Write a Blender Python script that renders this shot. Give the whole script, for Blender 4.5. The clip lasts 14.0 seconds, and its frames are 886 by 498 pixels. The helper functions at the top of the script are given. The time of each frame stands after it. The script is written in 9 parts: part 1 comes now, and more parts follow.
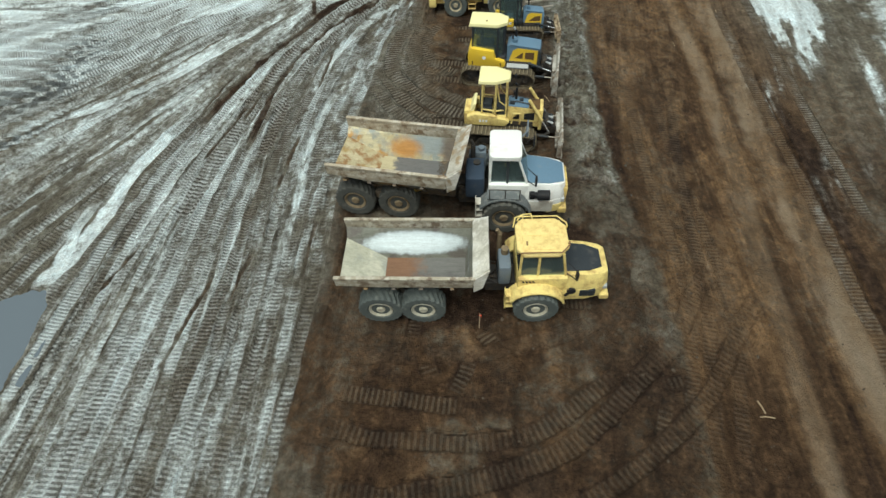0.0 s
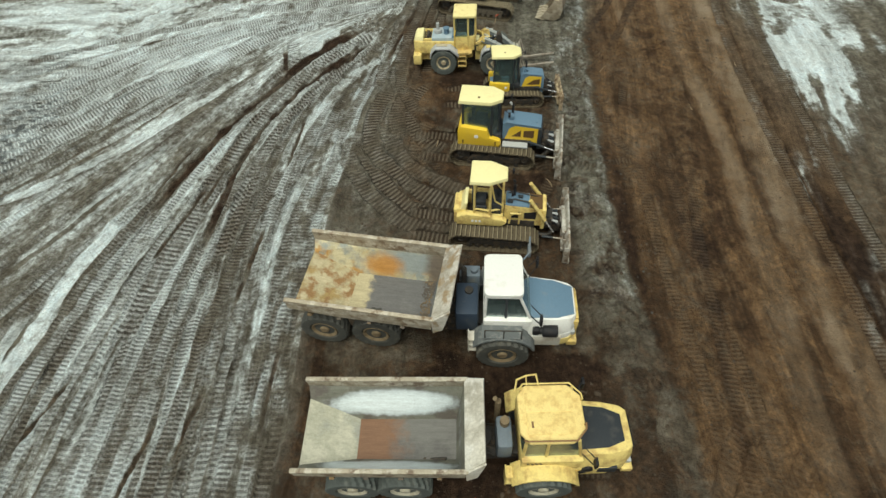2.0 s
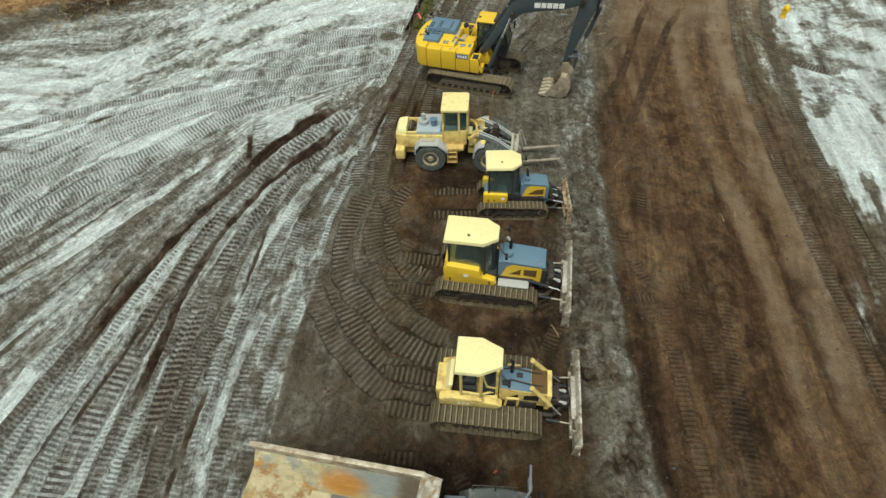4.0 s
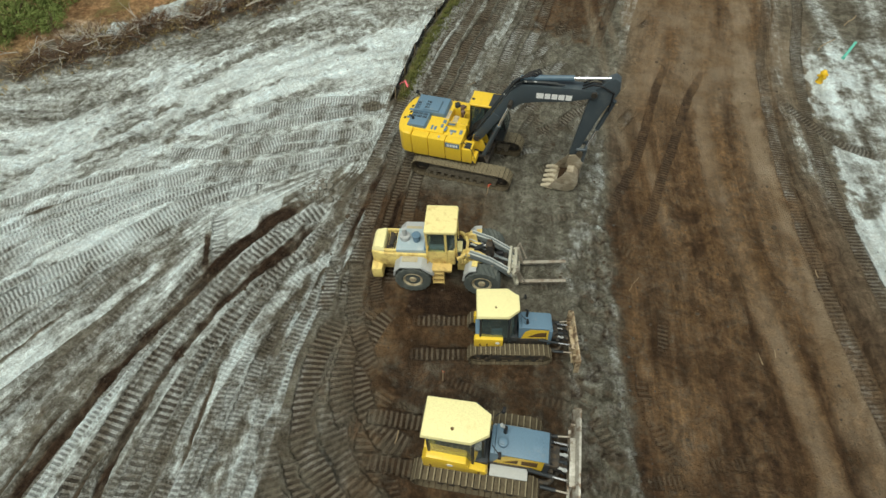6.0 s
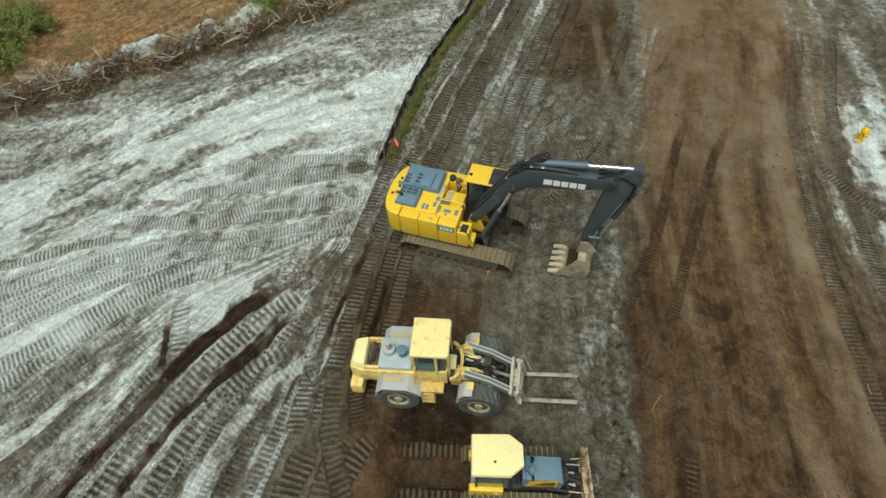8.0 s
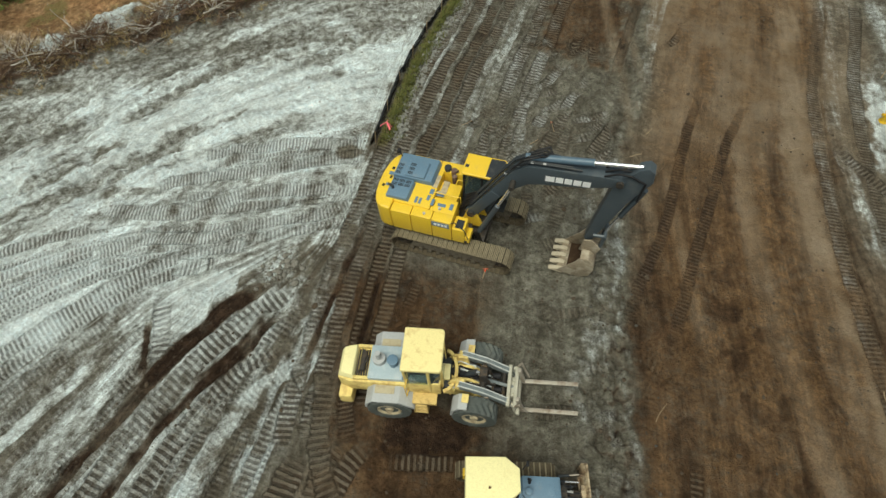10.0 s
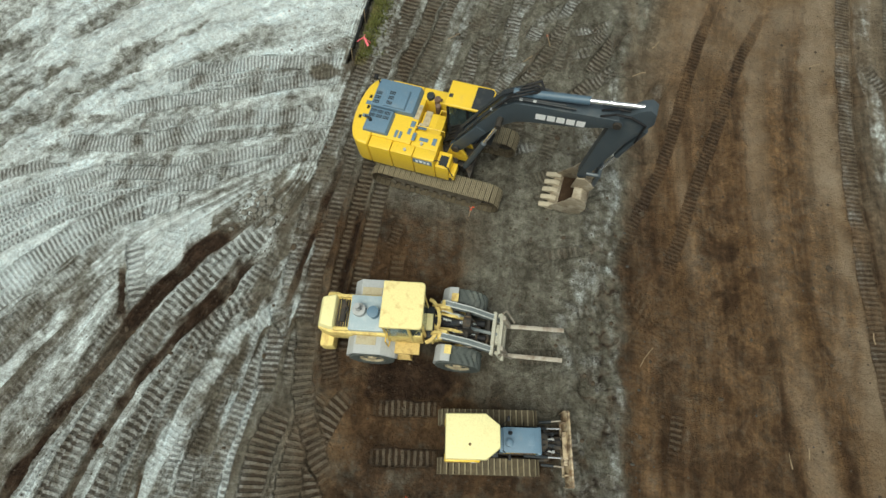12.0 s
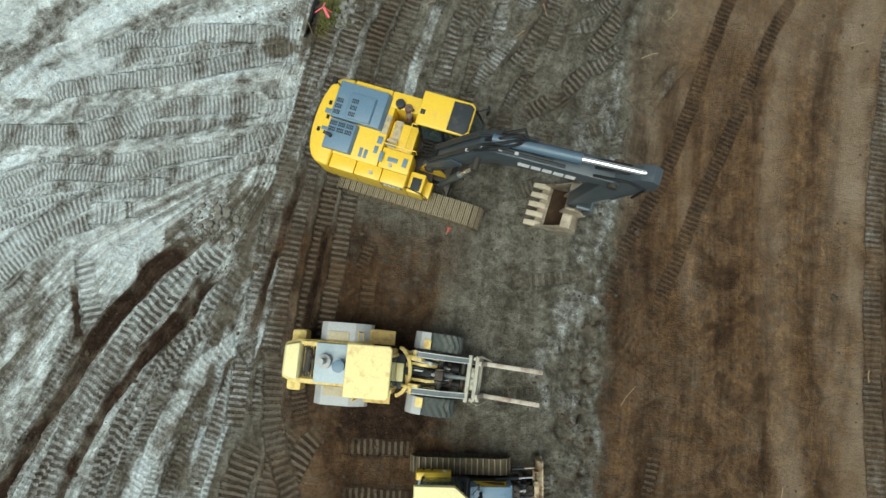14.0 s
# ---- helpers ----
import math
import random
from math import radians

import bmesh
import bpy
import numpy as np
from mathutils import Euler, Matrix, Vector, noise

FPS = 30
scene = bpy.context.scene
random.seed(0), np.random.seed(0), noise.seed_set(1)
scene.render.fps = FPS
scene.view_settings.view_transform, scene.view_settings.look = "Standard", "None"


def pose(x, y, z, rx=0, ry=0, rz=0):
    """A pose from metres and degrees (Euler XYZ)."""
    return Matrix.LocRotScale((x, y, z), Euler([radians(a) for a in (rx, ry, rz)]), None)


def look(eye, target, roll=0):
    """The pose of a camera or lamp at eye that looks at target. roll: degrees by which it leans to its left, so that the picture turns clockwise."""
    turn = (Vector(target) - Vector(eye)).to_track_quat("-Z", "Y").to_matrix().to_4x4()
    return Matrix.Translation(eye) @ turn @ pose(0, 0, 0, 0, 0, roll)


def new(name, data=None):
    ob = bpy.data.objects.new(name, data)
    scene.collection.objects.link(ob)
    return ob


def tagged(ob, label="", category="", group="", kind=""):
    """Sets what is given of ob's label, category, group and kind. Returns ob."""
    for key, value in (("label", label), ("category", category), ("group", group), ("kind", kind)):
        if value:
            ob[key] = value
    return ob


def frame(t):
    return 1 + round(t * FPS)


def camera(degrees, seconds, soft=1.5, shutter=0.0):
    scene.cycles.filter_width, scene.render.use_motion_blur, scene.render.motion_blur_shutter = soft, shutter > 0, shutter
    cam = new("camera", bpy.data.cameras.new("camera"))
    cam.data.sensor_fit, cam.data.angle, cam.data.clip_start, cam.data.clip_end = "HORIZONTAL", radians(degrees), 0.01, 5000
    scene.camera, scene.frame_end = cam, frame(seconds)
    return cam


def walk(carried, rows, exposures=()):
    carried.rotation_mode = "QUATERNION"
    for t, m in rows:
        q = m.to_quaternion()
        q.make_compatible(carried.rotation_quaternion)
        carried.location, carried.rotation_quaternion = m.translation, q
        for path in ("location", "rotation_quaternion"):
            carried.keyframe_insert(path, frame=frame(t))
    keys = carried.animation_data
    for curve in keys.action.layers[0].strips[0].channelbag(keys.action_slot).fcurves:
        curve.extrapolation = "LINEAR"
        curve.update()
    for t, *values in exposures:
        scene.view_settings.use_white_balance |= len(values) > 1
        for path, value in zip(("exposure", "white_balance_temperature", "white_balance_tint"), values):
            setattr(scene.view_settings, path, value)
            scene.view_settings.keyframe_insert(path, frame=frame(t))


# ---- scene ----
cam = camera(79.5, 14.0, soft=1.5)
METRES, EYE, TILT, LEAN, TURN = 36.16, 18.7, 0.0, 0.0, 5.0
ROWS = [
    (0.0, 0.0, 0.0, 0.0, -3.13, -52.77, 2.38),
    (0.5, 0.003, 0.037, 0.0004, -3.08, -52.81, 2.42),
    (1.0, 0.0071, 0.0788, 0.0006, -3.05, -52.83, 2.46),
    (1.5, 0.013, 0.1258, 0.0007, -3.76, -52.92, 2.43),
    (2.0, 0.0208, 0.177, 0.0017, -4.03, -53.06, 2.51),
    (2.5, 0.0291, 0.2302, 0.0027, -4.05, -53.07, 2.57),
    (3.0, 0.0377, 0.2834, 0.0033, -3.96, -53.13, 2.56),
    (5.5, 0.0833, 0.5356, 0.0124, -3.61, -53.48, 2.79),
    (6.0, 0.0901, 0.5795, 0.0132, -3.53, -53.6, 2.8),
    (6.5, 0.0963, 0.6206, 0.014, -3.47, -53.7, 2.82),
    (7.0, 0.1018, 0.659, 0.0141, -3.39, -53.8, 2.85),
    (7.5, 0.106, 0.6945, 0.0122, -3.33, -53.87, 2.85),
    (10.0, 0.1182, 0.7753, 0.0006, -3.29, -58.12, 2.89),
    (10.5, 0.1209, 0.7777, -0.0015, -3.46, -60.49, 2.92),
    (11.0, 0.1245, 0.7884, -0.0025, -3.67, -62.98, 2.92),
    (11.5, 0.1301, 0.8058, -0.0039, -3.81, -66.07, 2.97),
    (12.0, 0.1365, 0.8304, -0.0057, -3.84, -69.56, 2.99),
    (12.5, 0.1437, 0.8615, -0.008, -3.82, -73.11, 2.99),
    (13.0, 0.1517, 0.8978, -0.0105, -3.81, -75.99, 3.01),
    (13.5, 0.1606, 0.9368, -0.014, -3.8, -78.69, 3.01),
    (14.0, 0.1703, 0.9804, -0.0179, -3.81, -83.06, 3.02),
]
walk(cam, [(t, pose(0, 0, EYE, TILT, LEAN, TURN) @ pose(METRES * x, METRES * y, METRES * z, 90 + pitch, roll, yaw)) for t, x, y, z, yaw, pitch, roll in ROWS],
     exposures=[(0.0, 0.29, 6280, -3), (1.0, 0.26, 6420, -3), (2.5, 0.14, 6800, -3), (3.5, 0.17, 6800, -3), (6.5, 0.14, 6800, -3), (10.0, 0.11, 6850, -3), (12.0, 0.19, 6650, -3), (13.0, 0.22, 6400, -3), (14.0, 0.22, 6300, -3)])

# ---------------------------------------------------------------- world and light
world = bpy.data.worlds.new("overcast_sky")
scene.world = world
world.use_nodes = True
wn, wl = world.node_tree.nodes, world.node_tree.links
sky = wn.new("ShaderNodeTexSky")
sky.sky_type = "NISHITA"
sky.sun_disc = False
sky.sun_elevation, sky.sun_rotation = radians(58), radians(150)
sky.dust_density, sky.air_density, sky.ozone_density = 3.0, 1.0, 1.5
grey = wn.new("ShaderNodeHueSaturation")          # a thick cloud cover takes most of the blue away
grey.inputs["Saturation"].default_value = 0.45
background = wn["Background"]
background.inputs["Strength"].default_value = 0.074
wl.new(sky.outputs[0], grey.inputs["Color"])
wl.new(grey.outputs[0], background.inputs["Color"])
sun_data = bpy.data.lights.new("sun", "SUN")
sun_data.energy, sun_data.angle, sun_data.color = 2.85, radians(40), (1.0, 0.97, 0.92)
sun = new("sun", sun_data)
sun.matrix_world = look((-9, -12, 42), (0, 0, 0))
scene.view_settings.exposure = 0.0

# ---------------------------------------------------------------- materials
def material(name):
    m = bpy.data.materials.new(name)
    m.use_nodes = True
    nt = m.node_tree
    return m, nt, nt.nodes["Principled BSDF"]


def node(nt, kind, **values):
    n = nt.nodes.new(kind)
    for key, value in values.items():
        n.inputs[key.replace("_", " ")].default_value = value
    return n


def noise_at(nt, vector, scale, detail=4.0, rough=0.6, low=0.35, high=0.65):
    """A noise stretched between two levels: 0 to 1."""
    n = node(nt, "ShaderNodeTexNoise", Scale=scale, Detail=detail, Roughness=rough)
    nt.links.new(vector, n.inputs["Vector"])
    r = node(nt, "ShaderNodeMapRange")
    r.inputs[1].default_value, r.inputs[2].default_value = low, high
    nt.links.new(n.outputs[0], r.inputs[0])
    return r.outputs[0]


def mixed(nt, fac, a, b, blend="MIX"):
    """a and b mixed by fac; each is a socket or a colour."""
    n = nt.nodes.new("ShaderNodeMix")
    n.data_type, n.blend_type = "RGBA", blend
    for socket, value in ((n.inputs[0], fac), (n.inputs[6], a), (n.inputs[7], b)):
        if isinstance(value, (int, float)):
            socket.default_value = value
        elif isinstance(value, tuple):
            socket.default_value = (*value, 1)
        else:
            nt.links.new(value, socket)
    return n.outputs[2]


def calc(nt, op, a, b=0.0):
    n = nt.nodes.new("ShaderNodeMath")
    n.operation = op
    for socket, value in ((n.inputs[0], a), (n.inputs[1], b)):
        if isinstance(value, (int, float)):
            socket.default_value = value
        else:
            nt.links.new(value, socket)
    return n.outputs[0]


def worn(name, colour, wear, rough=0.45, amount=0.5, scale=1.6, metal=0.0, bump=0.15, grain=28.0, stain=None):
    """A painted or bare surface with patches of wear, specks and fine relief. stain: a third colour in wide patches."""
    m, nt, p = material(name)
    at = nt.nodes.new("ShaderNodeTexCoord").outputs["Object"]
    rnd = nt.nodes.new("ShaderNodeObjectInfo").outputs["Random"]
    shift = nt.nodes.new("ShaderNodeVectorMath")
    shift.operation = "MULTIPLY_ADD"
    nt.links.new(rnd, shift.inputs[0])
    shift.inputs[1].default_value = (31, 17, 23)
    nt.links.new(at, shift.inputs[2])
    at = shift.outputs[0]
    wide = noise_at(nt, at, scale, 6, 0.65, 0.62 - 0.22 * amount, 0.80 - 0.18 * amount)
    fine = noise_at(nt, at, grain, 3, 0.6, 0.30, 0.75)
    c = mixed(nt, 1.0, colour, mixed(nt, fine, (0.86, 0.86, 0.86), (1.08, 1.08, 1.08)), "MULTIPLY")
    if stain:
        c = mixed(nt, noise_at(nt, at, scale * 0.55, 4, 0.6, 0.46, 0.6), c, stain)
    c = mixed(nt, calc(nt, "MULTIPLY", wide, 0.35 + 0.6 * amount), c, wear)
    nt.links.new(c, p.inputs["Base Color"])
    nt.links.new(calc(nt, "MULTIPLY_ADD", wide, 0.25), p.inputs["Roughness"])
    rough_node = p.inputs["Roughness"].links[0].from_node
    rough_node.inputs[2].default_value = rough
    p.inputs["Metallic"].default_value = metal
    p.inputs["Specular IOR Level"].default_value = 0.5 if rough < 0.45 else 0.2
    if bump:
        b = node(nt, "ShaderNodeBump", Strength=bump, Distance=0.02)
        nt.links.new(noise_at(nt, at, grain * 0.6, 4, 0.6, 0.2, 0.8), b.inputs["Height"])
        nt.links.new(b.outputs[0], p.inputs["Normal"])
    return m


def glass_like(name, colour, rough=0.05):
    m, nt, p = material(name)
    p.inputs["Base Color"].default_value = (*colour, 1)
    p.inputs["Roughness"].default_value = rough
    p.inputs["IOR"].default_value = 1.5
    p.inputs["Transmission Weight"].default_value = 0.9
    return m


YELLOW_FADED = worn("faded_yellow_paint", (0.76, 0.60, 0.22), (0.36, 0.20, 0.075), 0.5, 0.7, 3.0)
YELLOW_ROOF = worn("sun_bleached_yellow_paint", (0.84, 0.76, 0.40), (0.66, 0.52, 0.24), 0.5, 0.22, 2.0)
YELLOW = worn("yellow_paint", (0.74, 0.49, 0.07), (0.38, 0.22, 0.07), 0.42, 0.55, 3.2)
YELLOW_NEW = worn("bright_yellow_paint", (0.79, 0.525, 0.045), (0.60, 0.40, 0.11), 0.35, 0.25, 2.4, bump=0.05)
WHITE = worn("white_paint", (0.80, 0.79, 0.75), (0.46, 0.40, 0.31), 0.42, 0.32, 2.2)
CREAM = worn("dirty_cream_paint", (0.60, 0.57, 0.50), (0.34, 0.26, 0.18), 0.55, 0.55, 1.8)
# Dark paint with the sky's bluish reflection put into its base colour.
GREY_BLUE = worn("sky_tinted_grey_paint", (0.125, 0.205, 0.285), (0.22, 0.24, 0.25), 0.42, 0.25, 2.5)
GREY_LIGHT = worn("light_grey_paint", (0.42, 0.43, 0.43), (0.28, 0.25, 0.21), 0.5, 0.4, 2.2)
CHARCOAL = worn("charcoal_paint", (0.035, 0.04, 0.045), (0.11, 0.10, 0.09), 0.45, 0.4, 2.4)
BOOM = worn("dark_blue_grey_boom_paint", (0.058, 0.074, 0.088), (0.125, 0.128, 0.125), 0.38, 0.35, 1.4, bump=0.06)
BLACK = worn("black_plastic", (0.018, 0.018, 0.02), (0.06, 0.05, 0.045), 0.55, 0.4, 5.0)
STEEL_MUD = worn("muddy_track_steel", (0.100, 0.080, 0.053), (0.19, 0.155, 0.10), 0.75, 0.6, 5.0, 0.2, 0.4)
STEEL_TIP = worn("pale_grouser_crest", (0.26, 0.22, 0.145), (0.13, 0.105, 0.068), 0.6, 0.5, 5.0, 0.2, 0.2)
STEEL = worn("scraped_steel", (0.42, 0.38, 0.32), (0.19, 0.13, 0.09), 0.5, 0.7, 2.6, 0.35, 0.25)
CAKED = worn("mud_caked_track_frame", (0.17, 0.145, 0.11), (0.055, 0.045, 0.035), 0.8, 0.6, 6.0, 0.1, 0.4)
IRON = worn("dark_greasy_iron", (0.055, 0.05, 0.045), (0.17, 0.12, 0.075), 0.6, 0.6, 4.0, 0.3, 0.3)
CHROME = worn("chrome_rod", (0.85, 0.85, 0.86), (0.55, 0.54, 0.52), 0.16, 0.15, 3.0, 0.8, 0.0)
RUBBER = worn("dusty_tyre_rubber", (0.078, 0.078, 0.070), (0.17, 0.155, 0.125), 0.85, 0.45, 3.0, 0.0, 0.4)
RUBBER_GREY = worn("dry_grey_tyre_rubber", (0.088, 0.098, 0.092), (0.19, 0.19, 0.165), 0.85, 0.45, 3.0, 0.0, 0.4)
RIM_PALE = worn("pale_dusty_rim", (0.44, 0.41, 0.32), (0.24, 0.19, 0.12), 0.65, 0.5, 5.0)
YELLOW_CAB = worn("weathered_yellow_paint", (0.80, 0.62, 0.25), (0.52, 0.31, 0.10), 0.5, 0.62, 3.2)
GREY_DIRTY = worn("dirty_grey_mudguard", (0.13, 0.14, 0.14), (0.34, 0.335, 0.31), 0.6, 0.5, 4.0)
TANK = worn("dark_blue_tank", (0.038, 0.054, 0.08), (0.11, 0.105, 0.10), 0.45, 0.35, 3.0)
TANK_GREY = worn("dusty_blue_grey_tank", (0.15, 0.18, 0.21), (0.26, 0.24, 0.20), 0.5, 0.4, 3.0)
RIM_MUD = worn("mud_brown_rim", (0.22, 0.165, 0.10), (0.09, 0.06, 0.035), 0.7, 0.6, 6.0)
NOSE_YELLOW = worn("stained_yellow_nose", (0.76, 0.60, 0.22), (0.40, 0.28, 0.12), 0.5, 0.6, 4.0)
FRONT_MUD = worn("mud_spattered_yellow_paint", (0.62, 0.46, 0.16), (0.24, 0.16, 0.08), 0.5, 0.8, 4.0)
RIM_TAN = worn("muddy_tan_rim", (0.46, 0.39, 0.26), (0.15, 0.10, 0.06), 0.65, 0.6, 5.0)
GLASS = glass_like("tinted_cab_glass", (0.27, 0.35, 0.34))
CABIN = worn("dark_cab_interior", (0.045, 0.05, 0.055), (0.11, 0.11, 0.105), 0.7, 0.3, 3.0)
RAIL_BROWN = worn("brown_chipped_rail", (0.26, 0.15, 0.07), (0.12, 0.07, 0.04), 0.55, 0.5, 5.0)
DECAL = worn("white_decal", (0.85, 0.85, 0.85), (0.6, 0.6, 0.6), 0.45, 0.1, 3.0, bump=0.0)


def patina(name, colours, scale=1.0, rough=0.5, metal=0.1, along=None, bump=0.2, spots=()):
    """Old steel in sharp-edged patches of several colours. along: (x, soft, colour) lays another colour beyond a place along the length."""
    m, nt, p = material(name)
    at = nt.nodes.new("ShaderNodeTexCoord").outputs["Object"]
    c = colours[0]
    for k, col in enumerate(colours[1:]):
        move = nt.nodes.new("ShaderNodeMapping")
        move.inputs["Location"].default_value = (3.1 * k, 1.7 * k, 5.3 * k)
        nt.links.new(at, move.inputs["Vector"])
        c = mixed(nt, noise_at(nt, move.outputs[0], scale * (0.8 + 0.5 * k), 7, 0.62, 0.49, 0.60), c, col)
    if along:
        x = nt.nodes.new("ShaderNodeSeparateXYZ")
        nt.links.new(at, x.inputs[0])
        edge = calc(nt, "ADD", x.outputs[0], calc(nt, "MULTIPLY", noise_at(nt, at, 3.0, 5, 0.6, 0.2, 0.8), along[1]))
        step = nt.nodes.new("ShaderNodeMapRange")
        step.inputs[1].default_value, step.inputs[2].default_value = along[0], along[0] + (along[3] if len(along) > 3 else 0.18)
        nt.links.new(edge, step.inputs[0])
        c = mixed(nt, step.outputs[0], along[2], c)
    for cx, cz, rx, rz, soft_edge, col in spots:             # oval patches of another colour: middle and half sizes along the length and the height
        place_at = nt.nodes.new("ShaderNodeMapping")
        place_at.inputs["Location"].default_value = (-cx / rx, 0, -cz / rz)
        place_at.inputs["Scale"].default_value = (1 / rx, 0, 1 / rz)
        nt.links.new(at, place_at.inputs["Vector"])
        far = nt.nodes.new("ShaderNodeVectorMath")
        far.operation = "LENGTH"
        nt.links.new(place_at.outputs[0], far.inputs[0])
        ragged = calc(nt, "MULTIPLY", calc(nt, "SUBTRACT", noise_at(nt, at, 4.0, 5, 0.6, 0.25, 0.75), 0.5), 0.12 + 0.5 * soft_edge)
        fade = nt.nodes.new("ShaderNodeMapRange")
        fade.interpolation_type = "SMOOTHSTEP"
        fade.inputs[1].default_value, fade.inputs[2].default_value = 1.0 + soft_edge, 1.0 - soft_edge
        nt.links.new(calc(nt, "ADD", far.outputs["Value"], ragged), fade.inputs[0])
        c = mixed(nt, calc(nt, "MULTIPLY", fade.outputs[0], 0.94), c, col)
    streaks = nt.nodes.new("ShaderNodeMapping")
    streaks.inputs["Scale"].default_value = (0.9, 6.0, 6.0)
    nt.links.new(at, streaks.inputs["Vector"])
    c = mixed(nt, 1.0, c, mixed(nt, noise_at(nt, streaks.outputs[0], 2.0, 5, 0.65, 0.3, 0.7), (0.84, 0.83, 0.82), (1.12, 1.12, 1.12)), "MULTIPLY")
    c = mixed(nt, 1.0, c, mixed(nt, noise_at(nt, at, 30.0, 3, 0.6, 0.3, 0.7), (0.85, 0.84, 0.83), (1.1, 1.1, 1.1)), "MULTIPLY")
    nt.links.new(c, p.inputs["Base Color"])
    p.inputs["Roughness"].default_value, p.inputs["Metallic"].default_value = rough, metal
    b = node(nt, "ShaderNodeBump", Strength=bump, Distance=0.02)
    nt.links.new(noise_at(nt, at, 9.0, 5, 0.65, 0.25, 0.75), b.inputs["Height"])
    nt.links.new(b.outputs[0], p.inputs["Normal"])
    return m


BODY_PALE = patina("scoured_pale_steel", [(0.47, 0.46, 0.36), (0.36, 0.36, 0.31), (0.58, 0.56, 0.45)], 0.9, 0.45)
# The wall carries a pale bluish oval with a dark rim.
BODY_WALL = patina("patchy_grey_olive_steel", [(0.165, 0.165, 0.135), (0.24, 0.235, 0.19), (0.115, 0.10, 0.085)], 1.0, 0.5,
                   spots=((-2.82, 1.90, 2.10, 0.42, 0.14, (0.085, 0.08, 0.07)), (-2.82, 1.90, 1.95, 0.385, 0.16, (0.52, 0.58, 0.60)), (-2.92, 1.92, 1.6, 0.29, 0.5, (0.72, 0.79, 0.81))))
BODY_RAIL = patina("scraped_muddy_rail", [(0.37, 0.325, 0.245), (0.17, 0.125, 0.085), (0.50, 0.46, 0.38)], 2.6, 0.6)
BODY_UNDER = patina("muddy_body_underside", [(0.09, 0.075, 0.06), (0.16, 0.125, 0.09), (0.20, 0.13, 0.06)], 2.0, 0.75)
BODY_FLOOR = patina("steel_floor_with_rusty_soil", [(0.15, 0.145, 0.135), (0.105, 0.10, 0.095)], 0.9, 0.6, 0.1, along=(-2.6, 0.9, (0.19, 0.10, 0.055), 0.8))
FLOOR_GREY = patina("dusty_grey_floor", [(0.135, 0.132, 0.130), (0.16, 0.155, 0.15)], 0.8, 0.7, 0.1, along=(-2.75, 0.45, (0.46, 0.40, 0.25)))
RUST_WALL = patina("rust_streaked_steel", [(0.36, 0.34, 0.26), (0.44, 0.36, 0.18), (0.40, 0.22, 0.06), (0.26, 0.28, 0.25), (0.52, 0.46, 0.29)], 0.95, 0.55,
                   spots=((-1.55, 2.12, 1.0, 0.36, 0.4, (0.23, 0.26, 0.26)), (-2.55, 1.95, 0.62, 0.32, 0.5, (0.44, 0.21, 0.05)), (-0.55, 2.1, 0.45, 0.6, 0.4, (0.13, 0.10, 0.075))))
CHUTE_RUST = patina("scoured_cream_chute", [(0.46, 0.40, 0.25), (0.38, 0.27, 0.11), (0.55, 0.48, 0.31), (0.30, 0.17, 0.07)], 1.3, 0.55)
RUST_GREY = patina("grey_scoured_steel", [(0.20, 0.225, 0.225), (0.27, 0.265, 0.23), (0.15, 0.13, 0.10)], 1.0, 0.5, 0.15)
RAIL_WORN = patina("chipped_cream_rail", [(0.42, 0.36, 0.27), (0.22, 0.155, 0.095), (0.55, 0.50, 0.41)], 2.6, 0.6)
GUARD = patina("scratched_cream_guard", [(0.62, 0.59, 0.51), (0.44, 0.41, 0.34), (0.70, 0.68, 0.62)], 1.4, 0.5)
GUARD_RUST = patina("chipped_cream_guard", [(0.52, 0.49, 0.42), (0.36, 0.32, 0.26), (0.64, 0.61, 0.55), (0.33, 0.24, 0.14)], 1.4, 0.5)

# ---------------------------------------------------------------- ground
def smooth(a, b, x):
    t = np.clip((x - a) / (b - a), 0, 1)
    return t * t * (3 - 2 * t)


def lay(x, y):
    """The broad lie of the land: a low crown under the row of machines that runs out to the north."""
    return (-0.37 + (0.9 - 0.5 * smooth(27, 38, y)) * np.exp(-(np.abs(x) / 10.5) ** 4)
            - 0.5 * smooth(15, 21, x) * smooth(34, 45, y) - 0.35 * smooth(-13, -18, x) * smooth(36, 26, y))


def value_noise(x, y, seed):
    xi, yi = np.floor(x).astype(np.int64), np.floor(y).astype(np.int64)
    fx, fy = x - xi, y - yi
    fx, fy = fx * fx * (3 - 2 * fx), fy * fy * (3 - 2 * fy)

    def h(a, b):
        n = (a * 374761393 + b * 668265263 + seed * 982451653) & 0x7FFFFFFF
        n = ((n ^ (n >> 13)) * 1274126177) & 0x7FFFFFFF
        return ((n ^ (n >> 16)) & 0xFFFF) / 65535.0

    a, b, c, d = h(xi, yi), h(xi + 1, yi), h(xi, yi + 1), h(xi + 1, yi + 1)
    return (a + (b - a) * fx) * (1 - fy) + (c + (d - c) * fx) * fy


def fbm(x, y, size, seed, octaves=4):
    total, amp, norm = 0.0, 1.0, 0.0
    for k in range(octaves):
        c, d = math.cos(0.9 * k + 0.4), math.sin(0.9 * k + 0.4)                  # each octave turned, so that no grid shows
        total = total + amp * value_noise((c * x - d * y) / size * 2 ** k + 13.7 * k, (d * x + c * y) / size * 2 ** k + 7.1 * k, seed + k)
        norm, amp = norm + amp, amp * 0.55
    return total / norm


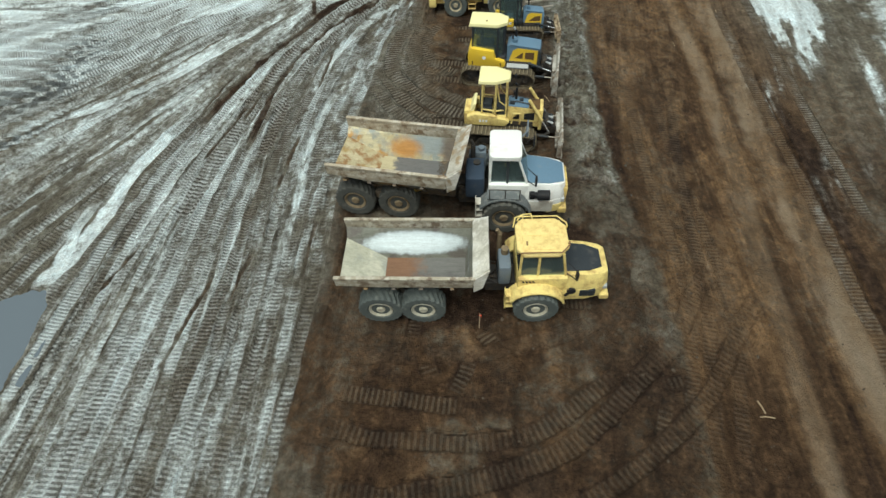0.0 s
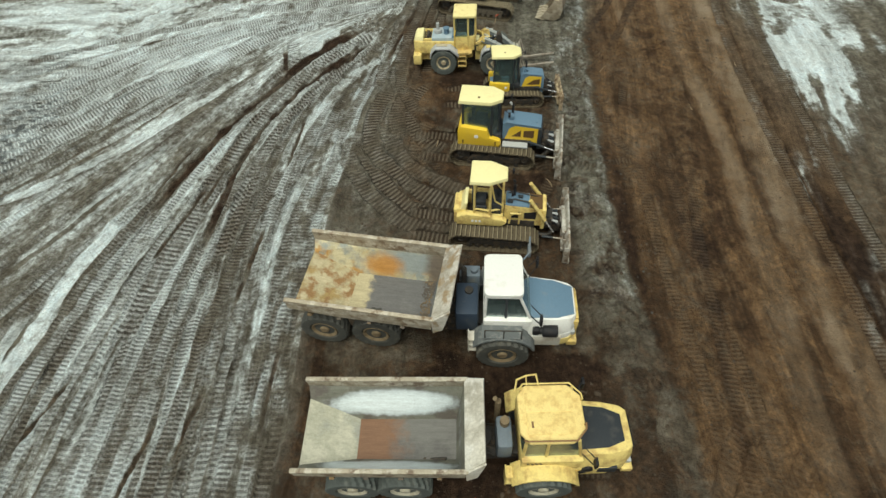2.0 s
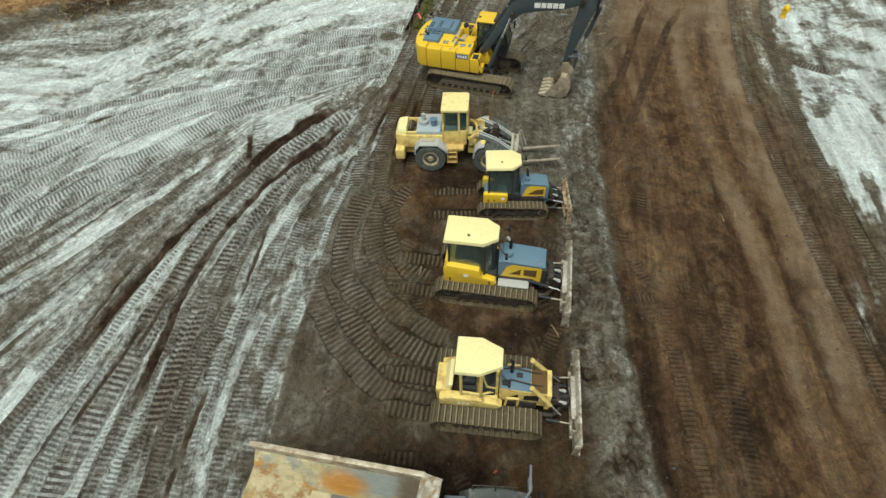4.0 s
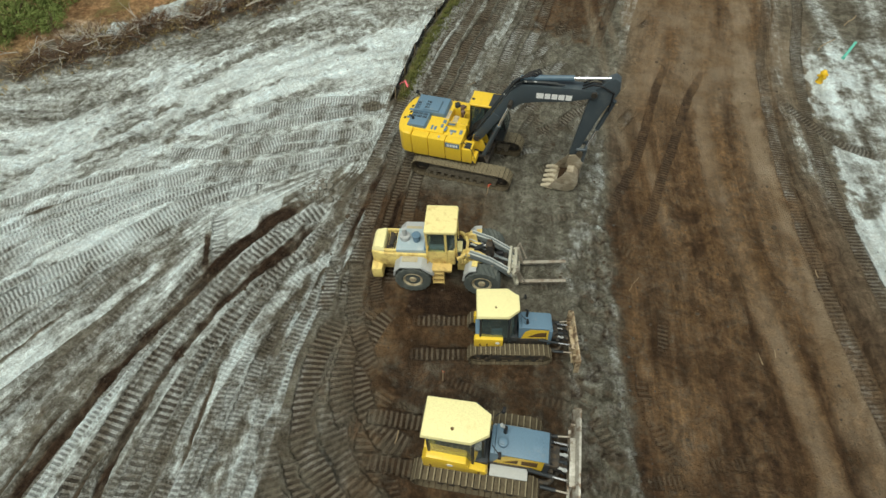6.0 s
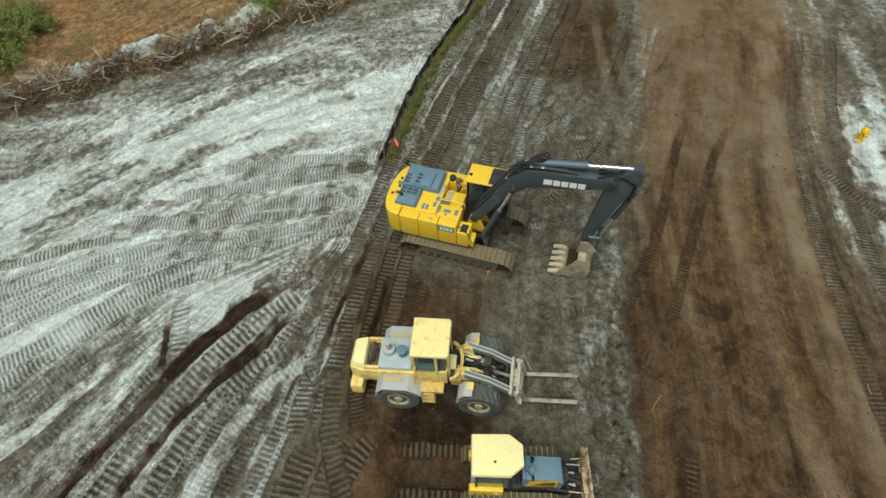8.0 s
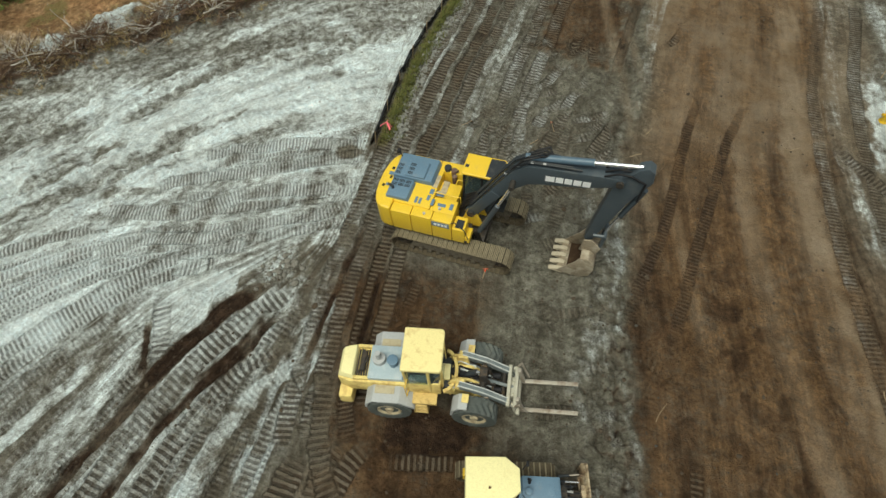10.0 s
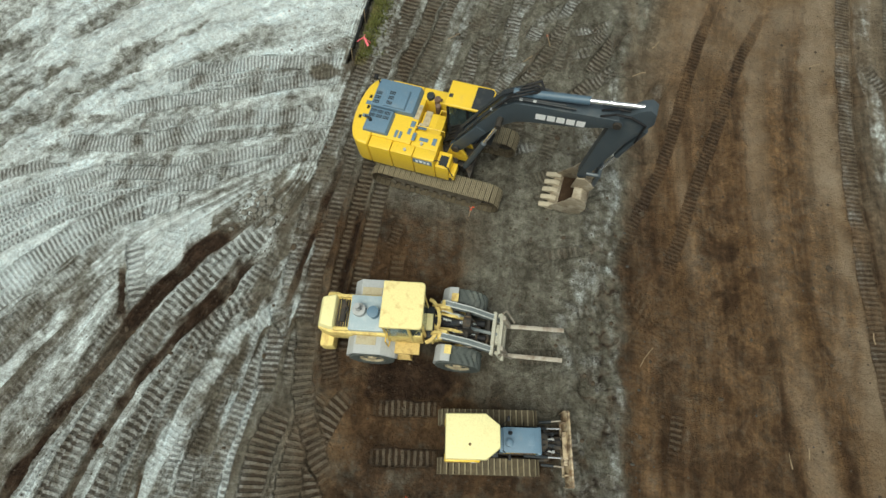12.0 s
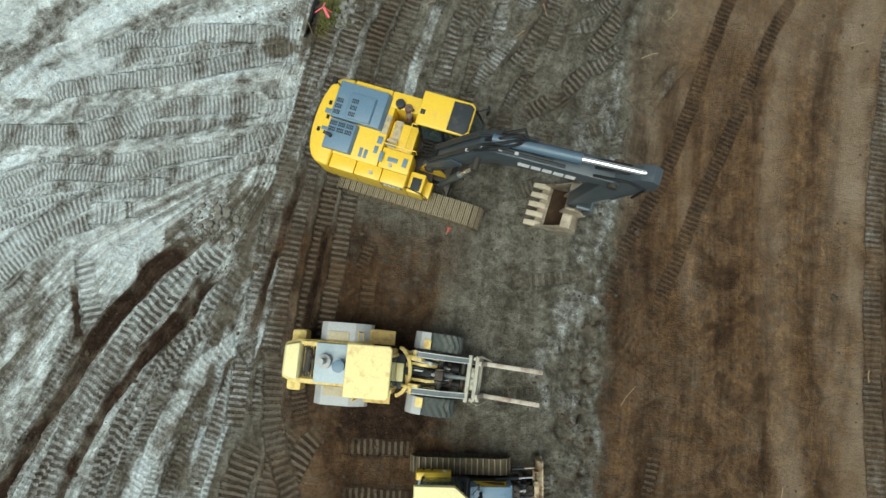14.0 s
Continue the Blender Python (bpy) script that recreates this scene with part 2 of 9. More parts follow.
def steps(dense_from, dense_to, step, reach):
    """Even steps in the middle, wider and wider ones out to the horizon."""
    inner = np.arange(dense_from, dense_to + step / 2, step)
    out, d, s = [], 0.0, step
    while d < reach:
        s *= 1.16
        d += s
        out.append(d)
    out = np.array(out)
    return np.concatenate((dense_from - out[::-1], inner, dense_to + out))


GX, GY = steps(-23.0, 23.0, 0.056, 900.0), steps(3.0, 57.0, 0.056, 900.0)
X, Y = np.meshgrid(GX, GY)
SAND, MOIST, RUST, GREEN = (np.zeros_like(X) for _ in range(4))
TREAD_U, TREAD, LOOSE = np.zeros_like(X), np.zeros_like(X), np.zeros_like(X)
Z = lay(X, Y) + 0.10 * (fbm(X, Y, 5.0, 11) - 0.5) + 0.05 * (fbm(X, Y, 0.9, 21, 3) - 0.5) + 0.05 * (fbm(X, Y, 0.42, 25, 2) - 0.5)
# streaks: noise drawn out along the ways that the machines drive
streak = fbm(X * 1.6 - Y * 0.25, Y * 0.22, 1.3, 31)
blotch = fbm(X, Y, 3.2, 41)
speck = fbm(X, Y, 0.7, 51, 3)

# the ways that the machines have driven over the field west of the row, from the row outwards
ROW_EDGE = [(-6.9, 3), (-6.3, 9), (-6.2, 13), (-6.5, 20), (-6.0, 24), (-5.85, 30), (-5.3, 34), (-4.6, 37), (-4.1, 39), (-3.6, 41), (-2.8, 43), (-2.2, 45), (-1.3, 50), (0.2, 55), (2.2, 62)]
WAY_D = [(-8.1, 3), (-8.4, 10), (-9.0, 16), (-9.7, 23), (-9.3, 27.5), (-8.4, 31.8), (-6.9, 35), (-5.8, 37), (-5.0, 38.5)]
WAY_C = [(-11.0, 3), (-11.4, 12), (-11.8, 17.5), (-11.7, 22.3), (-11.0, 27), (-9.6, 31), (-7.9, 34.2), (-6.3, 36.8), (-5.3, 38.4)]
WAY_A = [(-15.1, 3), (-14.6, 10), (-14.1, 15), (-13.7, 20), (-12.7, 25.6), (-11.5, 29.7), (-9.5, 33.8), (-6.9, 37.2), (-5.5, 38.6)]
WAY_B = [(-18.6, 3), (-18.0, 9.5), (-17.5, 14), (-16.9, 19), (-15.5, 23.2), (-13.5, 28.2), (-11.6, 32.3), (-9.5, 35.8), (-6.3, 38.7)]
WAY_E = [(-28.5, 3), (-22.0, 16.3), (-20.5, 19), (-18.7, 21.8), (-16.9, 25), (-14.6, 28.6), (-12.6, 31.9), (-10.9, 34.9), (-9.0, 37.6), (-7.0, 39.2)]
WAY_F = [(-38, 3), (-25.0, 21.7), (-23.1, 24.3), (-20.6, 27.4), (-18.0, 30.2), (-15.2, 33.2), (-13.0, 35.8), (-11.0, 38.0), (-8.2, 39.4)]
WAY_G = [(-52, 3), (-27, 25.8), (-23.4, 28.8), (-20.6, 31.3), (-18.0, 34.0), (-14.6, 37.1), (-12.2, 38.8), (-9.8, 39.6), (-6.5, 41.2)]
WAY_H = [(-60, 3), (-29, 26.8), (-25.5, 29.6), (-23.0, 32.2), (-20.2, 35.2), (-17.0, 38.0), (-13.2, 39.9), (-9.9, 40.9), (-6.0, 42.3)]


def at_y(way, y):
    """Where a way crosses a line of latitude; it runs on straight past its ends."""
    p = np.array(way)
    y = np.asarray(y, dtype=float)
    x = np.interp(y, p[:, 1], p[:, 0])
    first, last = (p[1] - p[0]), (p[-1] - p[-2])
    x = np.where(y < p[0, 1], p[0, 0] + (y - p[0, 1]) * first[0] / first[1], x)
    return np.where(y > p[-1, 1], p[-1, 0] + (y - p[-1, 1]) * last[0] / last[1], x)


def sampled(way, *ys):
    return [(float(at_y(way, y)), y) for y in ys]


edge_y = at_y(ROW_EDGE, GY)
crossings = np.stack([at_y(w, GY) for w in (ROW_EDGE, WAY_D, WAY_C, WAY_A, WAY_B, WAY_E, WAY_F, WAY_G, WAY_H)])
for k in range(1, len(crossings)):
    crossings[k] = np.minimum(crossings[k], crossings[k - 1] - 0.25)
LANE = np.array([0.0, 3.0, 5.4, 8.0, 11.0, 13.4, 16.6, 19.6, 21.8])
OVER = np.stack([np.interp(-GX, -row, LANE) for row in crossings.T])                  # how far a place lies from the row, counted across the ways
OVER = np.where(X < crossings[-1][:, None], LANE[-1] + 0.7 * (crossings[-1][:, None] - X), OVER)
OVER = np.where(X > edge_y[:, None], edge_y[:, None] - X, OVER)

# soil zones
row_left = edge_y[:, None]
left = smooth(0.7, -0.7, X - row_left + (1.2 + 0.8 * smooth(28, 36, Y)) * (blotch - 0.5) + 0.8 * (streak - 0.5) + 0.8 * (speck - 0.5))
drawn = fbm(OVER * 1.5, Y * 0.16, 1.2, 61)
broad = fbm(OVER * 0.55 + 3, Y * 0.09, 1.4, 63)
west = smooth(10.8, 11.8, OVER) * smooth(19.0, 17.6, OVER) * smooth(36.5, 33, Y)                            # brown bands rubbed smooth, with a few pale ones
SAND += left * (0.30 + 0.18 * smooth(20, 29, Y) + 0.75 * (drawn - 0.5) + 0.5 * (blotch - 0.5) + west * (-0.10 + 1.3 * (broad - 0.5)))
north = left * smooth(17.6, 19.2, OVER + 4.5 * smooth(34.5, 37.5, Y) + 1.2 * (speck - 0.5)) * smooth(24, 30, Y)
swept = fbm((X + 0.30 * Y) * 0.33, (Y - 0.30 * X) * 1.5, 1.3, 65, 5)
waves = smooth(-17.5, -14.5, X) * smooth(47.0, 44.4, Y - 0.06 * (X + 8) + 1.5 * (blotch - 0.5))
SAND = SAND * (1 - north) + north * np.maximum(0.78 - 0.33 * waves + (1.7 - 0.6 * waves) * (swept - 0.5) + 0.9 * (blotch - 0.5) + 0.5 * (speck - 0.5), 0.20)
grey_line = 49.4 + 0.50 * (X + 14.4)
bank = smooth(6.6, 3.0, np.abs(Y - grey_line + 1.6 + 1.6 * (blotch - 0.5))) * smooth(-1.6, -3.6, X - 0.33 * (Y - 46))
swing = np.clip(-6 - X, -3, 17)                              # the scrapes on the bank steepen towards the west
bank_along, bank_over = X + 0.6 * Y, 0.78 * (Y - 50 + 0.33 * swing + 0.026 * swing ** 2)
SHINE = [(-24, 43.2), (-21.3, 46.3), (-19.0, 48.4), (-15.7, 48.6), (-11.1, 49.6), (-5.5, 50.6)]
shine_y = np.interp(GX, [q[0] for q in SHINE], [q[1] for q in SHINE])[None, :]
ridged = fbm(bank_along * 0.25, bank_over * 1.25, 1.1, 71, 5)
bank_top = smooth(-1.9, 0.8, Y - grey_line + 2.2 * (blotch - 0.5) + 1.0 * (ridged - 0.5))
SAND = SAND * (1 - bank) + bank * np.maximum(0.84 - 0.16 * smooth(-13, -5, X) + 0.32 * np.exp(-((Y - shine_y + 1.6 * (blotch - 0.5)) / 1.7) ** 2) + 2.6 * (ridged - 0.5) + 0.7 * (blotch - 0.5) + 1.0 * (speck - 0.5) - 0.58 * bank_top, 0.40)
Z += (0.10 * north + 0.30 * bank) * (fbm(X, Y, 0.5, 77, 3) - 0.5)
Z += bank * (0.60 * (ridged - 0.5) + 0.22 * (fbm(bank_along * 0.5, bank_over * 2.6, 0.6, 73, 3) - 0.5))
SAND *= 1 - 0.60 * bank_top * left * (1 - bank)
MOIST += bank * 0.2 * smooth(0.60, 0.72, fbm(bank_along * 0.6, bank_over * 1.2, 0.8, 75))
SAND -= 0.40 * smooth(0.55, 0.72, fbm(X, Y, 1.8, 81)) * left * (1 - north)
MOIST += smooth(0.50, 0.36, drawn) * left * 0.4 * (1 - north) * (1 - 0.6 * west)
RUST += left * west * 0.35 * smooth(0.42, 0.6, broad)
# dark wet bay in which the machines stand
bay = (1 - left) * smooth(8.2, 6.8, X + 1.2 * (blotch - 0.5))
red_bay = sum(smooth(1.0, 0.5, np.hypot((X - rx) / ra, (Y - ry) / rb) + 0.7 * (blotch - 0.5) + 0.4 * (speck - 0.5)) for rx, ry, ra, rb in ((1.2, 37.0, 2.6, 2.3), (0.4, 31.4, 2.6, 1.5), (2.2, 18.6, 3.2, 1.2)))
RUST += bay * 0.45 * red_bay
MOIST -= bay * 0.22 * red_bay
MOIST += bay * (0.90 - 0.35 * smooth(0.45, 0.7, speck) * smooth(0.4, 0.6, blotch) - 0.55 * smooth(0.48, 0.62, fbm(X, Y, 2.4, 83)))
RUST += bay * 0.7 * smooth(0.45, 0.6, fbm(X + 0.3 * Y, Y, 2.9, 85)) * smooth(5, 2, X)
# Wet mud, deepened to stand in for contact shade under the machines.
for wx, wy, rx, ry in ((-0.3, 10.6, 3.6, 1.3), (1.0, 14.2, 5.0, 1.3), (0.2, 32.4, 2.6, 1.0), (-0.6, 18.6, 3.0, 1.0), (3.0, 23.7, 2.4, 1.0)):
    mud_and_shade = smooth(1.0, 0.35, np.hypot((X - wx) / rx, (Y - wy) / ry) + 0.9 * (blotch - 0.5) + 0.5 * (speck - 0.5))
    MOIST += 1.0 * mud_and_shade
    RUST *= 1 - 0.5 * mud_and_shade
    SAND *= 1 - mud_and_shade
# grey churned strip along the blades
BLADE_EDGE = [(7.6, 9), (7.4, 13), (7.1, 16.7), (6.7, 20), (6.6, 24), (6.8, 29), (7.1, 33), (7.25, 35.8), (7.85, 39), (7.95, 42), (8.2, 45), (9.9, 48.5), (11.4, 56)]
blade_edge = at_y(BLADE_EDGE, GY)[:, None]
from_edge = X - blade_edge + 0.5 * (blotch - 0.5) + 0.5 * (speck - 0.5)
strip = smooth(0.25, -0.15, from_edge) * smooth(-2.5 + 0.9 * smooth(34, 38, Y), -1.5 + 0.6 * smooth(34, 38, Y), from_edge) * smooth(12, 20, Y) * smooth(50, 40, Y)
lumps = fbm(X * 1.2 + 0.5 * Y, Y * 0.9 - 0.4 * X, 0.55, 87, 3)
SAND += strip * np.clip(0.14 + 0.9 * (lumps - 0.5) + 0.4 * (blotch - 0.5), 0.0, 0.20 + 0.10 * smooth(28, 34, Y))
MOIST = MOIST * (1 - 0.85 * strip) + strip * np.clip(0.8 * smooth(0.49, 0.42, fbm(X * 0.8 + 0.5 * Y, Y * 0.8 - 0.3 * X, 0.6, 89, 3)), 0, 1)
RUST *= 1 - strip
powder_rim = np.exp(-((from_edge + 0.10) / 0.16) ** 2) * smooth(13, 19, Y) * smooth(48, 42, Y) * smooth(0.30, 0.56, 0.6 * fbm(X, Y * 0.4, 1.5, 88) + 0.4 * speck)
SAND += (0.17 + 0.10 * smooth(28, 36, Y)) * powder_rim
MOIST *= 1 - 0.8 * powder_rim
Z += 0.07 * powder_rim
crack = smooth(0.05, 0.012, np.abs(fbm(X * 1.2 + 0.5 * Y, Y * 0.9 - 0.4 * X, 0.8, 89, 3) - 0.5))
MOIST += strip * 0.8 * crack
Z -= 0.07 * strip * crack
Z += strip * (0.30 * (lumps - 0.5) + 0.22 * (fbm(X, Y, 0.24, 99, 2) - 0.5))
pale_bay = smooth(2.1, 0.9, np.hypot((X - 4.5) / 1.6, (Y - 35.2) / 2.4) + 0.7 * (speck - 0.5) + 0.6 * (blotch - 0.5))
MOIST -= 0.75 * pale_bay
RUST *= 1 - pale_bay
SAND += 0.08 * pale_bay
# lumpy trampled ground beyond the excavator
brown_spot = smooth(1.0, 0.4, np.hypot((X + 19.4) / 3.2, (Y - 38.2) / 1.3) + 0.9 * (speck - 0.5))
SAND -= 0.7 * brown_spot
MOIST += 0.5 * brown_spot
spill = smooth(1.0, 0.5, np.hypot((X + 15.5) / 0.9, (Y - 43.5) / 0.6) + 1.6 * (speck - 0.5)) + smooth(1.0, 0.5, np.hypot((X + 16.6) / 0.5, (Y - 45.6) / 1.2) + 1.8 * (speck - 0.5))
dirt = smooth(1.0, 0.5, np.hypot((X + 3.9) / 0.9, (Y - 45.4) / 0.5) + 0.9 * (speck - 0.5))
SAND *= 1 - 0.85 * dirt
upper = (1 - left) * smooth(37.5, 41, Y + 0.3 * X) * smooth(9.5, 7.5, X - 0.25 * (Y - 40))
MOIST *= 1 - upper * (0.45 + 0.5 * smooth(0.30, 0.5, blotch))
RUST *= 1 - 0.8 * upper
SAND += (0.26 + 0.84 * smooth(4, -1, X - 0.3 * (Y - 45))) * upper * (fbm(X * 1.3 - 0.4 * Y, Y * 0.5, 1.6, 95) - 0.22)
Z += upper * (0.22 * (fbm(X, Y, 0.7, 97, 3) - 0.5) + 0.10 * (fbm(X, Y, 0.25, 98, 2) - 0.5))
# haul road
road_mid = 12.6 + 1.7 * smooth(20, 40, Y) + 4.6 * smooth(38, 62, Y)
road = smooth(7.0, 5.0, np.abs(X - road_mid + 1.0) + 1.4 * (blotch - 0.5)) * smooth(-0.1, 0.5, from_edge)
RUST += road * (0.78 + 0.5 * (streak - 0.5))
MOIST += road * (0.12 + 0.06 * smooth(24, 12, Y) + (0.45 + 0.2 * smooth(34, 22, Y)) * smooth(0.40, 0.64, 0.6 * fbm(X * 2.0, Y * 0.25, 1.6, 91) + 0.4 * blotch))
churn = smooth(1.7, 0.5, np.abs(X - 11.3 - 0.06 * (Y - 30)) + 1.2 * (blotch - 0.5)) * smooth(12, 20, Y) * smooth(43, 37, Y)
churned = fbm(X * 1.1 - 0.2 * Y, Y * 0.8, 0.6, 103, 4)
Z += churn * 0.16 * (churned - 0.5)
MOIST += churn * 0.62 * (smooth(0.58, 0.40, churned) - 0.3)
south = smooth(10.6, 7.5, Y + 1.5 * (blotch - 0.5)) * smooth(-6, -4.5, X)
RUST += south * 0.6 * blotch
MOIST += south * 0.24
right = smooth(15.6, 18.2, X - (road_mid - 14.3) + 2.4 * (blotch - 0.5))
powder = fbm(X * 2.0 - 0.25 * Y + 4, Y * 0.34, 2.4, 101, 5)
SAND += right * (0.04 + 0.22 * smooth(16, 26, Y) * smooth(0.40, 0.62, streak * 0.5 + powder * 0.5) + 1.15 * (1 - 0.8 * smooth(35, 39, Y)) * (0.32 * smooth(14, 22, Y) + 0.60 * smooth(25, 31, Y)) * smooth(0.48, 0.64, powder) * smooth(0.28, 0.6, speck * 0.6 + streak * 0.4))
RUST += right * 0.30
MOIST += right * (0.30 * smooth(0.6, 0.4, blotch) + 0.10 + 0.28 * smooth(31, 20, Y))
WHITE_EDGE = [(19.6, 30), (19.2, 33.5), (19.2, 36), (19.4, 39.2), (19.75, 43.3), (20.0, 46), (21.9, 51), (24, 55)]
from_white = X - at_y(WHITE_EDGE, GY)[:, None] + 1.6 * (speck - 0.5) + 1.2 * (blotch - 0.5)
slug = smooth(1.0, 0.7, np.hypot(((X - 21.9) + 0.45 * (Y - 42.3)) / 1.7, ((Y - 42.3) - 0.2 * (X - 21.9)) / 1.25) + 0.5 * (speck - 0.5))
pad = smooth(-0.1, 0.5, from_white) * smooth(53.5, 51, Y + 0.3 * (X - 22) + 2 * (blotch - 0.5)) * smooth(43.0, 44.2, Y + 0.5 * (X - 21)) * (1 - slug)
pad2 = smooth(-0.1, 0.5, from_white) * smooth(43.4, 42.4, Y + 0.5 * (X - 21)) * smooth(30.5, 35.5, Y + 3 * (blotch - 0.5)) * smooth(24.4, 22.6, X - 0.25 * (Y - 36) + 3 * (blotch - 0.5)) * (1 - slug)
MOIST += 0.55 * slug
mottled = fbm(X * 1.2, Y * 0.9, 1.5, 105, 5)
SAND += np.maximum(pad, 0.9 * pad2) * np.clip(0.54 + 3.0 * (mottled - 0.5) + 1.3 * (speck - 0.5) - 0.25 * smooth(47, 51, Y), 0.08, 1.0)
RUST *= 1 - np.maximum(pad, pad2)
MOIST *= 1 - 0.7 * np.maximum(pad, pad2)
np.clip(RUST, 0, 0.95, out=RUST)
dusty = road * smooth(40, 50, Y)
LOOSE += 0.68 * dusty * smooth(0.30, 0.62, 0.6 * fbm(X * 1.6 - 0.45 * Y, Y * 0.35, 2.0, 107) + 0.4 * blotch)
MOIST -= 0.25 * dusty
# cleared slope with orange earth beyond the brush line
brush_y = 51.5 + 0.53 * (X + 24)
beyond = smooth(0.3, 2.0, Y - brush_y + 2.0 * (blotch - 0.5)) * smooth(2, -4, X)
SAND *= 1 - beyond
SAND += beyond * 0.5 * smooth(0.62, 0.72, fbm(X, Y, 2.2, 111)) * smooth(5, 1, Y - brush_y)
RUST = RUST * (1 - beyond) + beyond * (1.25 + 0.35 * blotch)
MOIST *= 1 - 0.8 * beyond
ridge = np.exp(-((Y - brush_y - 0.1) / 0.95) ** 2) * smooth(-4, -6, X)
Z += 0.38 * ridge * (0.4 + 1.2 * speck)
SAND *= 1 - 0.85 * ridge
MOIST += 0.75 * ridge
GREEN += beyond * smooth(0.62, 0.75, fbm(X, Y, 1.6, 121)) * 0.6
for mx, my, mr in ((-19.8, 54.9, 1.5), (-15.8, 57.0, 1.3), (-13.2, 59.2, 1.0), (-22.4, 53.6, 0.7)):
    heap = smooth(mr, mr * 0.45, np.hypot(((X - mx) - 0.5 * (Y - my)) * 1.1, (Y - my) * 0.7) + 1.5 * (speck - 0.5))
    SAND += 1.2 * heap
    RUST *= 1 - heap
    Z += 0.35 * heap
Z += 0.5 * beyond + 0.5 * smooth(0, 5, Y - brush_y) * smooth(2, -4, X) + 0.16 * beyond * (speck - 0.5)
# grass and gravel verge behind the silt fence
fence_x = -3.1 + 4.6 * ((Y - 45.7) / 14.3) ** 1.0 - 0.55 * np.sin(np.clip((Y - 45.7) / 14.3, 0, 1) * math.pi)
verge = smooth(0.0, 0.12, X - fence_x) * smooth(1.5, 1.0, X - fence_x + 0.4 * (speck - 0.5)) * smooth(45.3, 46.2, Y)
GREEN += verge * smooth(0.25, 0.4, X - fence_x) * smooth(0.95, 0.6, X - fence_x) * smooth(0.35, 0.6, speck)
SAND = SAND * (1 - verge) + verge * 0.42 * smooth(0.6, 1.0, X - fence_x) * (0.5 + speck)
Z += 0.16 * verge * smooth(0.9, 0.3, X - fence_x)
SHORE = [(-19.6, 4.5), (-18.9, 7.0), (-18.75, 9.5), (-18.8, 11.2), (-19.0, 12.8), (-20.6, 13.7)]
puddle = smooth(0.22, -0.30, X - at_y(SHORE, np.clip(GY, 4.5, 13.7))[:, None] + 0.5 * (blotch - 0.5) + 0.3 * (speck - 0.5)) * smooth(0.25, -0.25, Y - 12.8 - 0.5 * (X + 19) + 0.6 * (blotch - 0.5) + 0.3 * (speck - 0.5)) * smooth(1.1, 0.85, np.hypot((X + 22.2) / 5.2, (Y - 8.8) / 5.4) + 0.5 * (blotch - 0.5) + 0.2 * (speck - 0.5))
Z -= 0.30 * puddle
MOIST += 0.6 * puddle


def press(way, width, depth, tread, wet=0.0, dry=0.0, loose=0.0, along="y", pitch=0.21, edge=0.06, level=None, run_out=0.8):
    """Presses one wheel or crawler track into the ground. way: the points that it runs through, in order along y (or x)."""
    pts = np.array(way)
    k, j = (1, 0) if along == "y" else (0, 1)
    lo, hi = pts[:, k].min(), pts[:, k].max()
    grid = GY if along == "y" else GX
    i0, i1 = np.searchsorted(grid, (lo, hi))
    if i1 - i0 < 4:
        return
    s = grid[i0:i1]
    t = np.interp(s, pts[:, k], np.arange(len(pts)))
    c = curve_at(pts[:, j], t)
    slope = np.gradient(c, s)
    run = np.concatenate(([0], np.cumsum(np.hypot(np.diff(s), np.diff(c)))))
    cross = GX if along == "y" else GY
    j0, j1 = np.searchsorted(cross, (c.min() - width - 0.8, c.max() + width + 0.8))
    part_of = (slice(i0, i1), slice(j0, j1)) if along == "y" else (slice(j0, j1), slice(i0, i1))
    other = X[part_of] if along == "y" else Y[part_of]
    col = (lambda v: v[:, None]) if along == "y" else (lambda v: v[None, :])
    cos = 1 / np.sqrt(1 + col(slope) ** 2)
    off = (other - col(c)) * cos + 0.22 * (blotch[part_of] - 0.5) + 0.10 * (speck[part_of] - 0.5)
    run_at = col(run) + off * col(slope)
    fade = col(smooth(0, run_out, s - lo) * smooth(0, run_out, hi - s))
    stamp(part_of, off, run_at / pitch, fade, width, depth, tread, wet, dry, loose, edge, level)


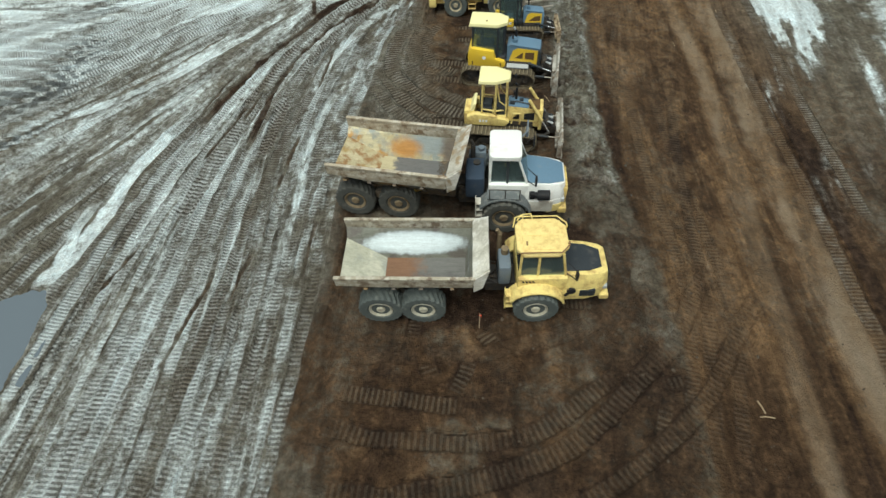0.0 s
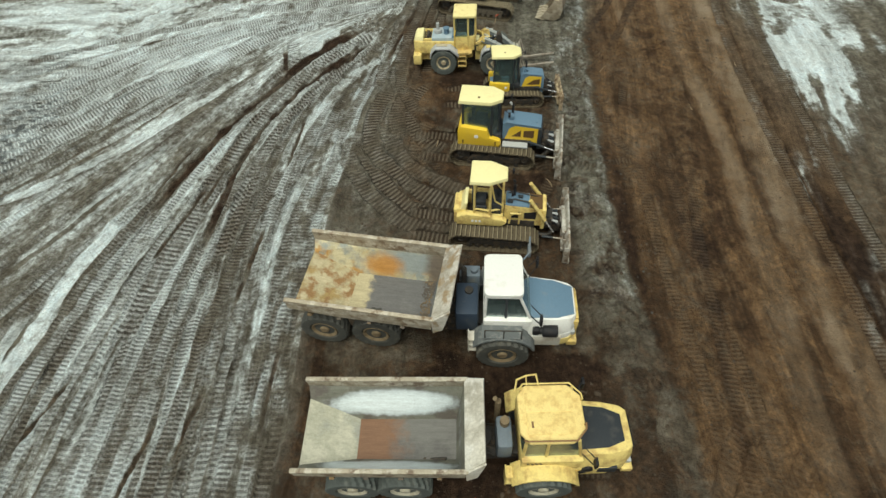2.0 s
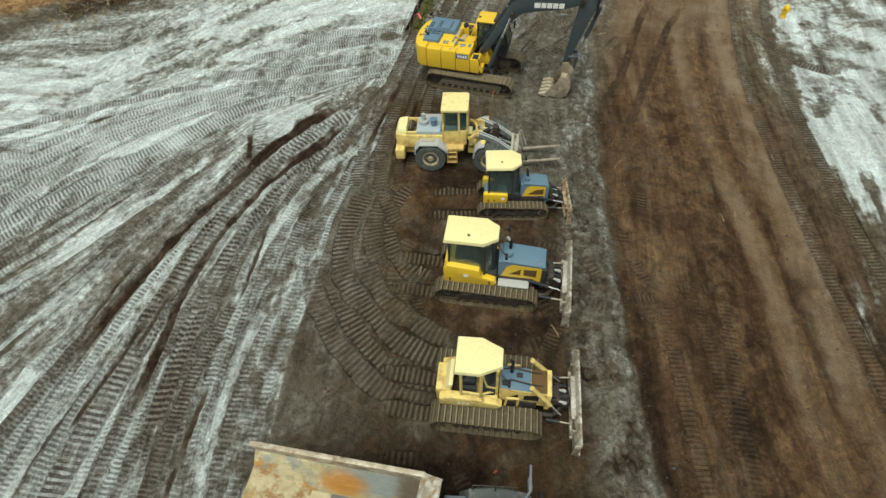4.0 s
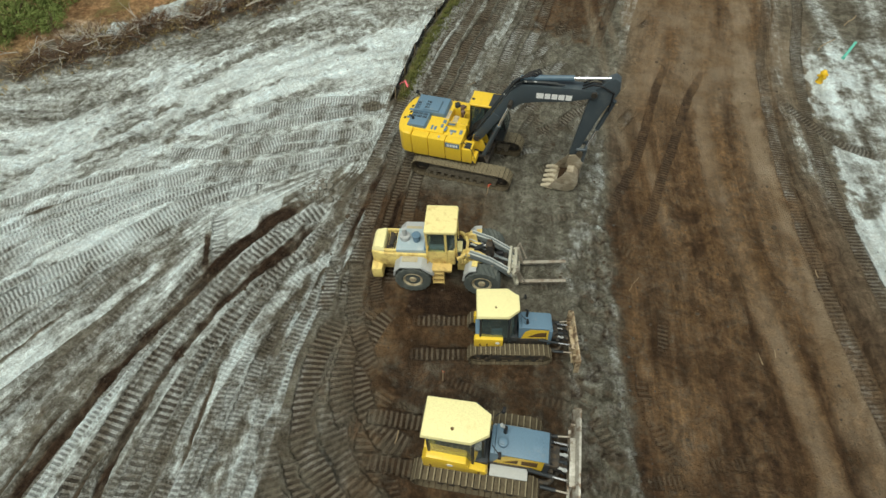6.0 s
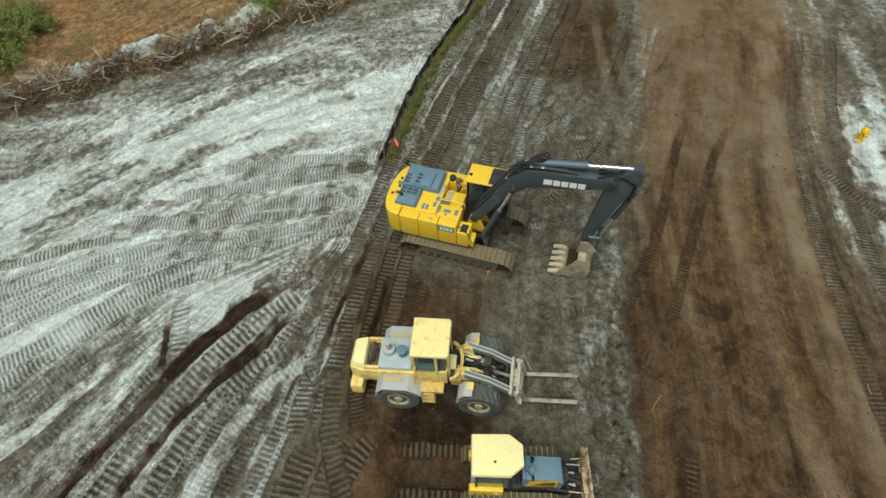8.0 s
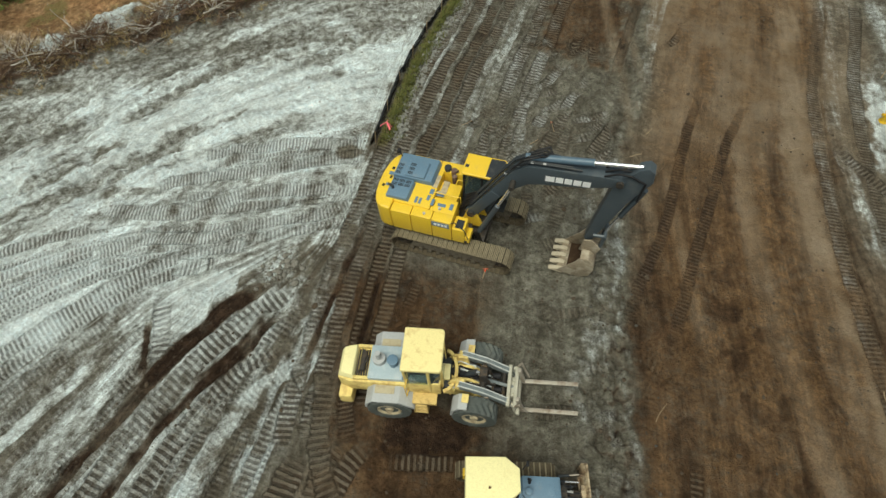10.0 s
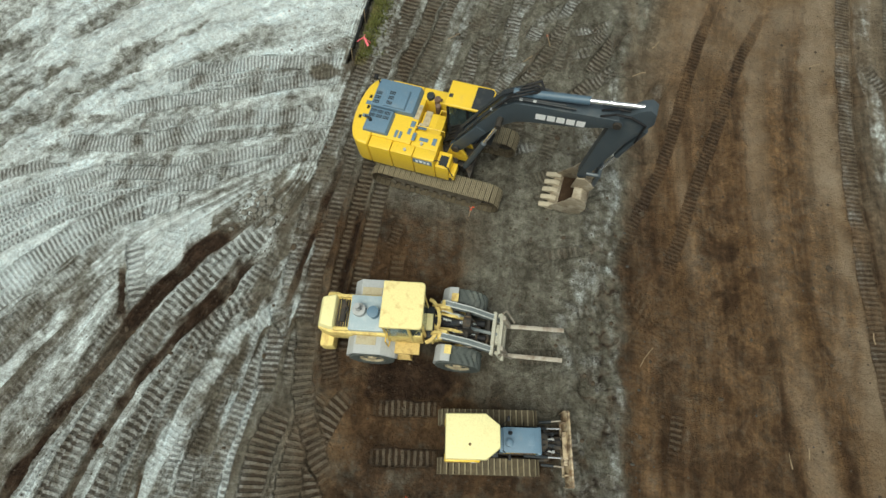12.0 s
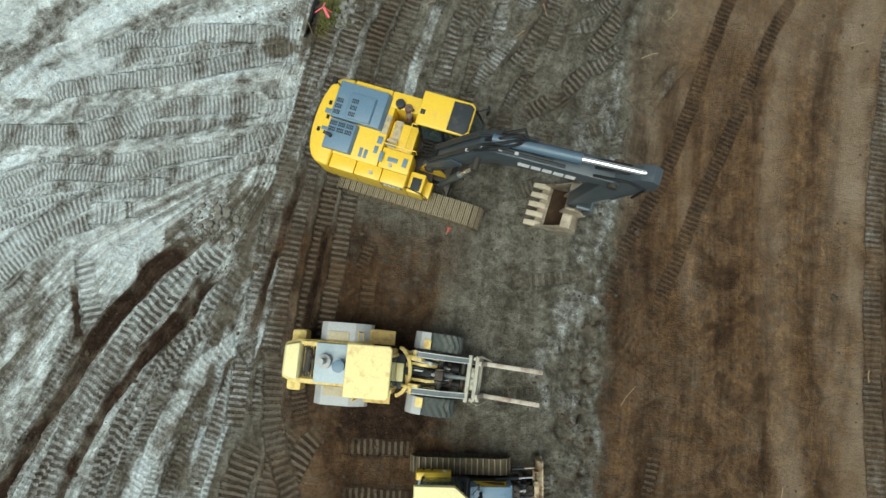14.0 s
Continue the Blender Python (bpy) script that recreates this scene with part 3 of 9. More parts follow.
def stamp(part_of, off, phase, fade, width, depth, tread, wet, dry, loose, edge, level=None):
    """level: (sand, moist) that the pressed soil is given afresh, over whatever lay there."""
    ragged = 1 + 0.25 * (streak[part_of] - 0.5) + (0.9 * (speck[part_of] - 0.5) if loose else 0.0)
    half = width / 2 * ragged
    soft_edge = 0.035 + 0.30 * loose
    inside = smooth(half + soft_edge, half - soft_edge, np.abs(off)) * fade
    rim = np.exp(-((np.abs(off) - half - 0.05) / 0.05) ** 2) * fade * (1 - 0.9 * loose)
    patchy = smooth(0.33, 0.57, speck[part_of] * 0.6 + blotch[part_of] * 0.4)
    Z[part_of] += edge * rim * (0.3 + 0.6 * patchy) - depth * inside
    hit = inside > 0.2
    TREAD_U[part_of] = np.where(hit, phase, TREAD_U[part_of])
    TREAD[part_of] = np.where(hit, tread * inside ** 2 * (0.45 + 0.55 * patchy), TREAD[part_of] * (1 - rim * 0.8))
    dark_rim = rim * smooth(0.0, 0.06, edge) * smooth(0.35, 0.6, streak[part_of] * 0.6 + speck[part_of] * 0.4)
    if level is None:
        SAND[part_of] *= 1 - 0.85 * min(max(wet, 0.0), 1.0) * inside
        MOIST[part_of] += wet * inside * (0.45 + 0.55 * patchy)
        SAND[part_of] += dry * inside * patchy
    else:
        worn_off = inside * (0.62 + 0.38 * patchy)
        SAND[part_of] += worn_off * (np.clip(level[0] + min(1.0, 0.15 + 1.6 * max(level[0], 0.0)) * (1.1 * (streak[part_of] - 0.5) + 0.5 * (speck[part_of] - 0.5)), 0, 1.05) - SAND[part_of])
        MOIST[part_of] += worn_off * (np.clip(level[1] + 0.8 * (speck[part_of] - 0.5), 0, 1.4) - np.minimum(MOIST[part_of], 1.1))
    SAND[part_of] *= 1 - 0.4 * dark_rim
    MOIST[part_of] += 0.35 * dark_rim
    LOOSE[part_of] = np.maximum(LOOSE[part_of] * (1 - (inside if tread > 0.3 else 0.0)), loose * inside * smooth(0.2, 0.6, 0.6 * streak[part_of] + 0.4 * blotch[part_of]))


def curve_at(v, t):
    """Catmull-Rom through the values v at the place t (0 to len - 1)."""
    i = np.clip(np.floor(t).astype(int), 0, len(v) - 2)
    f = t - i
    p0, p1, p2, p3 = v[np.maximum(i - 1, 0)], v[i], v[i + 1], v[np.minimum(i + 2, len(v) - 1)]
    return 0.5 * (2 * p1 + (p2 - p0) * f + (2 * p0 - 5 * p1 + 4 * p2 - p3) * f ** 2 + (3 * p1 - p0 - 3 * p2 + p3) * f ** 3)


def between(a, b, s):
    a, b = np.array(a), np.array(b)
    return a + (b - a) * s


def fan(first, last, count, jitter, shades=(0.28, 0.37, 0.44, 0.50, 0.58, 0.70, 0.84), strength=1.0, flat=False, **kind):
    """Crawler marks side by side that fill the field between two ways."""
    for k in range(count):
        s = (k + 0.5) / count + random.uniform(-0.4, 0.4) / count
        way = between(first, last, s)
        axis = 0 if kind.get("along", "y") == "y" else 1
        drift = random.uniform(-jitter, jitter)
        way[:, axis] += drift * np.linspace(1, -1, len(way)) + random.uniform(-0.2, 0.2)
        cut = sorted((random.uniform(-0.5, 0.35), random.uniform(0.65, 1.5)))
        n = len(way)
        way = way[int(max(0, cut[0]) * (n - 1)): max(3, math.ceil(min(1, cut[1]) * (n - 1)) + 1)]
        if len(way) < 3:
            continue
        sand = random.choice(shades)
        press(way, random.uniform(0.42, 0.62), random.uniform(0.015, 0.04), strength * random.uniform(0.75, 1.05) if random.random() < 0.88 else 0.0,
              pitch=random.uniform(0.165, 0.20), edge=0.0 if flat else random.choice((0.0, 0.02, 0.04, 0.06)), level=(sand, 0.0 if flat else random.uniform(0.0, 0.18)), **kind)


random.seed(4)
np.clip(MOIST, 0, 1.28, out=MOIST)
# the wide field west of the row: marks that run together towards the north
SOUTH_Y = (1, 7, 12, 17, 22, 26, 30, 33, 36, 38)
for near, far, count, spread in ((ROW_EDGE, WAY_D, 13, 0.35), (WAY_D, WAY_C, 13, 0.35), (WAY_C, WAY_A, 13, 0.35), (WAY_A, WAY_B, 14, 0.4)):
    fan(sampled(near, *SOUTH_Y), sampled(far, *SOUTH_Y), count, spread)
fan(sampled(ROW_EDGE, *SOUTH_Y), sampled(WAY_B, *SOUTH_Y), 16, 1.6)
WEST_Y = (8, 14, 20, 24, 27, 30, 33, 35.5, 37.5)
fan(sampled(WAY_B, *WEST_Y), sampled(WAY_E, *WEST_Y), 10, 0.5, (0.16, 0.24, 0.33, 0.44, 0.6), 0.7)
for k in range(9):                                       # smooth bands, brown and pale by turns
    way = between(sampled(WAY_E, *WEST_Y), sampled(WAY_G, *WEST_Y), (k + 0.5) / 9 + random.uniform(-0.05, 0.05))
    press(way, random.uniform(0.5, 1.0), 0.03, 0.0, edge=random.choice((0.0, 0.03, 0.05)), level=(random.choice((0.10, 0.16, 0.22, 0.30, 0.62)), random.uniform(0.05, 0.3)), run_out=2)
fan(sampled(WAY_E, *WEST_Y), sampled(WAY_G, *WEST_Y), 9, 0.8, (0.18, 0.28, 0.40, 0.52), 0.65)
fan(sampled(WAY_G, *WEST_Y), sampled(WAY_H, *WEST_Y), 6, 0.6, (0.40, 0.5, 0.62, 0.8), 0.9)
WEST_A = [(-34, 22.5), (-26, 29.2), (-19, 35.4), (-13, 39.4), (-8, 41.0), (-3, 42.0)]
WEST_B = [(-34, 34), (-26, 37.5), (-19, 40.2), (-13, 42.0), (-8, 43.2), (-3, 43.6)]
PALE = (0.50, 0.60, 0.70, 0.80, 0.95)
fan(WEST_A, WEST_B, 15, 1.0, PALE, along="x", flat=True)


def belt(way, sand, width=0.66, moist=0.05, tread=1.0, pitch=0.19, edge=0.03, **kind):
    """One crawler mark that lies over the older ones; with no tread a band rubbed smooth."""
    press(way, width, 0.03, tread, pitch=pitch, edge=edge, level=(sand, moist), **kind)


fan([(-14.5, 40.0), (-11, 40.4), (-8, 40.6), (-3, 41.6)], [(-10.5, 45.2), (-9, 45.6), (-7, 45.8), (-3, 46.0)], 12, 0.5, (0.50, 0.58, 0.64, 0.72), along="x", strength=0.8, flat=True)
# long marks that sweep in from the west and turn along the bank
belt([(-26, 26.5), (-20.6, 31.2), (-16.9, 34.2), (-13.5, 37.4), (-10.8, 38.9), (-8.6, 39.4)], 0.62, along="x")
belt([(-26, 27.6), (-20.0, 32.6), (-16.4, 35.6), (-13.4, 38.2), (-10.5, 39.8), (-7.6, 40.2)], 0.80, along="x")
belt([(-25, 25.4), (-19.8, 29.8), (-16.2, 33.0), (-13.2, 36.3), (-11.2, 38.2)], 0.28, 0.7, 0.12, 0.4, along="x")
belt([(-24, 24.4), (-18.6, 28.4), (-15.2, 32.0), (-12.6, 34.9)], 0.95, 0.6, 0.0, 0.0, along="x")
belt([(-15.2, 39.9), (-12.6, 40.8), (-9.8, 40.7), (-8.5, 41.2), (-6.4, 41.6), (-4.9, 41.8), (-3.1, 42.5)], 0.64, tread=0.8, edge=0.0, pitch=0.16, along="x")
belt([(-15.8, 41.4), (-13.9, 41.7), (-10.8, 41.7), (-6.4, 42.1), (-3.5, 42.8)], 0.58, 0.45, 0.05, 0.0, along="x")
belt([(-15.5, 42.3), (-13.2, 42.2), (-10.7, 42.3), (-8.7, 43.1), (-6.5, 43.3), (-4.2, 43.3)], 0.66, 0.75, tread=0.8, edge=0.0, pitch=0.16, along="x")
belt([(-15.5, 43.4), (-14.1, 43.4), (-9.5, 43.6), (-6.5, 43.9), (-2.8, 44.1)], 0.58, 0.45, 0.05, 0.0, along="x")
belt([(-13.4, 43.6), (-12.4, 43.9), (-10.2, 44.2), (-8.1, 44.4), (-5.1, 45.0), (-3.6, 45.2)], 0.72, tread=0.8, edge=0.0, pitch=0.16, along="x")
belt([(-11.5, 45.4), (-9.7, 45.8), (-7.0, 46.0), (-4.4, 45.9)], 0.76, 0.7, tread=0.8, edge=0.0, pitch=0.16, along="x")
belt([(-11.9, 33.6), (-11.2, 34.3), (-10.4, 34.9)], 0.35, 0.7, 0.2, along="x")
belt([(-11.1, 39.2), (-10.5, 38.0), (-9.2, 36.8)][::-1], 0.8, 0.8, along="x")
belt([(-10.1, 34.6), (-10.35, 35.6), (-10.6, 36.6), (-11.0, 38.0)], 0.50, 0.72, pitch=0.23)
press([(-10.75, 34.2), (-10.95, 35.6), (-11.25, 37.0)], 0.30, 0.05, 0.0, wet=1.2, edge=0.02)
belt([(-9.6, 36.0), (-9.3, 37.3), (-9.1, 38.2), (-9.4, 39.1)], 0.92, 0.95, 0.0, 0.25, 0.3, 0.0)
belt([(-8.4, 37.5), (-8.3, 38.2), (-8.5, 39.0)], 0.86, 0.9, 0.0, 0.2, 0.3, 0.0)
belt([(-9.0, 36.4), (-8.8, 37.4), (-8.9, 38.6)], 0.35, 0.10, 0.3, 0.0, edge=0.03)
belt([(-7.9, 32.2), (-6.6, 34.9), (-5.4, 36.8), (-4.6, 38.2)], 0.42, 0.75, 0.2, pitch=0.23)
belt([(-6.8, 31.5), (-5.9, 34.0), (-5.0, 36.2)], 0.35, 0.6, 0.3, pitch=0.21)
# the dark pair of ruts that swings out of the field: torn wet bands, and between them the marks of the shoes
RUT = [(-15.8, 22.0), (-14.7, 25.6), (-13.9, 27.3), (-13.0, 29.6), (-12.2, 31.3), (-11.1, 33.1), (-9.75, 35.2), (-8.3, 37.0), (-6.4, 38.75)]
RUT_2 = [(-12.0, 20), (-11.75, 25.6), (-11.4, 27.6), (-10.8, 29.8), (-9.9, 31.8), (-8.6, 33.7), (-7.1, 35.5), (-6.6, 36.5), (-5.75, 37.5)]
SHOES = [(-13.9, 16), (-13.6, 20), (-12.65, 25.8), (-12.1, 27.6), (-11.45, 29.9), (-10.6, 32.0), (-9.45, 33.9), (-8.15, 35.7), (-6.9, 37.2), (-5.6, 38.45)]
SHOES_2 = [(-10.9, 20), (-10.6, 25.6), (-10.0, 28.6), (-9.2, 30.9), (-8.3, 32.7), (-7.2, 34.3), (-5.4, 36.0)]
belt(SHOES, 0.42, 0.95, 0.25, 1.2, 0.25, 0.02)
belt(SHOES_2, 0.40, 0.85, 0.25, 1.15, 0.25, 0.02)
belt([(x + 1.35, y - 0.4) for x, y in SHOES_2[1:]], 0.85, 0.7, 0.0, 0.35, 0.2, 0.0)
for way, width in ((RUT, 0.52), (RUT_2, 0.46)):
    press(way, width, 0.12, 0.0, edge=0.04, level=(-0.5, 1.45), run_out=3.5)
    press(way[-4:], width + 0.22, 0.05, 0.0, edge=0.06, level=(-0.5, 1.45), run_out=1.2)
belt([(-6.9, 38.5), (-6.2, 39.3), (-5.4, 39.9)], 0.9, 0.6, along="x")
press([(-6.2, 39.5), (-5.7, 39.2), (-5.2, 38.9)][::1], 0.25, 0.05, 0.0, along="x", level=(-0.4, 1.2), edge=0.0)
# bands rubbed smooth in the field, some ground white
belt(sampled(WAY_E, 16, 20, 24, 28, 31), 0.16, 1.0, 0.2, 0.0)
belt([(x - 1.6, y) for x, y in sampled(WAY_E, 18, 22, 26, 30)], 0.55, 0.4, 0.05, 0.0)
belt([(-19.5, 12.4), (-18.8, 14.2), (-18.25, 17.0), (-17.95, 20.0), (-17.0, 23.2)], 1.0, 0.85, 0.0, 0.0)
belt([(-19.1, 13.2), (-19.3, 15.5), (-19.2, 18.0)], 0.8, 0.6, 0.0, 0.0)
belt([(-8.5, 14), (-8.3, 17.2), (-8.4, 19.4), (-8.0, 23.5), (-7.0, 27.1)], 0.75, 0.42, 0.0, 0.0)
for x, y, l in ((-12.3, 8, 5.2), (-9.6, 17.5, 4.6), (-14.2, 20.2, 5.0), (-10.2, 11, 3.6), (-7.2, 12, 4.0), (-15.8, 24.3, 4.2), (-12.9, 23.4, 3.6), (-8.9, 25.4, 4.4), (-16.8, 11.5, 3.6)):
    lean = -0.10 * (x + 6.5) / 3
    press([(x, y), (x + lean * l / 2, y + l / 2), (x + lean * l, y + l)], 0.20, 0.07, 0.0, edge=0.0, level=(-0.1, 0.9))
# crawler lanes that climb north past the excavator
for k, (x, sand, moist, w) in enumerate(((-4.9, 0.16, 0.40, 0.62), (-4.0, 0.10, 0.5, 0.66), (-3.0, 0.0, 0.65, 0.6), (-2.25, 0.14, 0.35, 0.6), (-1.2, 0.42, 0.0, 0.4), (-0.2, 0.36, 0.05, 0.62), (0.9, 0.30, 0.1, 0.62))):
    press([(x + 0.2, 31.5 + 0.5 * k), (x + 0.6, 37), (x + 1.5, 42.0)][0 if k < 4 else 2:] + [(x + 1.5 + 0.3, 43.0)][:1 if k > 3 else 0] + [(x + 3.0, 47), (x + 5.6, 55), (x + 7.8, 62)], w, 0.05, 0.0 if k == 4 else 0.95,
          pitch=0.2, edge=0.02 if k < 2 else 0.06, level=(sand, moist))
press([(-4.5, 34.5), (-3.6, 38.6), (-2.9, 41.5)], 0.22, 0.08, 0.0, edge=0.0, level=(-0.3, 1.3))
press([(-3.3, 30.5), (-2.6, 35), (-2.0, 39)], 0.2, 0.08, 0.0, edge=0.0, level=(-0.3, 1.3))
# lengths of marks beyond the excavator
random.seed(29)
for k in range(34):
    x, y = random.uniform(1.5, 9.0), random.uniform(41.0, 57)
    x += 0.28 * (y - 42)
    dx, l = random.uniform(0.2, 1.6), random.uniform(1.2, 2.6)
    level = (random.uniform(0.18, 0.42), random.uniform(0.0, 0.35))
    if k % 3:
        press([(x, y), (x + dx * 0.5, y + l / 2), (x + dx, y + l)], random.uniform(0.4, 0.62), 0.06, random.uniform(0.6, 1.1), pitch=random.uniform(0.15, 0.22), edge=0.09, level=level)
    else:
        press([(x, y), (x + l / 2, y + dx * 0.3), (x + l, y + dx * 0.9)], random.uniform(0.4, 0.6), 0.06, random.uniform(0.6, 1.1), pitch=random.uniform(0.15, 0.22), edge=0.09, level=level, along="x")
press([(4.4, 42.4), (4.9, 42.9), (6.1, 43.7), (7.4, 44.7), (8.6, 45.4)], 0.6, 0.06, 1.0, pitch=0.2, edge=0.08, level=(0.2, 0.2), along="x")
press([(4.3, 44.2), (4.9, 45.2), (5.7, 46.6), (6.4, 48.2)], 0.6, 0.06, 1.0, pitch=0.2, edge=0.08, level=(0.22, 0.2))
press([(6.9, 44.6), (7.6, 45.7), (8.4, 46.8), (9.0, 48.2)], 0.6, 0.06, 1.0, pitch=0.2, edge=0.08, level=(0.15, 0.3))
brown_zone = smooth(1.1, 0.6, np.hypot((X - 8.0 - 0.25 * (Y - 55)) / 3.0, (Y - 56) / 5.6) + 0.8 * (speck - 0.5) + 0.6 * (blotch - 0.5))
RUST += 0.6 * brown_zone
MOIST += 0.45 * brown_zone
SAND *= 1 - 0.9 * brown_zone
press([(10.3, 50.0), (11.3, 52.5), (12.5, 56.0), (13.9, 59.6)], 0.30, 0.02, 0.0, edge=0.03, level=(0.36, 0.0), run_out=2)
press([(8.4, 48.6), (9.2, 51.0), (10.5, 54.6), (11.8, 58.6)], 0.5, 0.12, 0.0, edge=0.10, level=(0.0, 0.85), run_out=3)
press([(9.8, 47.0), (10.5, 49.6), (11.6, 54.7), (12.6, 58.6)], 0.45, 0.02, 0.0, edge=0.02, level=(0.26, 0.05), run_out=3)
# short marks left by turning machines all over the bay and along its edges
random.seed(17)
for k in range(84):
    x, y = (random.uniform(-4.5, 8.5), random.uniform(4, 56)) if k < 46 else (random.uniform(3.0, 8.6), random.uniform(17, 45))
    dx, l = random.uniform(-1.2, 1.2), random.uniform(1.2, 3.0)
    if k % 3:
        press([(x, y), (x + dx * 0.6, y + l / 2), (x + dx, y + l)], random.uniform(0.4, 0.6), 0.035, random.uniform(0.3, 0.7), wet=random.choice((-0.3, -0.15, 0.1, 0.3)), pitch=random.uniform(0.16, 0.23), edge=random.choice((0.0, 0.03, 0.05)), run_out=0.4 * l)
    else:
        press([(x, y), (x + l / 2, y + dx * 0.5), (x + l, y + dx)], random.uniform(0.4, 0.6), 0.035, random.uniform(0.3, 0.7), wet=random.choice((-0.3, -0.1, 0.1, 0.3)), along="x", pitch=random.uniform(0.16, 0.23), edge=random.choice((0.0, 0.03, 0.05)), run_out=0.4 * l)
# haul road: polished wheel bands, then crossing tyre marks
PALE_BAND = [(13.6, -2), (14.4, 8), (14.5, 15.5), (14.45, 20), (14.6, 23.2), (14.8, 27.4), (15.0, 31), (14.95, 34), (15.05, 37.1), (15.45, 41), (16.1, 44.5), (17.2, 48.6), (18.6, 53.9), (20, 60)]
BROWN_BAND = [(11.2, -2), (12.0, 8), (12.4, 14), (12.75, 18.2), (13.0, 22.2), (13.3, 27.4), (13.2, 33), (13.05, 37), (13.3, 41), (14.0, 45), (15.2, 50), (16.6, 56), (17.6, 60)]
for way, width, soft_amount in (([(x + 0.25, y) for x, y in PALE_BAND], 1.3, 1.0), (BROWN_BAND, 0.85, 0.62)):
    press(way, width, 0.05, 0.0, wet=-0.25 * soft_amount, loose=soft_amount, edge=0.05)
for way in ([((3 * px + 2 * qx) / 5 - 0.05, py) for (px, py), (qx, qy) in zip(sampled(PALE_BAND, *range(2, 56, 6)), sampled(BROWN_BAND, *range(2, 56, 6)))],
            [(x - 0.75, y) for x, y in BROWN_BAND[3:]]):
    press(way, 0.34, 0.03, 0.0, wet=0.42, edge=0.0, run_out=6)
for way, width, wet, soft_amount in (([(22.7, 60.0), (17.7, 52.2), (14.0, 46.3), (11.65, 40.7), (9.8, 36.0), (8.7, 32.7)], 0.7, 0.30, 0.0), ([(17.7, 52.2), (15.0, 46.3), (13.7, 40.8), (13.2, 36.1), (13.0, 32.4)], 0.5, 0.34, 0.0),
                                     ([(19.0, 60.0), (15.8, 52.0), (13.7, 47.2), (11.1, 44.3), (9.6, 41.5)], 0.6, 0.38, 0.0), ([(20.6, 60.0), (16.6, 52.0), (13.4, 46.9), (10.9, 42.4), (9.3, 38.4)], 0.5, -0.2, 0.5),
                                     ([(18.4, 56.0), (15.4, 49.0), (12.9, 43.8), (11.1, 39.4), (10.3, 34.0)], 0.45, -0.2, 0.45)):
    press(way, width, 0.03, 0.0, wet=wet, loose=soft_amount, edge=0.02, run_out=4)
press([(6.9, 34.6), (7.3, 35.9), (8.1, 37.8), (9.7, 40.9), (10.55, 43), (11.6, 45.8), (13.4, 50.5)], 0.44, 0.03, 0.34, wet=0.58, pitch=0.17, edge=0.0, run_out=4)
press([(8.2, 33.6), (8.8, 35.2), (9.8, 37.4), (10.8, 39.8), (12.1, 42.6), (13.4, 45.5), (15.6, 49.8)], 0.44, 0.03, 0.34, wet=0.58, pitch=0.17, edge=0.0, run_out=4)
# crisp crawler marks along the far edge of the road, with a line of powder between them
EDGE = [(15.6, 6), (15.8, 16), (15.9, 26), (16.1, 33.5), (16.55, 39), (17.25, 43), (18.1, 47), (19.4, 51.3), (21.4, 57)]
press(EDGE, 0.58, 0.03, 0.55, pitch=0.18, edge=0.0, level=(0.12, 0.30))
press([(x + 0.42, y) for x, y in EDGE], 0.12, 0.06, 0.0, edge=0.0, level=(-0.1, 0.9))
press([(x + 1.25, y) for x, y in EDGE[4:6]] + [(18.6, 46.4)], 0.6, 0.02, 0.0, edge=0.0, level=(0.36, 0.0), run_out=2)
press([(x + 2.1, y) for x, y in EDGE[1:]], 0.58, 0.04, 0.75, pitch=0.18, edge=0.0, level=(0.18, 0.2))
press([(18.2, 46.0), (19.1, 44.8), (20.5, 42.5), (22.4, 41.2)], 0.62, 0.04, 0.8, pitch=0.19, edge=0.02, level=(0.24, 0.3), along="x")
for x0, x1 in ((8.6, 8.2), (10.3, 9.6), (9.4, 11.0)):
    press([(x0 - 1.6, 3), (x0, 12), ((x0 + x1) / 2, 20), (x1 + 0.4, 28)], 0.55, 0.02, 0.28, wet=0.10, pitch=0.18, edge=0.0, run_out=4)
# south bay: marks across in front of the dump trucks
press([(-5.0, 7.4), (-3, 7.2), (0, 6.9)], 0.62, 0.05, 0.45, along="x", wet=0.1, pitch=0.2, edge=0.05)
press([(-5.2, 6.1), (-3, 5.7), (2, 5.9), (5.5, 8.2)], 0.62, 0.04, 0.35, along="x", wet=0.2, pitch=0.22, edge=0.06)
press([(-5.2, 4.0), (-2, 4.0), (3, 5.4), (7.6, 9.4), (10, 13)], 0.7, 0.05, 0.3, along="x", wet=0.25, pitch=0.22, edge=0.05)
press([(-3, 3.0), (3, 3.6), (8.0, 7.0), (12, 12)], 0.6, 0.04, 0.25, along="x", wet=0.0, pitch=0.22, edge=0.06)
press([(-5, 8.8), (0.5, 9.0), (5, 10.4), (8, 13.5)], 0.6, 0.03, 0.0, along="x", dry=0.06, edge=0.03)
press([(-5.6, 9.6), (-5.4, 13), (-5.5, 17.5)], 0.4, 0.05, 0.0, wet=0.5, edge=0.04)


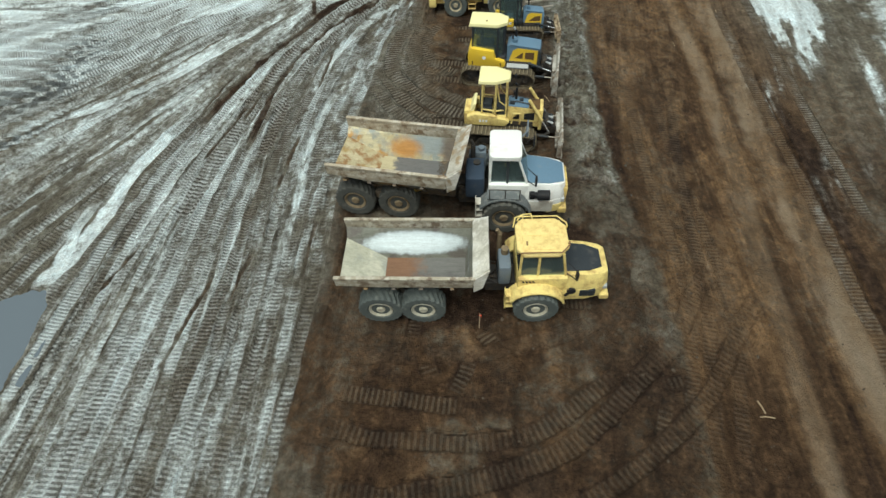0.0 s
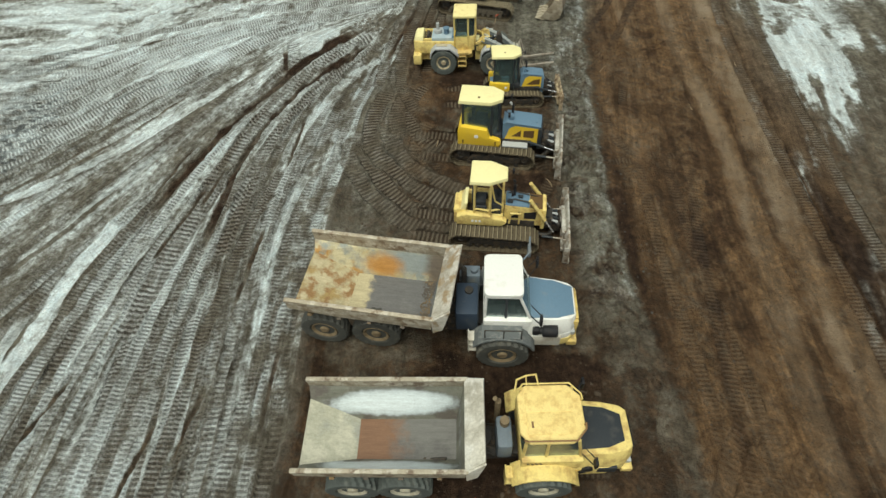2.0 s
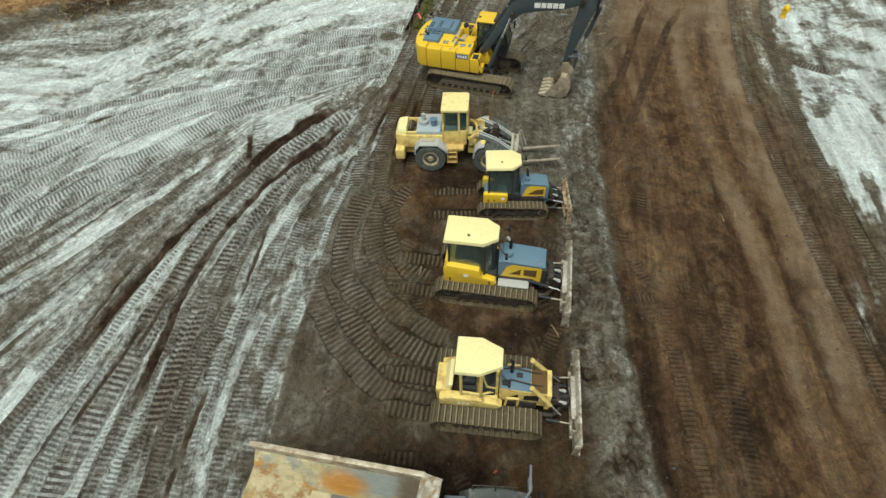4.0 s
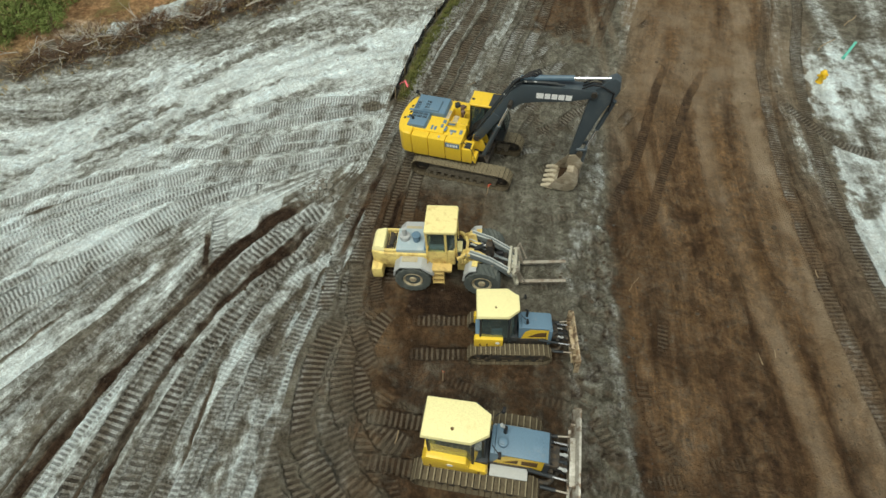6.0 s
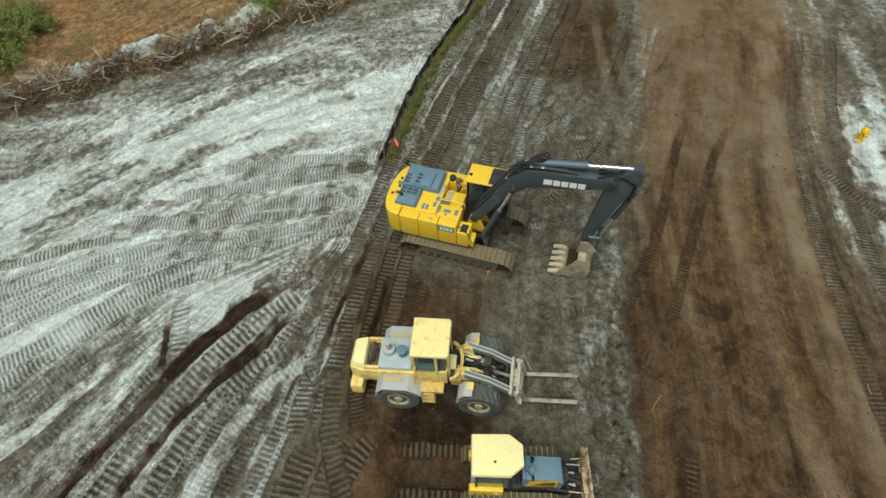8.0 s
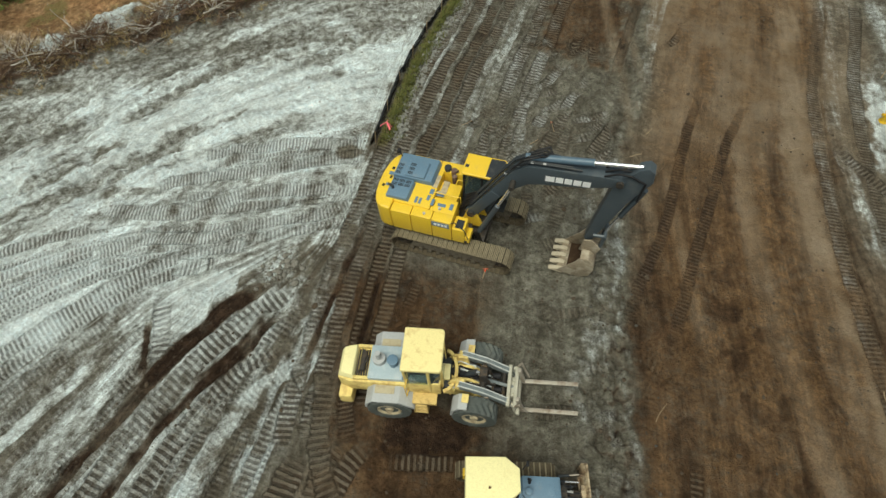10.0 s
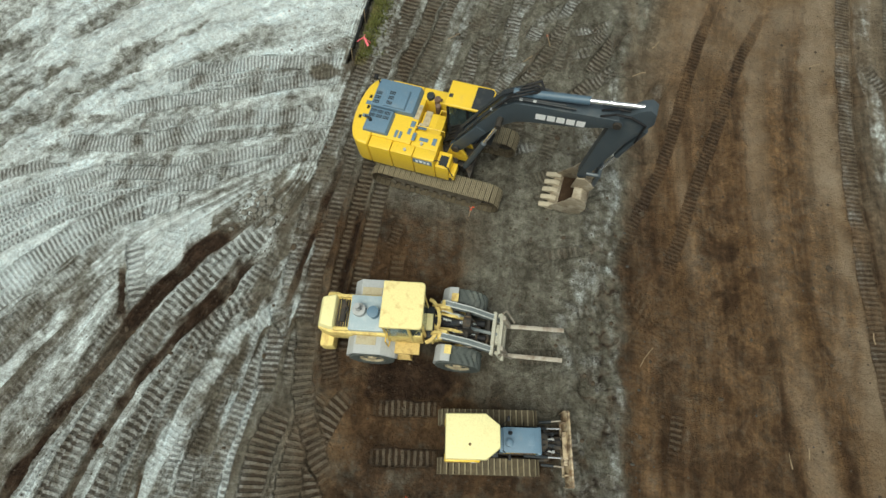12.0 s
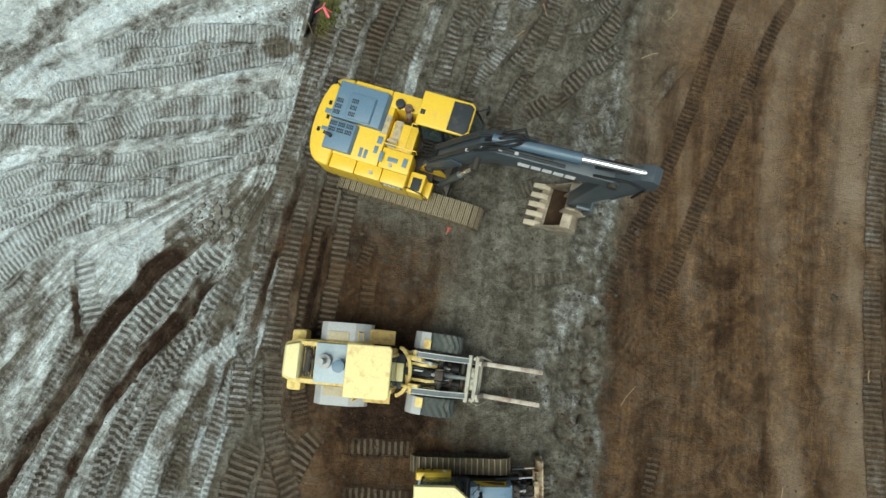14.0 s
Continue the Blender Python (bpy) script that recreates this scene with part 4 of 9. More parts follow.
def arc_marks(cx, cy, radius, a0, a1, width, wet, tread=1.1, pitch=0.21):
    """A crawler mark round a point, where a machine has backed and turned."""
    j0, j1 = np.searchsorted(GX, (cx - radius - 1, cx + radius + 1))
    i0, i1 = np.searchsorted(GY, (cy - radius - 1, cy + radius + 1))
    part_of = (slice(i0, i1), slice(j0, j1))
    dx, dy = X[part_of] - cx, Y[part_of] - cy
    turn = np.degrees(np.arctan2(dy, dx)) % 360
    fade = smooth(a0, a0 + 9, turn) * smooth(a1, a1 - 9, turn)
    bent = 0.9 * (blotch[part_of] - 0.5) + 0.3 * (speck[part_of] - 0.5)
    stamp(part_of, np.hypot(dx, dy) - radius + bent, np.radians(turn) * radius / pitch, fade, width, 0.03, tread, wet, 0.0, 0.0, 0.012, (random.uniform(0.0, 0.09), wet + 0.16))


for cx, cy, r, a0, a1 in ((0.6, 27.0, 6.2, 168, 262), (0.6, 27.0, 5.3, 185, 265), (0.7, 26.8, 4.2, 150, 262), (0.9, 26.6, 3.2, 140, 258), (1.6, 29.0, 6.4, 152, 236), (1.6, 29.0, 5.5, 165, 240),
                          (0.4, 29.5, 3.35, 130, 252), (0.6, 29.6, 4.3, 140, 215), (2.6, 33.2, 6.3, 166, 224)):
    arc_marks(cx, cy, r, a0, a1, 0.80, 0.14, 1.05 if r in (5.3, 4.2, 3.35, 6.4) else 0.6, 0.23)
for y in (30.0, 31.5):
    press([(-1.4, y), (0.2, y), (1.6, y)], 0.5, 0.04, 1.0, along="x", wet=0.1, pitch=0.2, edge=0.05)
for y in (25.6, 27.2, 21.9, 20.6):
    press([(-2.6, y + 0.4), (-1, y + 0.2), (0.6, y)], 0.55, 0.04, 0.9, along="x", wet=0.1, pitch=0.2, edge=0.05)


margin = left * smooth(2.4, 0.3, OVER + 3.2 * (blotch - 0.5) + 2.0 * (speck - 0.5)) * (0.75 + 0.25 * smooth(30, 35, Y)) * smooth(46, 43, Y)
edge_of_bay = (1 - left) * smooth(-1.6, -4.2, X + 1.6 * (blotch - 0.5) + 0.8 * (speck - 0.5)) * smooth(16, 21, Y) * smooth(38, 34, Y)
MOIST *= 1 - 0.55 * edge_of_bay
RUST *= 1 - 0.5 * edge_of_bay
SAND += 0.16 * edge_of_bay * smooth(0.35, 0.6, speck)
SAND += margin * (np.clip(0.26 + 1.2 * (speck - 0.5) + 0.6 * (streak - 0.5), 0.02, 0.6) - SAND)
MOIST += margin * (0.22 + 0.5 * (blotch - 0.5))
TREAD *= 1 - 0.55 * margin
SAND += 0.12 * smooth(16, 27, Y) * left * smooth(0.5, 0.2, MOIST) * (1 - bank) * (1 - margin)
SAND *= 1 - 0.30 * np.clip(spill, 0, 1)
RUST += 0.7 * np.clip(spill, 0, 1)
SAND *= 1 - 0.8 * dirt
RUST += 0.6 * dirt
# the way that fine scrapes run: how far across it and how far along it a place lies
ACROSS = np.where(left > 0.5, OVER, X - road_mid)
ALONG = Y.copy()
turned = (left > 0.5) & (OVER + 0.8 * (speck - 0.5) > 20)
ACROSS = np.where(turned, bank_over, ACROSS)
ALONG = np.where(turned, bank_along, ALONG)

MOIST *= 1 - 0.6 * right * smooth(35, 42, Y)
fringe = smooth(-7.2, -5.0, X + 2.2 * (speck - 0.5) + 1.8 * (blotch - 0.5)) * smooth(-3.6, -4.6, X) * smooth(17, 10, Y)
SAND *= 1 - 0.75 * fringe
MOIST = MOIST * (1 - 0.6 * fringe) + 0.36 * fringe
RUST = RUST * (1 - fringe) + np.minimum(RUST, 0.5) * fringe
pale_fan = smooth(1.1, 0.3, np.hypot((X + 16.5) / 5.5, (Y - 37.6) / 2.6) + 0.9 * (speck - 0.5) + 0.5 * (blotch - 0.5)) * left * (1 - brown_spot)
pale_fan = np.maximum(pale_fan, 0.8 * smooth(1.1, 0.4, np.hypot((X + 9.3) / 4.0, (Y - 37.3) / 3.0) + 0.9 * (speck - 0.5) + 0.5 * (blotch - 0.5)) * left)
SAND += 0.30 * pale_fan * (1 - np.clip(MOIST, 0, 1))
MOIST *= 1 - 0.25 * pale_fan * (MOIST < 0.8)
RUST *= 1 - 0.4 * right * smooth(35, 42, Y)
ASHEN = np.clip(0.6 * right * smooth(20, 34, Y) + np.maximum(north, bank) * (1 - beyond) * (1 - brown_spot) + 0.55 * left + 0.95 * upper * (1 - brown_zone) + 1.0 * strip + 1.0 * pale_bay + 0.6 * edge_of_bay, 0, 1)
FIBRE = np.where(turned, 0.24, np.where(left > 0.5, 0.24, 0.10 + 0.30 * road))


def ground_at(x, y):
    return float(Z[np.clip(np.searchsorted(GY, y), 0, len(GY) - 1), np.clip(np.searchsorted(GX, x), 0, len(GX) - 1)])


def ground_material():
    m, nt, p = material("tracked_soil")
    at = nt.nodes.new("ShaderNodeNewGeometry").outputs["Position"]

    def attribute(name):
        n = nt.nodes.new("ShaderNodeAttribute")
        n.attribute_name = name
        return n

    soil = nt.nodes.new("ShaderNodeSeparateColor")
    nt.links.new(attribute("soil").outputs["Color"], soil.inputs[0])
    tread = nt.nodes.new("ShaderNodeSeparateColor")
    nt.links.new(attribute("tread").outputs["Color"], tread.inputs[0])
    big = noise_at(nt, at, 0.55, 6, 0.62, 0.36, 0.64)
    mid = noise_at(nt, at, 3.2, 6, 0.68, 0.34, 0.66)
    fine = noise_at(nt, at, 21.0, 5, 0.7, 0.3, 0.72)
    grit = noise_at(nt, at, 75.0, 3, 0.7, 0.3, 0.75)
    pale_specks = noise_at(nt, at, 34.0, 2, 0.5, 0.70, 0.76)

    def broken(value, amount=0.5, low=0.05, high=0.95):
        """A zone's amount with its edge broken up by the noises."""
        wobble = calc(nt, "ADD", calc(nt, "MULTIPLY", calc(nt, "SUBTRACT", mid, 0.5), amount), calc(nt, "MULTIPLY", calc(nt, "SUBTRACT", fine, 0.5), amount * 0.8))
        r = nt.nodes.new("ShaderNodeMapRange")
        r.interpolation_type = "SMOOTHSTEP"
        r.inputs[1].default_value, r.inputs[2].default_value = low, high
        hold = calc(nt, "MINIMUM", calc(nt, "MULTIPLY", value, 2.5), 1.0)       # no specks where the zone is absent
        nt.links.new(calc(nt, "ADD", value, calc(nt, "MULTIPLY", wobble, hold)), r.inputs[0])
        return r.outputs[0]

    flow = attribute("flow").outputs["Vector"]

    def drawn_out(across, along, low, high):
        way = nt.nodes.new("ShaderNodeMapping")
        way.inputs["Scale"].default_value = (across, along, 0.0)
        nt.links.new(flow, way.inputs["Vector"])
        return noise_at(nt, way.outputs[0], 1.0, 6, 0.66, low, high)

    scrape, sweep = drawn_out(6.5, 0.55, 0.34, 0.66), drawn_out(1.5, 0.16, 0.36, 0.64)
    fibre = nt.nodes.new("ShaderNodeSeparateXYZ")
    nt.links.new(flow, fibre.inputs[0])
    fibre = fibre.outputs[2]
    lines = calc(nt, "MULTIPLY", calc(nt, "SUBTRACT", calc(nt, "ADD", calc(nt, "MULTIPLY", scrape, fibre), sweep), calc(nt, "MULTIPLY_ADD", fibre, 0.5)), 0.32)
    lines.node.inputs[0].links[0].from_node.inputs[1].links[0].from_node.inputs[2].default_value = 0.5
    hold_lines = calc(nt, "MINIMUM", calc(nt, "MULTIPLY", calc(nt, "MAXIMUM", calc(nt, "SUBTRACT", soil.outputs[0], 0.12), 0.0), 2.2), calc(nt, "MULTIPLY", fibre, 3.0))
    sand_in = calc(nt, "ADD", soil.outputs[0], calc(nt, "MULTIPLY", lines, hold_lines))
    sand, moist, rust = broken(sand_in, 0.40, 0.0, 1.0), broken(soil.outputs[1], 0.6), broken(soil.outputs[2], 0.4)
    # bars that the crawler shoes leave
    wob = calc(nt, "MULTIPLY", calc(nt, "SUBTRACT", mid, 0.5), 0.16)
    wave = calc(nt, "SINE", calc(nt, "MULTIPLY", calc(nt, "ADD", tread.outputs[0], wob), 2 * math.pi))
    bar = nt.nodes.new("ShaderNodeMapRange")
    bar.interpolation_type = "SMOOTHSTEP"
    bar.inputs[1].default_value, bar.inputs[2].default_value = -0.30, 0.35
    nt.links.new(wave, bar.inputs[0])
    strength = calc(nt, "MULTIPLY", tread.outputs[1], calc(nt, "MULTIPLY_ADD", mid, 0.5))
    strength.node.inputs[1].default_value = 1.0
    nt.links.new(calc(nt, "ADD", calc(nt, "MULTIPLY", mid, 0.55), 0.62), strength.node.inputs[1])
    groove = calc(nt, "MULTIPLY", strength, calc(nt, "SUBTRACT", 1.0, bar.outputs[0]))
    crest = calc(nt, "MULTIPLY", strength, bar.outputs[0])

    base = mixed(nt, big, (0.118, 0.099, 0.073), (0.183, 0.167, 0.137))
    base = mixed(nt, calc(nt, "MULTIPLY", fine, 0.5), base, (0.085, 0.070, 0.053))
    red = mixed(nt, mid, (0.120, 0.064, 0.028), (0.212, 0.124, 0.057))
    c = mixed(nt, calc(nt, "MULTIPLY", rust, 0.8), base, red)
    white = mixed(nt, mid, (0.63, 0.74, 0.79), (0.84, 0.93, 0.96))
    white = mixed(nt, calc(nt, "MULTIPLY", big, 0.25), white, (0.52, 0.51, 0.45))
    dark = mixed(nt, mid, (0.016, 0.008, 0.004), (0.098, 0.058, 0.032))
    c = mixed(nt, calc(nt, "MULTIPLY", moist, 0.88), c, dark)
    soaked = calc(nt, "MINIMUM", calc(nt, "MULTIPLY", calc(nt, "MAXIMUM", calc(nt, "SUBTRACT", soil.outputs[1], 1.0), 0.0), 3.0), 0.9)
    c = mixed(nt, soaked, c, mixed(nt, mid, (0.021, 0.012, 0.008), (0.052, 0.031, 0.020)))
    ashen = calc(nt, "MULTIPLY", attribute("ashen").outputs["Fac"], calc(nt, "SUBTRACT", 0.85, calc(nt, "MULTIPLY", moist, 0.55)))
    ashen = calc(nt, "MULTIPLY", ashen, calc(nt, "SUBTRACT", 1.0, soaked))
    c = mixed(nt, ashen, c, mixed(nt, mid, (0.102, 0.099, 0.079), (0.228, 0.222, 0.188)))
    pebbly = mixed(nt, mid, (0.205, 0.202, 0.178), (0.335, 0.342, 0.326))
    c = mixed(nt, calc(nt, "MINIMUM", calc(nt, "MULTIPLY", sand, 1.7), 0.9), c, pebbly)
    c = mixed(nt, calc(nt, "POWER", sand, 1.7), c, white)
    earth = calc(nt, "MINIMUM", calc(nt, "MAXIMUM", calc(nt, "SUBTRACT", soil.outputs[2], 1.0), 0.0), 0.6)
    c = mixed(nt, calc(nt, "MULTIPLY", earth, 1.5), c, mixed(nt, calc(nt, "MULTIPLY", big, 0.6), mixed(nt, mid, (0.25, 0.125, 0.054), (0.56, 0.30, 0.135)), mixed(nt, mid, (0.19, 0.14, 0.06), (0.42, 0.34, 0.17))))
    # fine scrape lines along the ways that the machines drive
    c = mixed(nt, fibre, c, mixed(nt, 1.0, c, mixed(nt, scrape, (0.45, 0.43, 0.41), (1.5, 1.48, 1.46)), "MULTIPLY"))
    c = mixed(nt, 1.0, c, mixed(nt, sweep, (0.72, 0.70, 0.68), (1.24, 1.24, 1.24)), "MULTIPLY")
    lump = noise_at(nt, at, 7.5, 4, 0.75, 0.36, 0.62)
    c = mixed(nt, calc(nt, "SUBTRACT", 0.7, calc(nt, "MULTIPLY", tread.outputs[1], 0.55)), c, mixed(nt, 1.0, c, mixed(nt, lump, (0.77, 0.75, 0.73), (1.21, 1.21, 1.21)), "MULTIPLY"))
    # mud turned over and dried in patches
    turn_over = node(nt, "ShaderNodeTexNoise", Scale=1.3, Detail=9.0, Roughness=0.72, Distortion=1.1)
    nt.links.new(at, turn_over.inputs["Vector"])
    patches = nt.nodes.new("ShaderNodeMapRange")
    patches.inputs[1].default_value, patches.inputs[2].default_value = 0.40, 0.62
    nt.links.new(turn_over.outputs[0], patches.inputs[0])
    c = mixed(nt, calc(nt, "SUBTRACT", 0.85, calc(nt, "MULTIPLY", sand, 0.75)), c, mixed(nt, 1.0, c, mixed(nt, patches.outputs[0], (0.62, 0.59, 0.56), (1.37, 1.37, 1.35)), "MULTIPLY"))
    # wheel bands ground to fine dry dust
    c = mixed(nt, calc(nt, "MULTIPLY", soil_alpha(nt), 0.85), c, mixed(nt, big, (0.235, 0.168, 0.105), (0.36, 0.285, 0.205)))
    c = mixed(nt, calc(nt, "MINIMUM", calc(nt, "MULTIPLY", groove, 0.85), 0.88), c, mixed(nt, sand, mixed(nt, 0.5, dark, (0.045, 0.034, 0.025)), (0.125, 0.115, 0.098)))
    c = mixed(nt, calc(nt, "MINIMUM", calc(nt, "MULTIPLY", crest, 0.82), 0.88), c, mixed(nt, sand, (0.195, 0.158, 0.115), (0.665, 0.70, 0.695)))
    grass = mixed(nt, fine, (0.085, 0.080, 0.030), (0.25, 0.215, 0.085))
    c = mixed(nt, broken(tread.outputs[2], 0.7), c, grass)
    c = mixed(nt, calc(nt, "MULTIPLY", pale_specks, 0.08), c, (0.30, 0.27, 0.23))
    c = mixed(nt, 1.0, c, mixed(nt, fine, (0.70, 0.69, 0.68), (1.30, 1.30, 1.30)), "MULTIPLY")
    c = mixed(nt, 1.0, c, mixed(nt, grit, (0.68, 0.68, 0.68), (1.26, 1.26, 1.26)), "MULTIPLY")
    nt.links.new(c, p.inputs["Base Color"])
    nt.links.new(calc(nt, "SUBTRACT", 0.95, calc(nt, "MULTIPLY", moist, 0.2)), p.inputs["Roughness"])
    p.inputs["Specular IOR Level"].default_value = 0.12
    height = calc(nt, "ADD", calc(nt, "MULTIPLY", fine, 0.5), calc(nt, "MULTIPLY", mid, 0.5))
    height = calc(nt, "ADD", height, calc(nt, "MULTIPLY", grit, 0.18))
    height = calc(nt, "ADD", height, calc(nt, "MULTIPLY", lump, 0.6))
    height = calc(nt, "SUBTRACT", height, calc(nt, "MULTIPLY", groove, 2.4))
    b = node(nt, "ShaderNodeBump", Strength=1.0, Distance=0.06)
    nt.links.new(height, b.inputs["Height"])
    nt.links.new(b.outputs[0], p.inputs["Normal"])
    return m


def soil_alpha(nt):
    n = nt.nodes.new("ShaderNodeAttribute")
    n.attribute_name = "loose"
    return n.outputs["Fac"]


def sheet(name, mat):
    rows, cols = X.shape
    me = bpy.data.meshes.new(name)
    idx = np.arange(rows * cols).reshape(rows, cols)
    quads = np.stack((idx[:-1, :-1], idx[:-1, 1:], idx[1:, 1:], idx[1:, :-1]), -1).reshape(-1, 4)
    me.vertices.add(rows * cols)
    me.vertices.foreach_set("co", np.stack((X, Y, Z), -1).ravel().astype(np.float32))
    me.loops.add(quads.size)
    me.loops.foreach_set("vertex_index", quads.ravel().astype(np.int32))
    me.polygons.add(len(quads))
    me.polygons.foreach_set("loop_start", np.arange(0, quads.size, 4, dtype=np.int32))
    me.polygons.foreach_set("use_smooth", np.ones(len(quads), dtype=bool))
    me.update(calc_edges=True)
    one = np.ones_like(X)
    LOOSE[...] *= 0.80 + 0.20 * smooth(10, 26, Y)
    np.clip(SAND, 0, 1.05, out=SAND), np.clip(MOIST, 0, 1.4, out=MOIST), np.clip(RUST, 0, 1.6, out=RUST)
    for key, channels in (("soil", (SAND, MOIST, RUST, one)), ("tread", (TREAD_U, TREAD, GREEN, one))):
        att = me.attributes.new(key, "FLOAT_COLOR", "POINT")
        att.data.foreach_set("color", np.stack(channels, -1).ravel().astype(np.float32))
    att = me.attributes.new("flow", "FLOAT_VECTOR", "POINT")
    att.data.foreach_set("vector", np.stack((ACROSS, ALONG, FIBRE), -1).ravel().astype(np.float32))
    me.attributes.new("ashen", "FLOAT", "POINT").data.foreach_set("value", ASHEN.ravel().astype(np.float32))
    me.attributes.new("loose", "FLOAT", "POINT").data.foreach_set("value", LOOSE.ravel().astype(np.float32))
    me.materials.append(mat)
    return new(name, me)


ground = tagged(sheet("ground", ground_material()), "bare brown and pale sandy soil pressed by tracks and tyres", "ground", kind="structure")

# ---------------------------------------------------------------- mesh tools
def merge(bm, tmp, bevel=0.0, segments=2):
    if bevel:
        bmesh.ops.bevel(tmp, geom=list(tmp.edges), offset=bevel, segments=segments, profile=0.6, affect="EDGES", clamp_overlap=True)
    me = bpy.data.meshes.new("tmp")
    tmp.to_mesh(me)
    tmp.free()
    bm.from_mesh(me)
    bpy.data.meshes.remove(me)
    return bm


def shape(bm=None):
    return bm or bmesh.new()


def box(bm, x0, x1, y0, y1, z0, z1, bevel=0.015, m=None):
    """A box with rounded edges between two corners."""
    tmp = bmesh.new()
    bmesh.ops.create_cube(tmp, size=1, matrix=Matrix.Translation(((x0 + x1) / 2, (y0 + y1) / 2, (z0 + z1) / 2)) @ Matrix.Diagonal((abs(x1 - x0), abs(y1 - y0), abs(z1 - z0), 1)))
    if m:
        tmp.transform(m)
    return merge(bm, tmp, min(bevel, 0.45 * min(abs(x1 - x0), abs(y1 - y0), abs(z1 - z0))))


def prism(bm, profile, y0, y1, bevel=0.015, inset=None, segments=2):
    """A side view (x, z) drawn out from y0 to y1. inset: another profile of as many points for the y1 end."""
    tmp = bmesh.new()
    a = [tmp.verts.new((x, y0, z)) for x, z in profile]
    b = [tmp.verts.new((x, y1, z)) for x, z in (inset or profile)]
    n = len(a)
    tmp.faces.new(a)
    tmp.faces.new(b[::-1])
    for i in range(n):
        tmp.faces.new((a[i], b[i], b[(i + 1) % n], a[(i + 1) % n]))
    bmesh.ops.recalc_face_normals(tmp, faces=tmp.faces)
    return merge(bm, tmp, bevel, segments)


def slab(bm, outline, z0, z1, bevel=0.015, top=None, segments=2):
    """A plan outline (x, y) raised from z0 to z1. top: another outline for the upper side."""
    tmp = bmesh.new()
    a = [tmp.verts.new((x, y, z0)) for x, y in outline]
    b = [tmp.verts.new((x, y, z1)) for x, y in (top or outline)]
    n = len(a)
    tmp.faces.new(a[::-1])
    tmp.faces.new(b)
    for i in range(n):
        tmp.faces.new((a[i], a[(i + 1) % n], b[(i + 1) % n], b[i]))
    bmesh.ops.recalc_face_normals(tmp, faces=tmp.faces)
    return merge(bm, tmp, bevel, segments)


def plate(bm, corners, thick, bevel=0.0):
    """A flat or bent plate of four or more corners, thickened to the side away from its normal."""
    tmp = bmesh.new()
    c = [Vector(p) for p in corners]
    n = (c[1] - c[0]).cross(c[-1] - c[0]).normalized() * thick
    a = [tmp.verts.new(p) for p in c]
    b = [tmp.verts.new(p - n) for p in c]
    tmp.faces.new(a)
    tmp.faces.new(b[::-1])
    for i in range(len(a)):
        tmp.faces.new((a[i], b[i], b[(i + 1) % len(a)], a[(i + 1) % len(a)]))
    bmesh.ops.recalc_face_normals(tmp, faces=tmp.faces)
    return merge(bm, tmp, bevel)


def rod(bm, p0, p1, r0, r1=None, seg=14, bevel=0.0):
    p0, p1 = Vector(p0), Vector(p1)
    tmp = bmesh.new()
    m = Matrix.Translation((p0 + p1) / 2) @ (p1 - p0).to_track_quat("Z", "Y").to_matrix().to_4x4()
    bmesh.ops.create_cone(tmp, cap_ends=True, segments=seg, radius1=r0, radius2=r0 if r1 is None else r1, depth=(p1 - p0).length, matrix=m)
    return merge(bm, tmp, bevel)


def pipe(bm, points, r, seg=8):
    for a, b in zip(points, points[1:]):
        rod(bm, a, b, r, seg=seg)
    for p in points[1:-1]:
        bmesh.ops.create_icosphere(bm, subdivisions=1, radius=r * 1.02, matrix=Matrix.Translation(p))
    return bm


def lathe(bm, profile, seg=28):
    """Turns a profile (radius, y) round the y axis."""
    tmp = bmesh.new()
    rings = [[tmp.verts.new((r * math.cos(2 * math.pi * k / seg), y, r * math.sin(2 * math.pi * k / seg))) for k in range(seg)] for r, y in profile]
    for a, b in zip(rings, rings[1:]):
        for k in range(seg):
            tmp.faces.new((a[k], a[(k + 1) % seg], b[(k + 1) % seg], b[k]))
    tmp.faces.new(rings[0])
    tmp.faces.new(rings[-1][::-1])
    bmesh.ops.recalc_face_normals(tmp, faces=tmp.faces)
    return merge(bm, tmp)


def mesh_of(name, bm, mat, m=None, sharp=38):
    if m:
        bm.transform(m)
    me = bpy.data.meshes.new(name)
    bm.to_mesh(me)
    bm.free()
    me.shade_smooth()
    me.set_sharp_from_angle(angle=radians(sharp))
    me.materials.append(mat)
    return me


def part(name, bm, mat, parent, label="", m=None):
    """Links a bmesh, or a mesh that is shared, as one part under a thing or a part."""
    shared = isinstance(bm, bpy.types.Mesh)
    ob = new(name, bm if shared else mesh_of(name, bm, mat, m))
    ob.parent = parent
    if mat is GLASS:
        ob.visible_shadow = False                            # daylight reaches the seats
    if shared and m:
        ob.matrix_basis = m
    return tagged(ob, label)


def place(x, y, yaw, sink=0.02, reach=1.6):
    """A pose on the ground at x, y, leaning as the land there leans."""
    dx = (lay(x + reach, y) - lay(x - reach, y)) / (2 * reach)
    dy = (lay(x, y + reach) - lay(x, y - reach)) / (2 * reach)
    up = Vector((-dx, -dy, 1)).normalized()
    lean = Vector((0, 0, 1)).rotation_difference(up).to_matrix().to_4x4()
    z = (lay(x + reach, y) + lay(x - reach, y) + lay(x, y + reach) + lay(x, y - reach)) / 4
    return Matrix.Translation((x, y, float(z) - sink)) @ lean @ pose(0, 0, 0, 0, 0, yaw)


def thing(name, at, label, category, group=""):
    ob = new(name)
    ob.empty_display_size = 0.3
    ob.matrix_world = at
    return tagged(ob, label, category, group)


